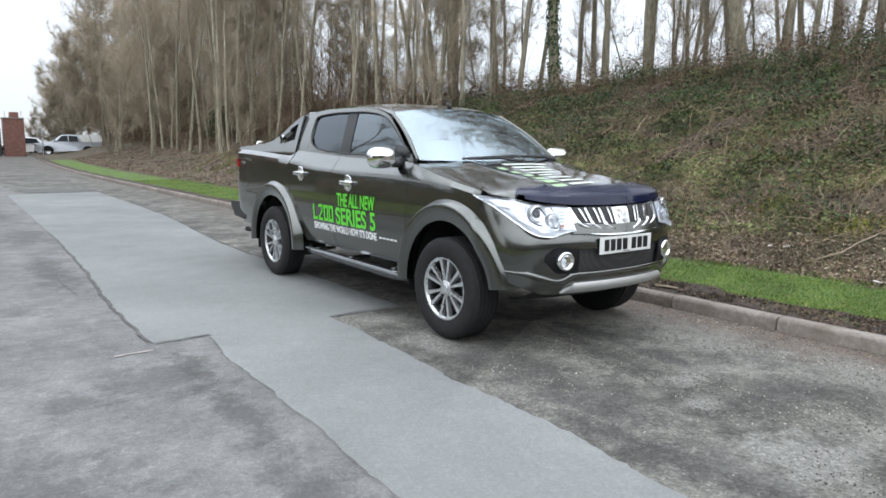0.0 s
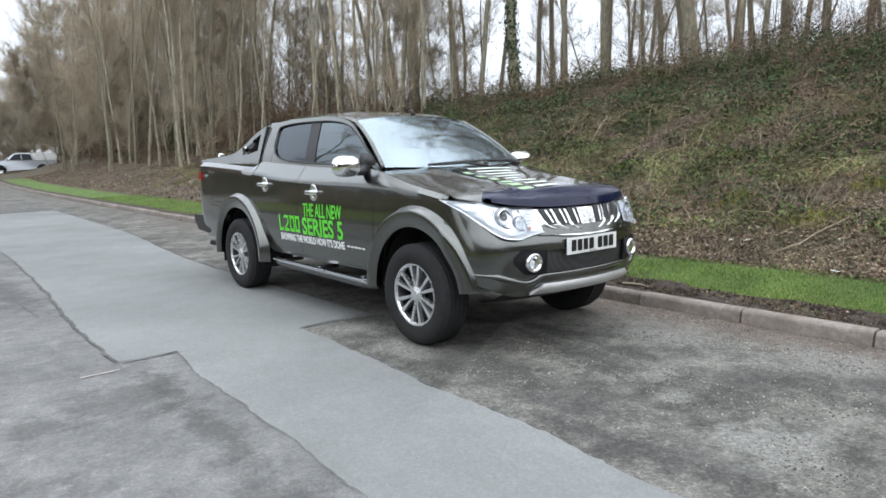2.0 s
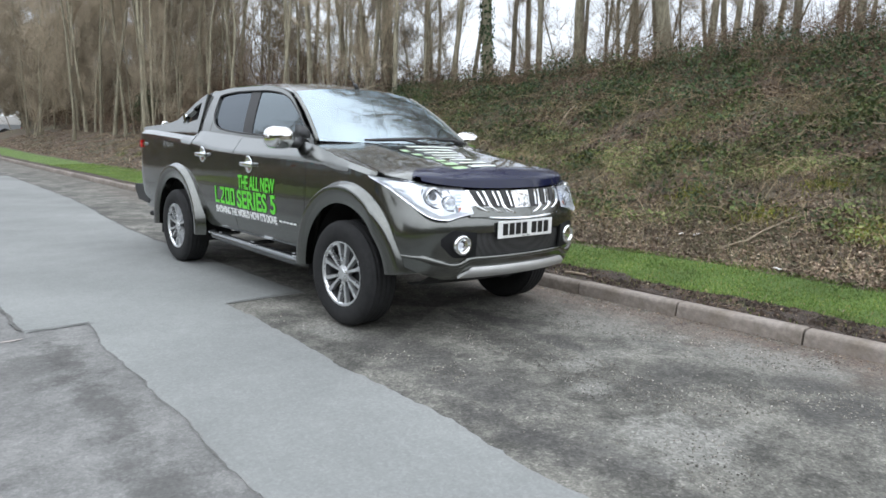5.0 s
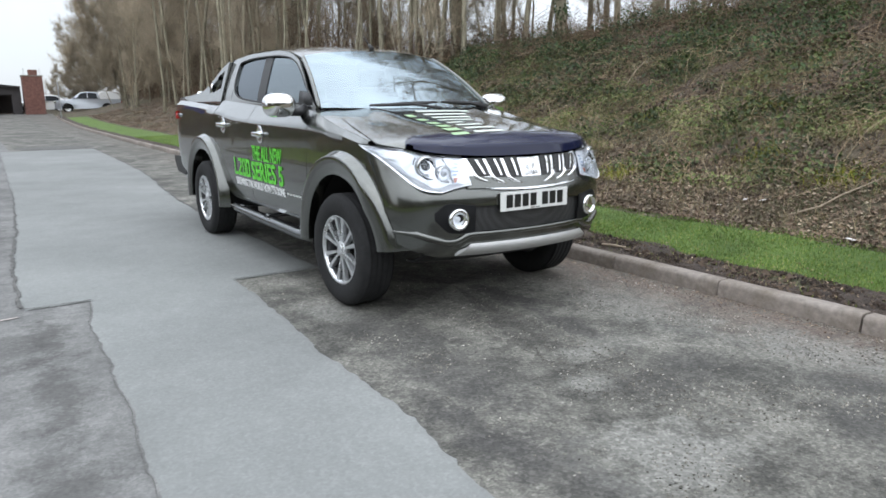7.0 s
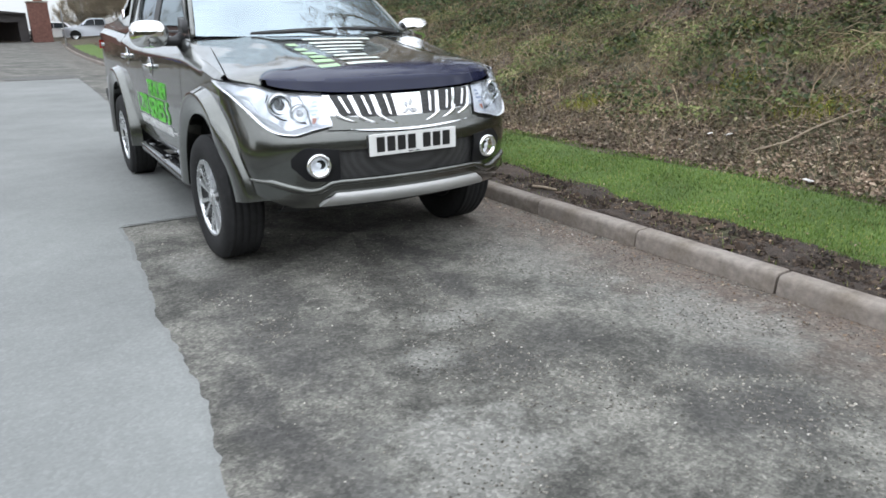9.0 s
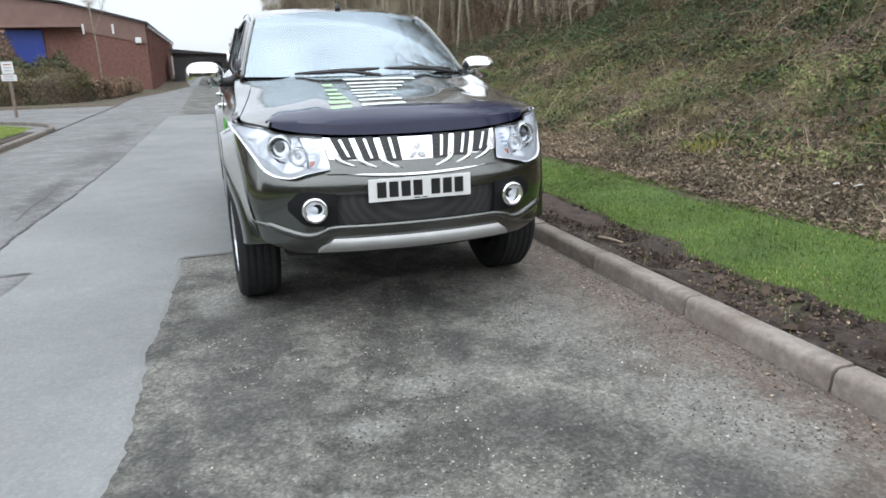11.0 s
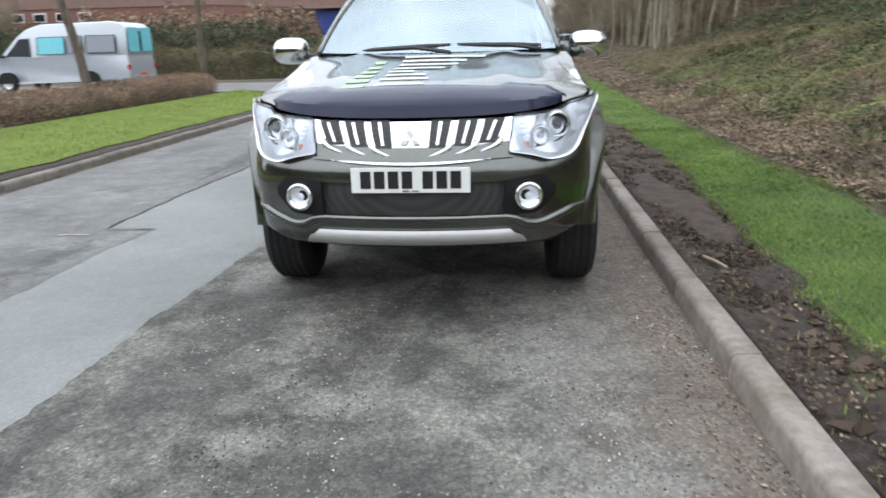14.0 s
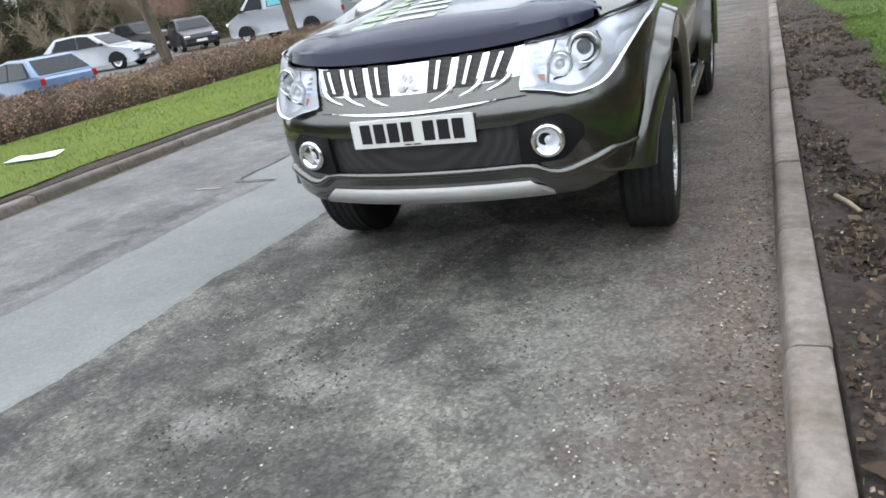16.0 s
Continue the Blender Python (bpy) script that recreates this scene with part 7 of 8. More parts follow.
def tree(rng, height, r0, lean=(0, 0), first=0.35, spread=0.9, ivy=0.0, coarse=False, twigs=2300, limbs_n=13, fine=0.006, bark=M_BARK):
    t = empty("tree", label="tall bare winter tree on the bank", category="tree", group="trees of the wood")
    trunk, limbs = limb_paths(rng, height, r0, lean, first, spread, coarse, limbs_n)
    v, f = tubes([trunk], 9)
    arrays("trunk", v, f, bark, t, True)
    v, f = tubes([(p, r) for p, r, lv in limbs], 3)
    v2, f2 = spikes(limbs, 620 if coarse else twigs, 0.6, 0.0085 if coarse else fine, len(limbs))
    crown = arrays("crown", [*map(tuple, v), *map(tuple, v2)], np.concatenate([np.array([q for g in f for q in ((g[0], g[1], g[2]), (g[0], g[2], g[3]))]), f2 + len(v)]), M_TWIG, t, True)
    tagged(crown, "bare brown twigs")
    if ivy:
        rn = np.random.default_rng(7)
        n = int(1500 * ivy)
        u = rn.uniform(0, 0.55, n)
        k = np.clip((u * 12).astype(int), 0, 11)
        pts = np.array([tuple(p) for p in trunk[0]])
        c = pts[k] + (pts[k + 1] - pts[k]) * (u * 12 - k)[:, None]
        a = rn.uniform(0, math.tau, n)
        nrm = np.stack([np.cos(a), np.sin(a), np.full(n, 0.3)], -1)
        nrm /= np.linalg.norm(nrm, axis=1, keepdims=True)
        v, f = leaf_cards(c + nrm * (np.array(trunk[1])[k][:, None] + rn.uniform(0, 0.12, (n, 1))), nrm, 0.06, rn)
        tagged(arrays("ivy", v, f, M_IVY, t), "dark ivy on the trunk")
    return t


rng = random.Random(21)
SORTS = [(17, 0.11, (0.03, 0.02), 0.42, 0.8), (15, 0.09, (-0.06, 0.05), 0.4, 0.7), (18, 0.13, (0.02, -0.03), 0.38, 0.9), (13, 0.07, (0.08, 0.03), 0.4, 0.6), (16, 0.1, (-0.1, 0.0), 0.42, 0.7), (14, 0.08, (0.03, -0.1), 0.42, 0.6), (16, 0.19, (-0.05, 0.02), 0.4, 0.9), (12, 0.06, (0.0, 0.1), 0.35, 0.55), (9, 0.04, (0.16, 0.1), 0.08, 0.6), (7, 0.032, (-0.2, 0.15), 0.06, 0.7)]
kinds = {k: tree(rng, *sort, ivy=1.0 if k == 6 else 0.0, twigs=1050, limbs_n=11) for k, sort in enumerate(SORTS)}
kinds.update({20 + k: tree(rng, *sort, coarse=True) for k, sort in enumerate(SORTS) if k != 6})
kinds[40] = tree(rng, 10.5, 0.09, (0.04, 0.0), 0.04, 0.95, twigs=6000, limbs_n=30, fine=0.011)
kinds[41] = tree(rng, 8.5, 0.07, (-0.08, 0.05), 0.03, 1.1, twigs=6000, limbs_n=28, fine=0.011)
places = [(13.3, 12.9, 6, 1.0), (15.4, 12.6, 2, 0.9), (15.9, 14.3, 0, 1.0), (14.8, 10.6, 3, 1.0), (14.6, 7.6, 4, 1.0), (15.4, 6.3, 0, 0.9), (12.3, 13.6, 4, 0.95), (14.9, 3.8, 2, 0.85), (15.6, 1.6, 1, 0.9), (14.6, -0.6, 0, 0.9), (15.2, -3.5, 4, 0.9), (16.5, -7, 2, 0.9), (15.0, -11, 0, 1.0)]
tries = 0
while len(places) < 108 and tries < 6000:
    tries += 1
    y = 14 + 52 * rng.random() ** 1.1
    d = rng.uniform(4.6 if y > 22 else 8.2, 9 + (7 if y < 42 else 12) * min(1, (y - 10) / 30))
    x = float(kerb_x(y)) + d
    if all((x - a) ** 2 + (y - b) ** 2 > (1.0 if y > 25 else 1.4) for a, b, *_ in places):
        places.append((x, y, rng.choice((0, 1, 2, 3, 4, 5, 7, 1, 3, 5)), rng.uniform(0.75, 1.1)))
for _ in range(60):
    y = rng.uniform(13, 62)
    places.append((float(kerb_x(y)) + rng.uniform(4.0 if y > 20 else 7.5, 16), y, rng.choice((8, 9)), rng.uniform(0.7, 1.2)))
for _ in range(34):
    y = rng.uniform(-14, 18)
    places.append((rng.uniform(15.5, 29), y, rng.choice((0, 1, 3, 4, 5, 7, 8, 9)), rng.uniform(0.8, 1.05)))
for _ in range(22):
    y = rng.uniform(-8, 14)
    places.append((rng.uniform(13.2, 17.5), y, rng.choice((28, 29)), rng.uniform(0.5, 0.9)))
# Trunks that crowd the brow where the bank meets the wood.
for x, y, k, s in ((12.6, 15.4, 0, 0.95), (13.9, 16.4, 1, 1.0), (14.6, 15.2, 4, 0.9), (11.6, 16.2, 2, 0.95), (13.2, 18.2, 0, 1.0), (15.2, 17.8, 5, 1.0), (12.2, 19.6, 4, 1.0), (14.2, 19.9, 2, 1.0), (10.9, 18.4, 1, 0.9), (14.4, 2.2, 2, 0.8), (15.1, 0.4, 4, 0.8), (13.9, 4.9, 1, 0.9), (16.2, 3.3, 0, 1.0), (16.8, 5.6, 2, 1.0), (16.4, 8.4, 4, 1.0), (17.6, 10.2, 0, 1.0), (16.2, 11.6, 5, 1.0), (18.4, 12.8, 1, 1.0), (17.2, 14.9, 2, 0.95), (19.4, 16.2, 4, 1.0), (20.4, 9.0, 2, 1.0), (21.6, 13.6, 0, 1.0)):
    places.append((x, y, k, s))
# Bushy edge of the wood, twiggy down to the ground.
for x, y, s in ((8.6, 43, 0.8), (9.4, 49, 0.9), (10.2, 55, 1.0), (11.4, 51, 1.15), (6.2, 73, 0.8), (8.8, 70, 1.25), (8.2, 79, 1.2), (10.5, 62, 0.9), (9.6, 58, 0.8), (12.6, 66, 1.0), (11.6, 76, 1.1), (19, 50, 1.2), (16, 56, 1.2), (15.5, 64, 1.3), (10.8, 44, 1.1), (11.5, 60, 1.3), (11.4, 38, 1.0), (10.4, 33, 0.8), (12.5, 34, 1.0), (14, 27, 0.9), (12, 70, 1.3)):
    places.append((x, y, rng.choice((40, 41)), s))
for x, y, k, s in ((5.6, 69.5, 41, 0.62), (7.4, 67, 41, 1.0), (9.4, 66, 40, 1.2), (7.0, 71, 40, 0.9), (10.4, 73, 40, 1.4), (9.2, 76, 21, 0.9), (10.5, 80, 22, 0.9), (4.6, 74, 41, 0.42)):
    places.append((x, y, k, s))
used = set()
for x, y, k, s in places:
    z = float(land(x, y)) - 0.05
    m = pose(x, y, z, 0, 0, rng.uniform(0, 360)) if k != 6 else pose(x, y, z)
    k = k + 20 if y > 34 and k != 6 and k < 20 else k
    if k in used:
        ob = copy_thing(kinds[k], m)
    else:
        ob, _ = kinds[k], used.add(k)
        ob.matrix_basis = m
    ob.scale = (s, s, s)
for k in sorted(set(kinds) - used):
    kinds[k].matrix_basis = pose(17.0 + k % 7, 24.0 + k, float(land(17.0 + k % 7, 24.0 + k)) - 0.05)
first_street = None
for x, y, s in ((-9.0, 7.3, 1.0), (-9.2, 11.9, 1.0), (-9.0, 18.0, 0.9), (-9.3, 3.0, 1.0)):
    m = pose(x, y, 0.0, 0, 0, rng.uniform(0, 360))
    if first_street is None:
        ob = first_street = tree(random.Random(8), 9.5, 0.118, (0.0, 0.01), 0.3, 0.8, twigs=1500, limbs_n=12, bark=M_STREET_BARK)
        ob.matrix_basis = m
    else:
        ob = copy_thing(first_street, m)
    ob.scale = (s, s, s)
    tagged(ob, "bare street tree growing out of the low hedge", "tree", "trees by the car park")
# Bare trees behind the car park.
for x, y, s in ((-35, 27, 1.0), (-38.5, 24, 1.1), (-33.5, 30, 0.95), (-42, 22, 1.1), (-31.5, 33.5, 0.9), (-46, 19, 1.1), (-29.5, 36.5, 0.8)):
    ob = copy_thing(kinds[40 if s > 1 else 41], pose(x, y, -0.1, 0, 0, rng.uniform(0, 360)))
    ob.scale = (s, s, s)
    tagged(ob, "bushy bare tree behind the car park", "tree", "trees by the car park")
over = tree(random.Random(4), 15, 0.2, (-0.08, 0.05), 0.4, 1.5, twigs=1600, limbs_n=14)
over.matrix_basis = pose(9.4, -2.2, float(land(9.4, -2.2)) - 0.05)
tagged(over, "broad bare tree overhanging the bank and the road")
lean = tree(random.Random(9), 19, 0.19, (-0.3, 0.04), 0.35, 1.35, twigs=2400, limbs_n=20)
lean.matrix_basis = pose(13.7, 6.4, float(land(13.7, 6.4)) - 0.05)
tagged(lean, "tall bare tree leaning out over the bank")
second = tree(random.Random(15), 18, 0.16, (-0.32, -0.06), 0.35, 1.3, twigs=2400, limbs_n=20)
second.matrix_basis = pose(13.8, 9.4, float(land(13.8, 9.4)) - 0.05)
tagged(second, "tall bare tree leaning out over the bank")
for x, y, s in ((-13.0, 34, 0.5), (-24, 36, 0.6), (-6.1, 35.6, 0.62)):
    ob = copy_thing(kinds[3], pose(x, y, 0.05, 0, 0, rng.uniform(0, 360)))
    ob.scale = (s, s, s)
    tagged(ob, "small bare tree in front of the works", "tree", "trees by the car park")

# ---- ground cover ----
rn = np.random.default_rng(3)


def on_land(x, y, lift=0.0):
    return np.stack([x, y, land(x, y) + lift], -1)


def blades(name, x, y, z, height, width, mat, lean=0.35, **tags):
    """Grass: one narrow bent blade for each place."""
    n = len(x)
    a, h = rn.uniform(0, math.tau, n), height * rn.uniform(0.5, 1.4, n)
    side = np.stack([np.cos(a), np.sin(a), np.zeros(n)], -1) * (width * rn.uniform(0.7, 1.3, n))[:, None] / 2
    to = rn.uniform(0, math.tau, n)
    bend = np.stack([np.cos(to), np.sin(to), np.zeros(n)], -1) * (h * rn.uniform(0, lean * 2, n))[:, None]
    root = np.stack([x, y, z], -1)
    mid = root + bend * 0.35 + np.stack([np.zeros(n), np.zeros(n), h * 0.6], -1)
    tip = root + bend + np.stack([np.zeros(n), np.zeros(n), h * 0.95], -1)
    v = np.stack([root - side, root + side, mid + side * 0.7, mid - side * 0.7, tip], 1).reshape(-1, 3)
    i = np.arange(n)[:, None] * 5
    f = np.concatenate([i + [0, 1, 2], i + [0, 2, 3], i + [3, 2, 4]])
    return arrays(name, v, f, mat, kind="stuff", **tags)


def scatter_band(n, y0, y1, lo, hi):
    y = rn.uniform(y0, y1, n)
    u = rn.random(n)
    a, b = np.array([lo(v) for v in y]), np.array([hi(v) for v in y])
    return a + (b - a) * u, y


x, y = scatter_band(42000, -4, 6, grass_front, grass_back)
x2, y2 = scatter_band(36000, 6, 22, grass_front, grass_back)
x, y = np.concatenate([x, x2]), np.concatenate([y, y2])
keep = np.array([noise.noise((a * 1.3, b * 1.3, 2.0)) for a, b in zip(x, y)]) + rn.uniform(-0.5, 0.9, len(x)) > -0.25
x, y = x[keep], y[keep]
blades("verge_grass", x, y, land(x, y) + 0.02, 0.02, 0.006, M_BLADES, label="short green verge grass behind the kerb", category="grass")
x, y = rn.uniform(-7.6, -4.8, 34000), rn.uniform(0, 17, 34000)
keep = x < -4.8 - np.maximum(0, y - 14) * 0.75
x, y = x[keep], y[keep]
blades("far_verge_grass", x, y, 0.095 + 0.065 * (-4.8 - x) / 2.9, 0.035, 0.006, M_LIME, label="bright green grass of the far verge", category="grass")
x, y = scatter_band(1500, -4, 14, lambda v: float(kerb_x(v)) + 0.13, lambda v: grass_front(v) + 0.1)
blades("soil_weeds", x, y, land(x, y) + 0.01, 0.03, 0.006, M_ROUGH_GRASS, label="sparse weeds on the bare soil", category="weeds")


def litter(name, x, y, size, mat, tilt, lift, **tags):
    c = on_land(x, y, lift)
    nrm = np.stack([rn.normal(0, tilt, len(x)), rn.normal(0, tilt, len(x)), np.ones(len(x))], -1)
    nrm /= np.linalg.norm(nrm, axis=1, keepdims=True)
    c[:, 2] += rn.uniform(0, 0.02, len(x))
    v, f = leaf_cards(c, nrm, size, rn)
    return arrays(name, v, f, mat, kind="stuff", **tags)


def bank_points(n, y0, y1, d0, d1, power=1.0, grain=None, cut=0.0):
    y = rn.uniform(y0, y1, n)
    d = d0 + (d1 - d0) * rn.random(n) ** power
    x = kerb_x(y) + d
    if grain:
        keep = np.array([noise.noise((a * grain, b * grain, 6.0)) for a, b in zip(x, y)]) > cut
        x, y = x[keep], y[keep]
    return x, y


x, y = bank_points(76000, -6, 16, 1.7, 9.0, 1.4)
x2, y2 = bank_points(14000, 14, 48, 1.9, 9.0, 1.2)
litter("leaf_litter", np.concatenate([x, x2]), np.concatenate([y, y2]), 0.022, M_LITTER, 0.5, 0.006, label="brown fallen leaves on the bank", category="leaf litter")
x, y = bank_points(26000, 8, 52, 1.9, 8.0, 1.0)
litter("wood_litter", x, y, 0.036, M_LITTER, 0.6, 0.01, label="drifts of brown leaves at the foot of the wood", category="leaf litter")
x, y = bank_points(24000, -6, 9, 1.75, 3.6, 1.0)
litter("foot_litter", x, y, 0.019, M_LITTER, 0.6, 0.012, label="loose brown leaves along the foot of the bank", category="leaf litter")
x, y = bank_points(10000, -6, 10, 1.8, 4.4, 1.0)
blades("foot_straw", x, y, land(x, y), 0.12, 0.006, M_STRAW, 0.7, label="pale dry stalks along the foot of the bank", category="grass")
x, y = bank_points(1100, -4, 10, 0.14, 0.85)
litter("soil_straw", x, y, 0.009, M_STEMS, 0.5, 0.014, label="pale scraps of straw and twig on the soil", category="litter")
x, y = bank_points(2200, -4, 10, 0.14, 0.8)
litter("soil_litter", x, y, 0.009, M_LITTER, 0.5, 0.012, label="leaf scraps and clods on the soil", category="leaf litter")
x = 1.27 - np.abs(rn.normal(0, 0.16, 900))
y = rn.uniform(-5, 9, 900)
c = np.stack([x, y, np.full(900, 0.004)], -1)
nrm = np.tile([0.0, 0.0, 1.0], (900, 1)) + rn.normal(0, 0.2, (900, 3))
nrm /= np.linalg.norm(nrm, axis=1, keepdims=True)
v, f = leaf_cards(c, nrm, 0.011, rn)
arrays("gutter_litter", v, f, M_LITTER, kind="stuff", label="dry leaf scraps in the gutter", category="leaf litter")
x, y = bank_points(96000, -7, 24, 5.2, 13.8, 0.7, 0.45, -0.12)
c = on_land(x, y)
c[:, 2] += rn.uniform(0.0, 0.38, len(x)) * (1 + 0.5 * np.sin(x * 2) * np.sin(y * 2)) * (1 + 1.3 * np.clip((x - kerb_x(y) - 9.5) / 3, 0, 1))
nrm = rn.normal(0, 0.6, (len(x), 3)) + (-0.3, -0.2, 0.8)
nrm /= np.linalg.norm(nrm, axis=1, keepdims=True)
v, f = leaf_cards(c, nrm, 0.034, rn)
arrays("ivy_cover", v, f, M_IVY, kind="stuff", label="dark ivy and bramble leaves on the bank", category="undergrowth")
x, y = bank_points(60000, -6, 14, 2.4, 8.5, 1.0, 1.0, 0.1)
c = on_land(x, y)
c[:, 2] += rn.uniform(0.0, 0.2, len(x))
nrm = rn.normal(0, 0.6, (len(x), 3)) + (-0.2, -0.2, 0.9)
nrm /= np.linalg.norm(nrm, axis=1, keepdims=True)
v, f = leaf_cards(c, nrm, 0.028, rn)
arrays("low_green_cover", v, f, M_BRAMBLE, kind="stuff", label="low green ground cover in patches", category="undergrowth")
x, y = bank_points(90000, -6, 24, 2.9, 7.6, 1.0, 1.1, 0.08)
blades("bank_grass", x, y, land(x, y), 0.10, 0.007, M_ROUGH_GRASS, 1.0, label="rough pale grass tufts on the bank", category="grass")
x, y = bank_points(52000, -7, 27, 3.2, 8.2, 1.0, 0.8, 0.1)
blades("dead_grass", x, y, land(x, y), 0.16, 0.008, M_STRAW, 1.5, label="pale dead grass and stalks matted on the bank", category="grass")
x, y = bank_points(64000, -6, 15, 2.7, 6.6, 1.0, 0.75, 0.02)
c = on_land(x, y)
c[:, 2] += rn.uniform(0.0, 0.13, len(x))
nrm = rn.normal(0, 0.5, (len(x), 3)) + (-0.3, -0.3, 0.9)
nrm /= np.linalg.norm(nrm, axis=1, keepdims=True)
v, f = leaf_cards(c, nrm, 0.024, rn)
arrays("herb_leaves", v, f, M_HERB, kind="stuff", label="low yellow-green weeds on the lower bank", category="undergrowth")
# Brown dead leaves caught among the stems, and mounds of bramble.
x, y = bank_points(70000, -7, 26, 4.4, 13.8, 0.8, 0.7, -0.1)
c = on_land(x, y)
c[:, 2] += rn.uniform(0.0, 0.24, len(x)) * np.clip((x - kerb_x(y) - 1.5) / 4, 0.2, 1)
nrm = rn.normal(0, 0.7, (len(x), 3)) + (-0.2, -0.2, 0.7)
nrm /= np.linalg.norm(nrm, axis=1, keepdims=True)
v, f = leaf_cards(c, nrm, 0.03, rn)
arrays("bramble_litter", v, f, M_DEAD_LEAF, kind="stuff", label="dead brown leaves caught in the undergrowth", category="undergrowth")
px, py, top_n = [], [], []
for _ in range(95):
    by = rn.uniform(-6, 15)
    bx, br, bh = float(kerb_x(by)) + 3.2 + 9.8 * rn.random() ** 0.8, rn.uniform(0.25, 0.75), rn.uniform(0.16, 0.46)
    k = int(700 * br)
    a, r = rn.uniform(0, math.tau, k), np.sqrt(rn.random(k))
    px.append(np.stack([bx + br * 1.2 * r * np.cos(a), by + br * r * np.sin(a)], -1))
    top_n.append(bh * np.sqrt(np.maximum(0.0, 1 - r * r)) * rn.uniform(0.45, 1.1, k))
    py.append(np.stack([np.cos(a) * r, np.sin(a) * r, 0.7 - 0.3 * r], -1))
px, top_n, py = np.concatenate(px), np.concatenate(top_n), np.concatenate(py)
c = on_land(px[:, 0], px[:, 1])
c[:, 2] += top_n
nrm = py + rn.normal(0, 0.45, c.shape)
nrm /= np.linalg.norm(nrm, axis=1, keepdims=True)
v, f = leaf_cards(c, nrm, 0.034, rn)
arrays("bramble_mounds", v, f, M_BRAMBLE, kind="stuff", label="rounded mounds of green and brown bramble", category="undergrowth")
moss = [(4.45, -0.43), (4.3, -1.6), (5.77, 3.1), (4.9, 0.7), (5.3, -0.8), (6.2, 1.6), (4.1, 2.2)]
x = np.concatenate([rn.normal(a, 0.14, 260) for a, _ in moss])
y = np.concatenate([rn.normal(b, 0.16, 260) for _, b in moss])
blades("moss_tufts", x, y, land(x, y) + 0.01, 0.08, 0.008, M_MOSS, 0.8, label="yellow-green tufts among the leaves", category="undergrowth")


def arching(name, x, y, length, radius, mat, up, **tags):
    """Thin stems that rise and arch over: three bays of a three-sided rod."""
    n = len(x)
    a = rn.uniform(0, math.tau, n)
    out = np.stack([np.cos(a), np.sin(a), np.zeros(n)], -1)
    L = length * rn.uniform(0.4, 1.5, n)
    rise_ = L * up * rn.uniform(0.3, 1.2, n)
    p = on_land(x, y, -0.02)
    rows = []
    for u in (0.0, 0.35, 0.7, 1.0):
        q = p + out * (L * u)[:, None] * 0.8 + rn.normal(0, 0.03, (n, 3)) * u
        q[:, 2] = p[:, 2] + rise_ * (2.2 * u - 1.6 * u * u) + (land(q[:, 0], q[:, 1]) - p[:, 2]) * 0.8
        rows.append(q)
    side = np.cross(out, [0, 0, 1.0])
    v = []
    for k, q in enumerate(rows):
        r = (radius * rn.uniform(0.6, 1.4, n) * (1 - 0.25 * k))[:, None]
        for t in (0, 2.09, 4.19):
            v.append(q + side * r * math.cos(t) + np.array([0, 0, 1.0]) * r * math.sin(t))
    v = np.stack(v, 1).reshape(-1, 3)
    i = np.arange(n)[:, None] * 12
    f = np.concatenate([i + [k * 3 + j, k * 3 + (j + 1) % 3, k * 3 + 3 + (j + 1) % 3, k * 3 + 3 + j] for k in range(3) for j in range(3)])
    return arrays(name, v, f, mat, kind="stuff", **tags)


x, y = bank_points(1300, -7, 16, 4.0, 12.0, 0.8)
arching("long_stems", x, y, 0.95, 0.005, M_BRUSH, 0.32, label="long dry brown stems arching over the bank", category="undergrowth")
x, y = bank_points(8000, -7, 18, 2.6, 13.0, 0.8)
arching("bramble_stems", x, y, 0.75, 0.0055, M_STEMS, 0.45, label="tangled dry bramble stems on the bank", category="undergrowth")
x, y = bank_points(2800, -6, 6, 11.5, 15.5, 0.8)
arching("ridge_thicket", x, y, 1.6, 0.006, M_BRUSH, 1.25, label="tall dark thicket on the brow of the bank", category="undergrowth")
x, y = bank_points(11000, -7, 20, 8.5, 14.8, 0.7)
arching("ridge_brush", x, y, 1.2, 0.005, M_BRUSH, 0.8, label="dense brown brushwood along the top of the bank", category="undergrowth")
x, y = bank_points(2200, 56, 84, 7.2, 16.0, 1.0)
arching("far_thicket", x, y, 3.2, 0.02, M_BRUSH, 1.2, label="brown thicket at the far edge of the wood", category="undergrowth")
x, y = bank_points(6000, 24, 76, 9.0, 19.0, 1.0)
arching("deep_brush", x, y, 3.4, 0.014, M_BRUSH, 1.3, label="tall brown undergrowth deep in the wood", category="undergrowth")
x, y = bank_points(6500, 14, 64, 6.2, 22.0, 1.0)
arching("wood_brush", x, y, 1.7, 0.010, M_BRUSH, 1.0, label="brown undergrowth among the trees", category="undergrowth")
x, y = bank_points(1100, -4, 10, 2.3, 6.0)
arching("ground_sticks", x, y, 0.4, 0.005, M_STEMS, 0.1, label="fallen sticks among the leaves", category="sticks")


def stick(points, r, label, mat=M_POLE):
    bm = bmesh.new()
    pts = [Vector((a, b, float(land(a, b)) + h)) for a, b, h in points]
    tube(bm, pts, [r * (1 - 0.5 * k / len(pts)) for k in range(len(pts))], 7)
    return obj("fallen_branch", bm, mat, label=label, category="branch", group="fallen branches", smooth=True)


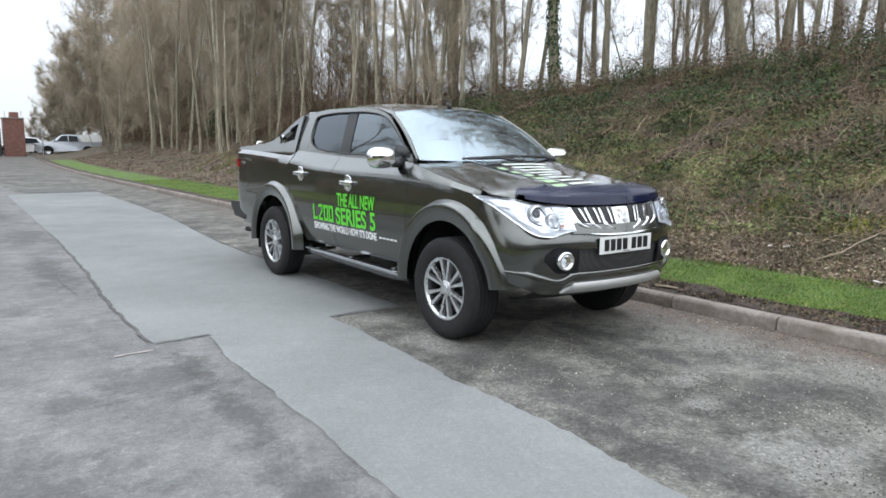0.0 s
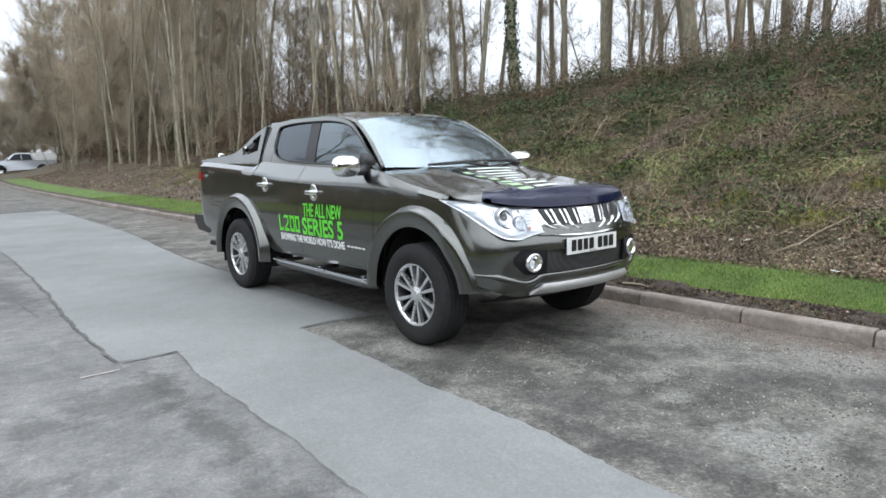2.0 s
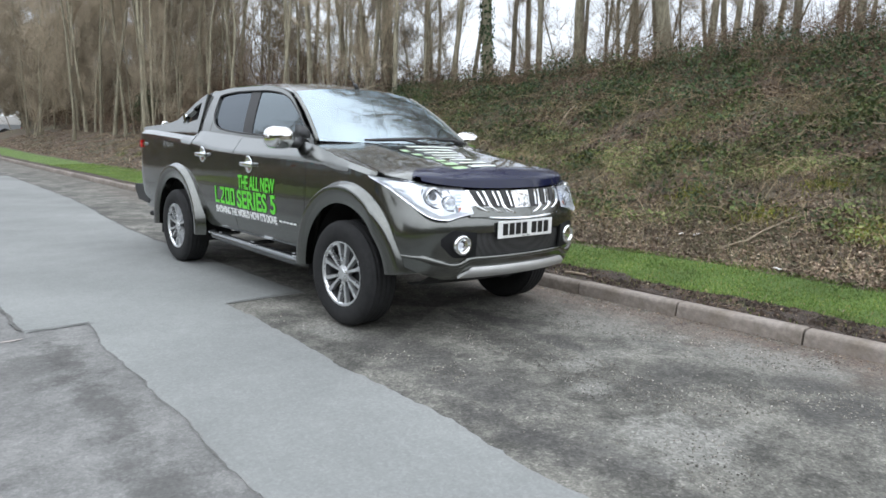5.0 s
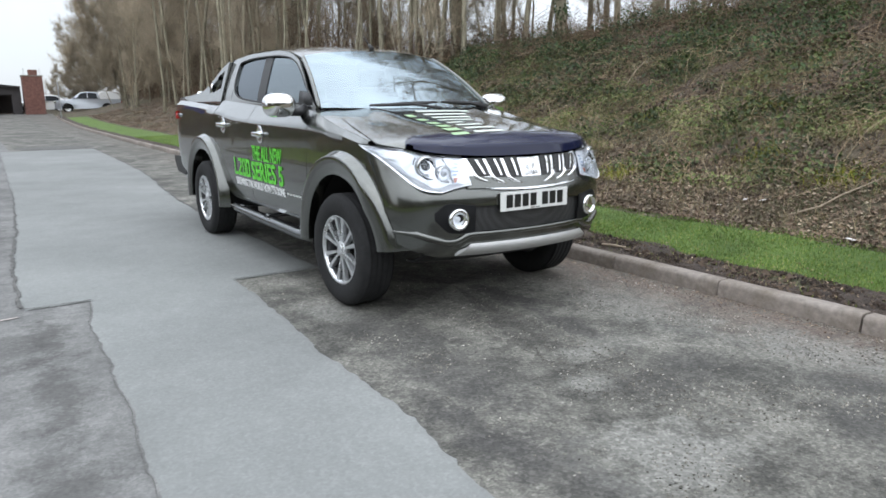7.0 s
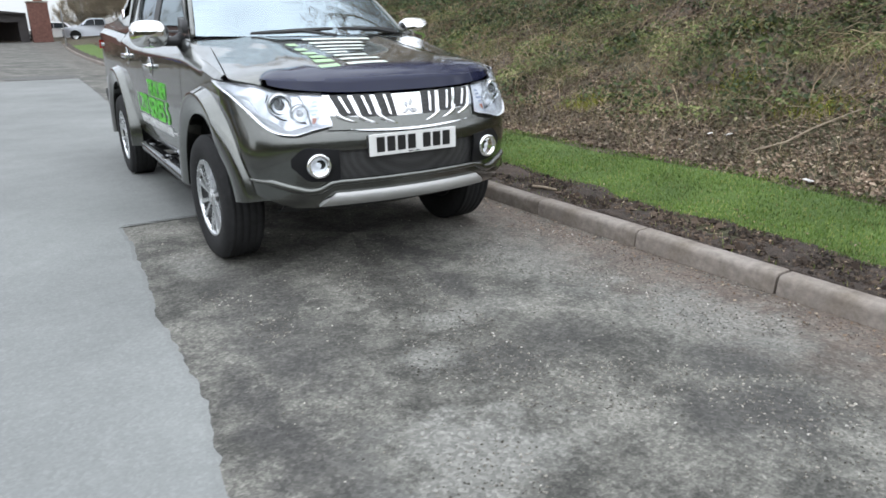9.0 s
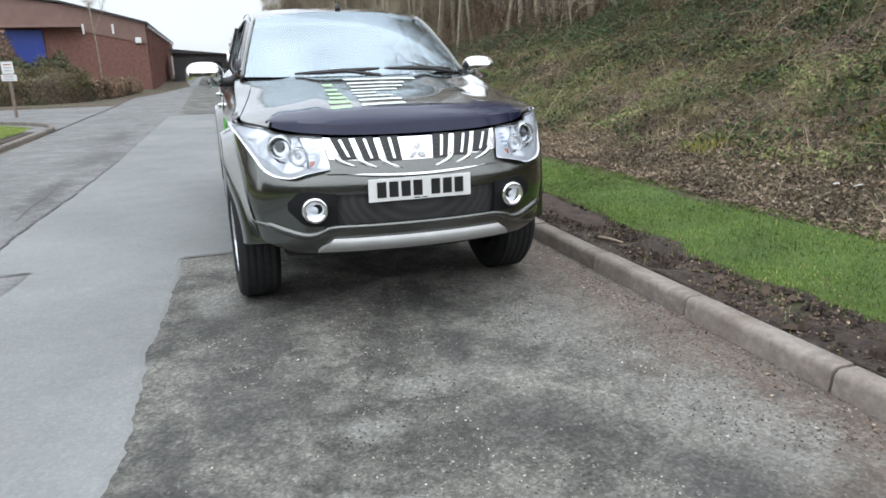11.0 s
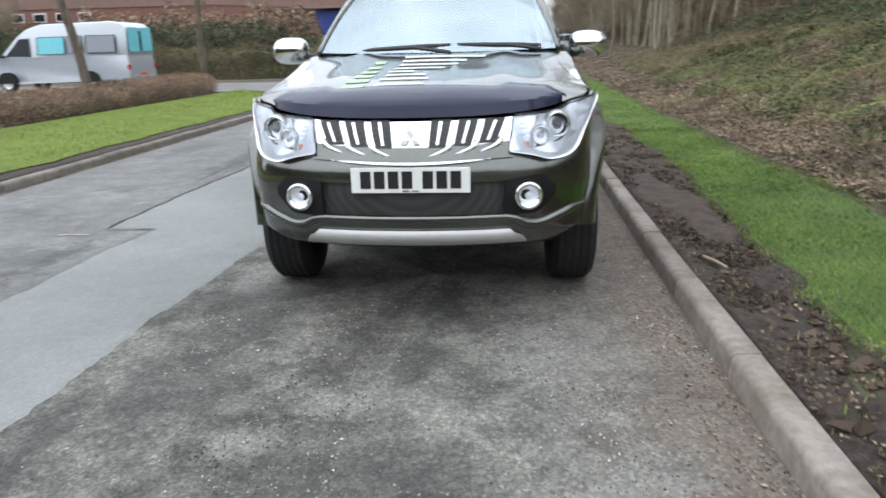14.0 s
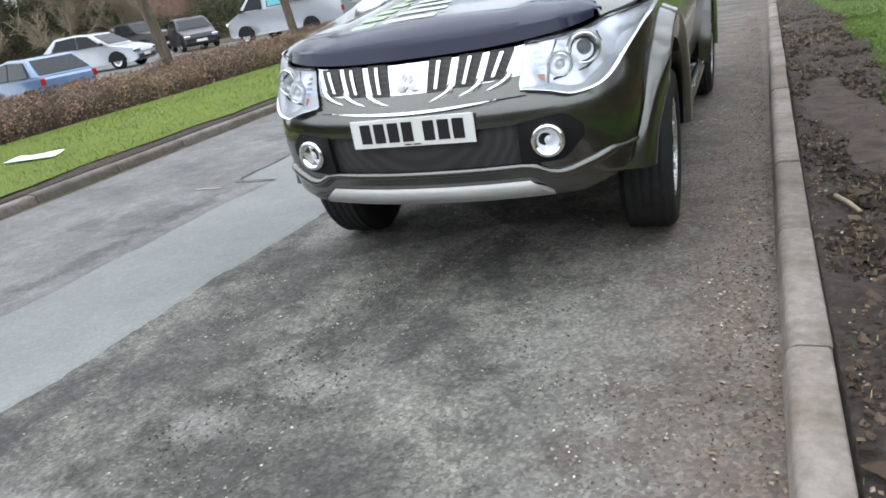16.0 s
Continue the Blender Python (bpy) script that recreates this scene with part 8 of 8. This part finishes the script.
M_PALE_WOOD = plain("pale_dead_wood", (0.27, 0.215, 0.155), 0.85, vary=0.25)
stick([(6.49, 4.6, 0.04), (7.1, 4.85, 0.07), (7.7, 5.05, 0.14), (8.3, 5.35, 0.16)], 0.014, "long pale dead branch leaning on the bank", M_PALE_WOOD)
stick([(3.45, -0.42, 0.02), (3.75, -0.62, 0.05), (4.0, -0.68, 0.06), (4.4, -0.85, 0.05)], 0.011, "pale bent branch lying in the leaves", M_PALE_WOOD)
stick([(6.2, -2.2, 0.2), (6.6, -1.2, 0.35), (7.0, -0.4, 0.3)], 0.011, "thin grey branch across the brambles", M_PALE_WOOD)
stick([(1.51, -0.02, 0.025), (1.545, -0.11, 0.03), (1.58, -0.21, 0.025)], 0.013, "short pale stick on the bare soil", M_PALE_WOOD)


def trodden(x, y):
    """How far a place lies inside the trodden hollow behind the kerb: above 0 is inside."""
    a = (y - 1.5) / 1.25
    w = 0.19 + 0.05 * math.sin(y * 5.0) + 0.05 * noise.noise((x * 6, y * 6, 2))
    return 1 - a * a - ((x - 1.70 - 0.05 * math.sin(y * 2.2)) / w) ** 2


bm = bmesh.new()
grid(bm, lambda y, u: (1.40 + 0.62 * u, y, float(land(1.40 + 0.62 * u, y)) + 0.03 - 0.06 * max(0.0, 0.35 - trodden(1.40 + 0.62 * u, y)) + 0.012 * noise.noise((u * 6, y * 8, 1)) + 0.005 * noise.noise((u * 19, y * 27, 1))), steps(0.1, 2.95, 110), steps(0, 1, 30))
bmesh.ops.delete(bm, geom=[g for g in bm.faces if trodden(*g.calc_center_median()[:2]) < -0.35], context="FACES")
bmesh.ops.recalc_face_normals(bm, faces=bm.faces)
if sum(g.normal.z for g in bm.faces) < 0:
    bmesh.ops.reverse_faces(bm, faces=bm.faces)
obj("trodden_mud", bm, M_PUDDLE, kind="structure", label="smooth trodden grey mud behind the kerb", category="mud", smooth=True)


def lumps(name, x, y, z, size, mat, **tags):
    """Loose small lumps: eight-sided, each pushed out of shape."""
    n = len(x)
    axes = np.array([(1, 0, 0), (-1, 0, 0), (0, 1, 0), (0, -1, 0), (0, 0, 0.7), (0, 0, -0.5)], float)
    k = size * rn.uniform(0.4, 1.5, n)
    a = rn.uniform(0, math.tau, n)
    shape = axes[None] * rn.uniform(0.6, 1.3, (n, 6, 1)) * k[:, None, None] + rn.normal(0, 0.18, (n, 6, 3)) * k[:, None, None]
    c, s = np.cos(a)[:, None], np.sin(a)[:, None]
    v = np.stack([shape[..., 0] * c - shape[..., 1] * s, shape[..., 0] * s + shape[..., 1] * c, shape[..., 2]], -1) + np.stack([x, y, z], -1)[:, None]
    i = np.arange(n)[:, None] * 6
    f = np.concatenate([i + g for g in ([0, 2, 4], [2, 1, 4], [1, 3, 4], [3, 0, 4], [2, 0, 5], [1, 2, 5], [3, 1, 5], [0, 3, 5])])
    return arrays(name, v.reshape(-1, 3), f, mat, kind="stuff", **tags)


x, y = scatter_band(9000, -4, 7, lambda v: float(kerb_x(v)) + 0.14, lambda v: grass_front(v) + 0.04)
keep = np.array([noise.noise((a * 2.6, b * 2.6, 4.0)) for a, b in zip(x, y)]) + rn.uniform(-0.3, 0.3, len(x)) > -0.12
keep &= np.array([trodden(a, b) < 0.1 for a, b in zip(x, y)])
x, y = x[keep], y[keep]
lumps("soil_clods", x, y, land(x, y) + 0.016, 0.011, M_CLOD, label="small dark clods on the bare soil", category="soil")
x, y = scatter_band(700, -4, 5, lambda v: float(kerb_x(v)) + 0.17, lambda v: grass_front(v) + 0.02)
keep = np.array([trodden(a, b) < 0.0 for a, b in zip(x, y)])
x, y = x[keep], y[keep]
lumps("large_clods", x, y, land(x, y) + 0.012, 0.026, M_CLOD, label="larger lumps of dark turned soil", category="soil")
x, y = rn.uniform(-1.25, 1.26, 12000), rn.uniform(-3.4, -0.5, 12000)
keep = np.array([noise.noise((a * 1.9, b * 1.9, 8.0)) for a, b in zip(x, y)]) > 0.08
x, y = np.concatenate([x[keep], rn.uniform(-1.2, 1.26, 2600)]), np.concatenate([y[keep], rn.uniform(-3.4, 3.0, 2600)])
lumps("road_chippings", x, y, np.full(len(x), 0.0015), 0.0046, M_CHIPS, label="loose pale stone chippings on the asphalt", category="chippings")
x, y = 1.27 - np.abs(rn.normal(0, 0.17, 4200)), rn.uniform(-3.4, 7.0, 4200)
lumps("gutter_grit", x, y, np.full(len(x), 0.002), 0.0032, M_GRIT, label="brown grit washed into the gutter", category="grit")


def scrap(x, y, w, d, label):
    bm = bmesh.new()
    pts = [(w * math.cos(a) * (0.35 + 0.6 * rng.random()), d * math.sin(a) * (0.35 + 0.6 * rng.random())) for a in steps(0, math.tau, 8)[:-1]]
    prism(bm, pts, 0, 0.006, "z")
    for v in bm.verts:
        v.co.z += 0.25 * w * math.sin(v.co.x * 20)
    ob = obj("litter_scrap", bm, M_GRAVEL, label=label, category="litter", group="litter on the verge")
    ob.matrix_basis = pose(x, y, float(land(x, y)) + 0.025, rng.uniform(-15, 15), rng.uniform(-15, 15), rng.uniform(0, 360))


for x, y, w, d in ((3.11, -1.22, 0.06, 0.04), (3.8, -0.02, 0.05, 0.04), (3.78, 0.15, 0.04, 0.04), (3.55, 0.3, 0.03, 0.03), (8.45, 5.4, 0.09, 0.05), (5.5, 8.6, 0.08, 0.05), (5.0, 12.0, 0.1, 0.06), (4.6, 16.5, 0.12, 0.07)):
    scrap(x, y, w, d, "white scrap of litter among the leaves")
bm = bmesh.new()
grid(bm, lambda u, v: (0.52 * u - 0.26, 0.34 * v - 0.17, 0.006 + 0.012 * math.sin(u * 5) * math.sin(v * 4)), steps(0, 1, 7), steps(0, 1, 6))
ob = obj("paper_sheet", bm, M_WHITE, label="white sheet of paper on the far verge", category="litter", group="litter on the verge")
solid(ob, 0.003, 0.0)
ob.matrix_basis = pose(-6.05, 1.89, 0.145, 0, 2, 25)


# ---- hedges ----
def hedge(name, path, width, height, n, size, mat, label, base=0.05, core=M_EARTH):
    """A clipped hedge along a line: a dark woody core under a skin of leaves."""
    path = np.array(path, float)
    seg = np.linalg.norm(np.diff(path, axis=0), axis=1)
    run = np.concatenate([[0], np.cumsum(seg)])
    def at(s):
        return np.stack([np.interp(s, run, path[:, 0]), np.interp(s, run, path[:, 1])], -1)
    def across(s):
        d = at(np.minimum(s + 0.3, run[-1])) - at(np.maximum(s - 0.3, 0))
        d /= np.linalg.norm(d, axis=-1, keepdims=True)
        return np.stack([d[..., 1], -d[..., 0]], -1)
    h = empty(name, label=label, category="hedge")
    ss, aa = np.linspace(0, run[-1], 80), np.linspace(0, math.pi, 11)
    g = []
    for s in ss:
        c, w = at(s), across(s)
        lump = 0.86 + 0.1 * math.sin(s * 1.9) * math.sin(s * 0.7 + 1)
        end = min(1.0, 0.35 + min(s, run[-1] - s) / (0.5 * width))
        for a in aa:
            q = c + w * math.copysign(abs(math.cos(a)) ** 0.6, math.cos(a)) * width / 2 * 0.85 * end
            g.append((q[0], q[1], base - 0.1 + (height * lump * end) * max(0.0, math.sin(a)) ** 0.55 * 0.92))
    i = (np.arange(79)[:, None] * 11 + np.arange(10)).ravel()
    tagged(arrays("core", g, np.stack([i, i + 11, i + 12, i + 1], -1), core, h, True), "shadowed woody inside")
    s, a = rn.uniform(0, run[-1], n), rn.uniform(0.02, math.pi - 0.02, n)
    c, w = at(s), across(s)
    lump = 0.86 + 0.1 * np.sin(s * 1.9) * np.sin(s * 0.7 + 1) + 0.05 * np.sin(s * 7)
    end = np.minimum(1.0, 0.35 + np.minimum(s, run[-1] - s) / (0.5 * width))
    k = rn.uniform(0.84, 1.07, n)
    cx = np.sign(np.cos(a)) * np.abs(np.cos(a)) ** 0.6 * width / 2 * end * k
    z = base + height * lump * end * np.sin(a) ** 0.55 * k
    p = np.concatenate([c + w * cx[:, None], z[:, None]], 1)
    nrm = np.concatenate([w * np.cos(a)[:, None], np.sin(a)[:, None]], 1) + rn.normal(0, 0.55, (n, 3))
    nrm /= np.linalg.norm(nrm, axis=1, keepdims=True)
    v, f = leaf_cards(p, nrm, size, rn)
    tagged(arrays("leaves", v, f, mat, h, kind="stuff"), "skin of small leaves")
    k = max(1, n // 5)
    start, to = p[:k], nrm[:k] + rn.normal(0, 0.3, (k, 3)) + (0, 0, 0.35)
    to /= np.linalg.norm(to, axis=1, keepdims=True)
    tip = start + to * (size * rn.uniform(3.0, 8.0, k))[:, None]
    start = start - to * size * 4
    s1 = np.cross(to, rn.normal(size=(k, 3)))
    s1 /= np.linalg.norm(s1, axis=1, keepdims=True) + 1e-9
    s2 = np.cross(to, s1)
    v = np.stack([start + size * 0.12 * (math.cos(b) * s1 + math.sin(b) * s2) for b in (0, 2.09, 4.19)] + [tip], 1).reshape(-1, 3)
    i = np.arange(k)[:, None] * 4
    tagged(arrays("twig_growth", v, np.concatenate([i + [0, 1, 3], i + [1, 2, 3], i + [2, 0, 3]]), M_STEMS, h, kind="stuff"), "thin pale twigs")
    return h


hedge("beech_hedge", [(-8.55, -3), (-8.6, 4), (-8.65, 10), (-8.7, 15), (-9.2, 17.2), (-10.6, 18.2)], 1.7, 0.62, 60000, 0.02, M_BEECH, "low clipped beech hedge with dead brown leaves", 0.1)
hedge("far_brown_hedge", [(-22, 29.5), (-12, 29), (-7.6, 29.4), (-6.2, 31.5)], 2.4, 1.65, 18000, 0.05, M_OLIVE_HEDGE, "brown-green hedge across the junction")
hedge("far_red_hedge", [(-6.0, 32), (-5.6, 37), (-5.5, 43)], 1.5, 0.9, 9000, 0.06, M_BEECH, "red-brown hedge in front of the works")
hedge("low_green_hedge", [(-13.0, 33.2), (-9.5, 33.6), (-6.4, 34.4)], 3.4, 2.2, 7000, 0.07, M_CONIFER, "rounded green shrubs sloping down beside the works")
hedge("green_bank_hedge", [(-30, 33), (-20, 32), (-12.5, 32.5), (-10, 33.5)], 3.0, 2.9, 16000, 0.08, M_CONIFER, "dark green evergreen hedge in front of the works")
hedge("back_hedge", [(-46, 31), (-36, 32), (-30, 33)], 2.6, 2.0, 9000, 0.09, M_CONIFER, "dark green hedge behind the car park")
hedge("brown_shrubs", [(-24, 36), (-15, 36.5), (-9.4, 37.2)], 3.0, 3.8, 11000, 0.09, M_BEECH, "tall brown shrubs before the blue door")
hedge("conifer_bank", [(-52, 20), (-43, 27), (-36, 34)], 4.0, 5.5, 14000, 0.12, M_CONIFER, "tall dark evergreens behind the car park")
# Unseen evergreens added behind the camera and beyond the far verge darken reflections.
hedge("boundary_trees", [(-27, 3), (-27, -14), (-22, -26), (-4, -31), (16, -28)], 5.0, 7.5, 9000, 0.3, M_CONIFER, "tall dark evergreens, unseen, added beyond the far verge to darken reflections", base=-0.5)
for path, h, k in ([(9.3, 37.0), (10.6, 36.0), (11.6, 34.6)], 1.9, 2600), ([(12.8, 30.5), (13.8, 28.8), (14.3, 27.0)], 1.6, 2600):
    zb = float(land(path[1][0], path[1][1]))
    hedge("evergreen_shrub", path, 1.8, h, k, 0.07, M_CONIFER, "dark evergreen shrub at the foot of the wood", base=zb - 0.1)
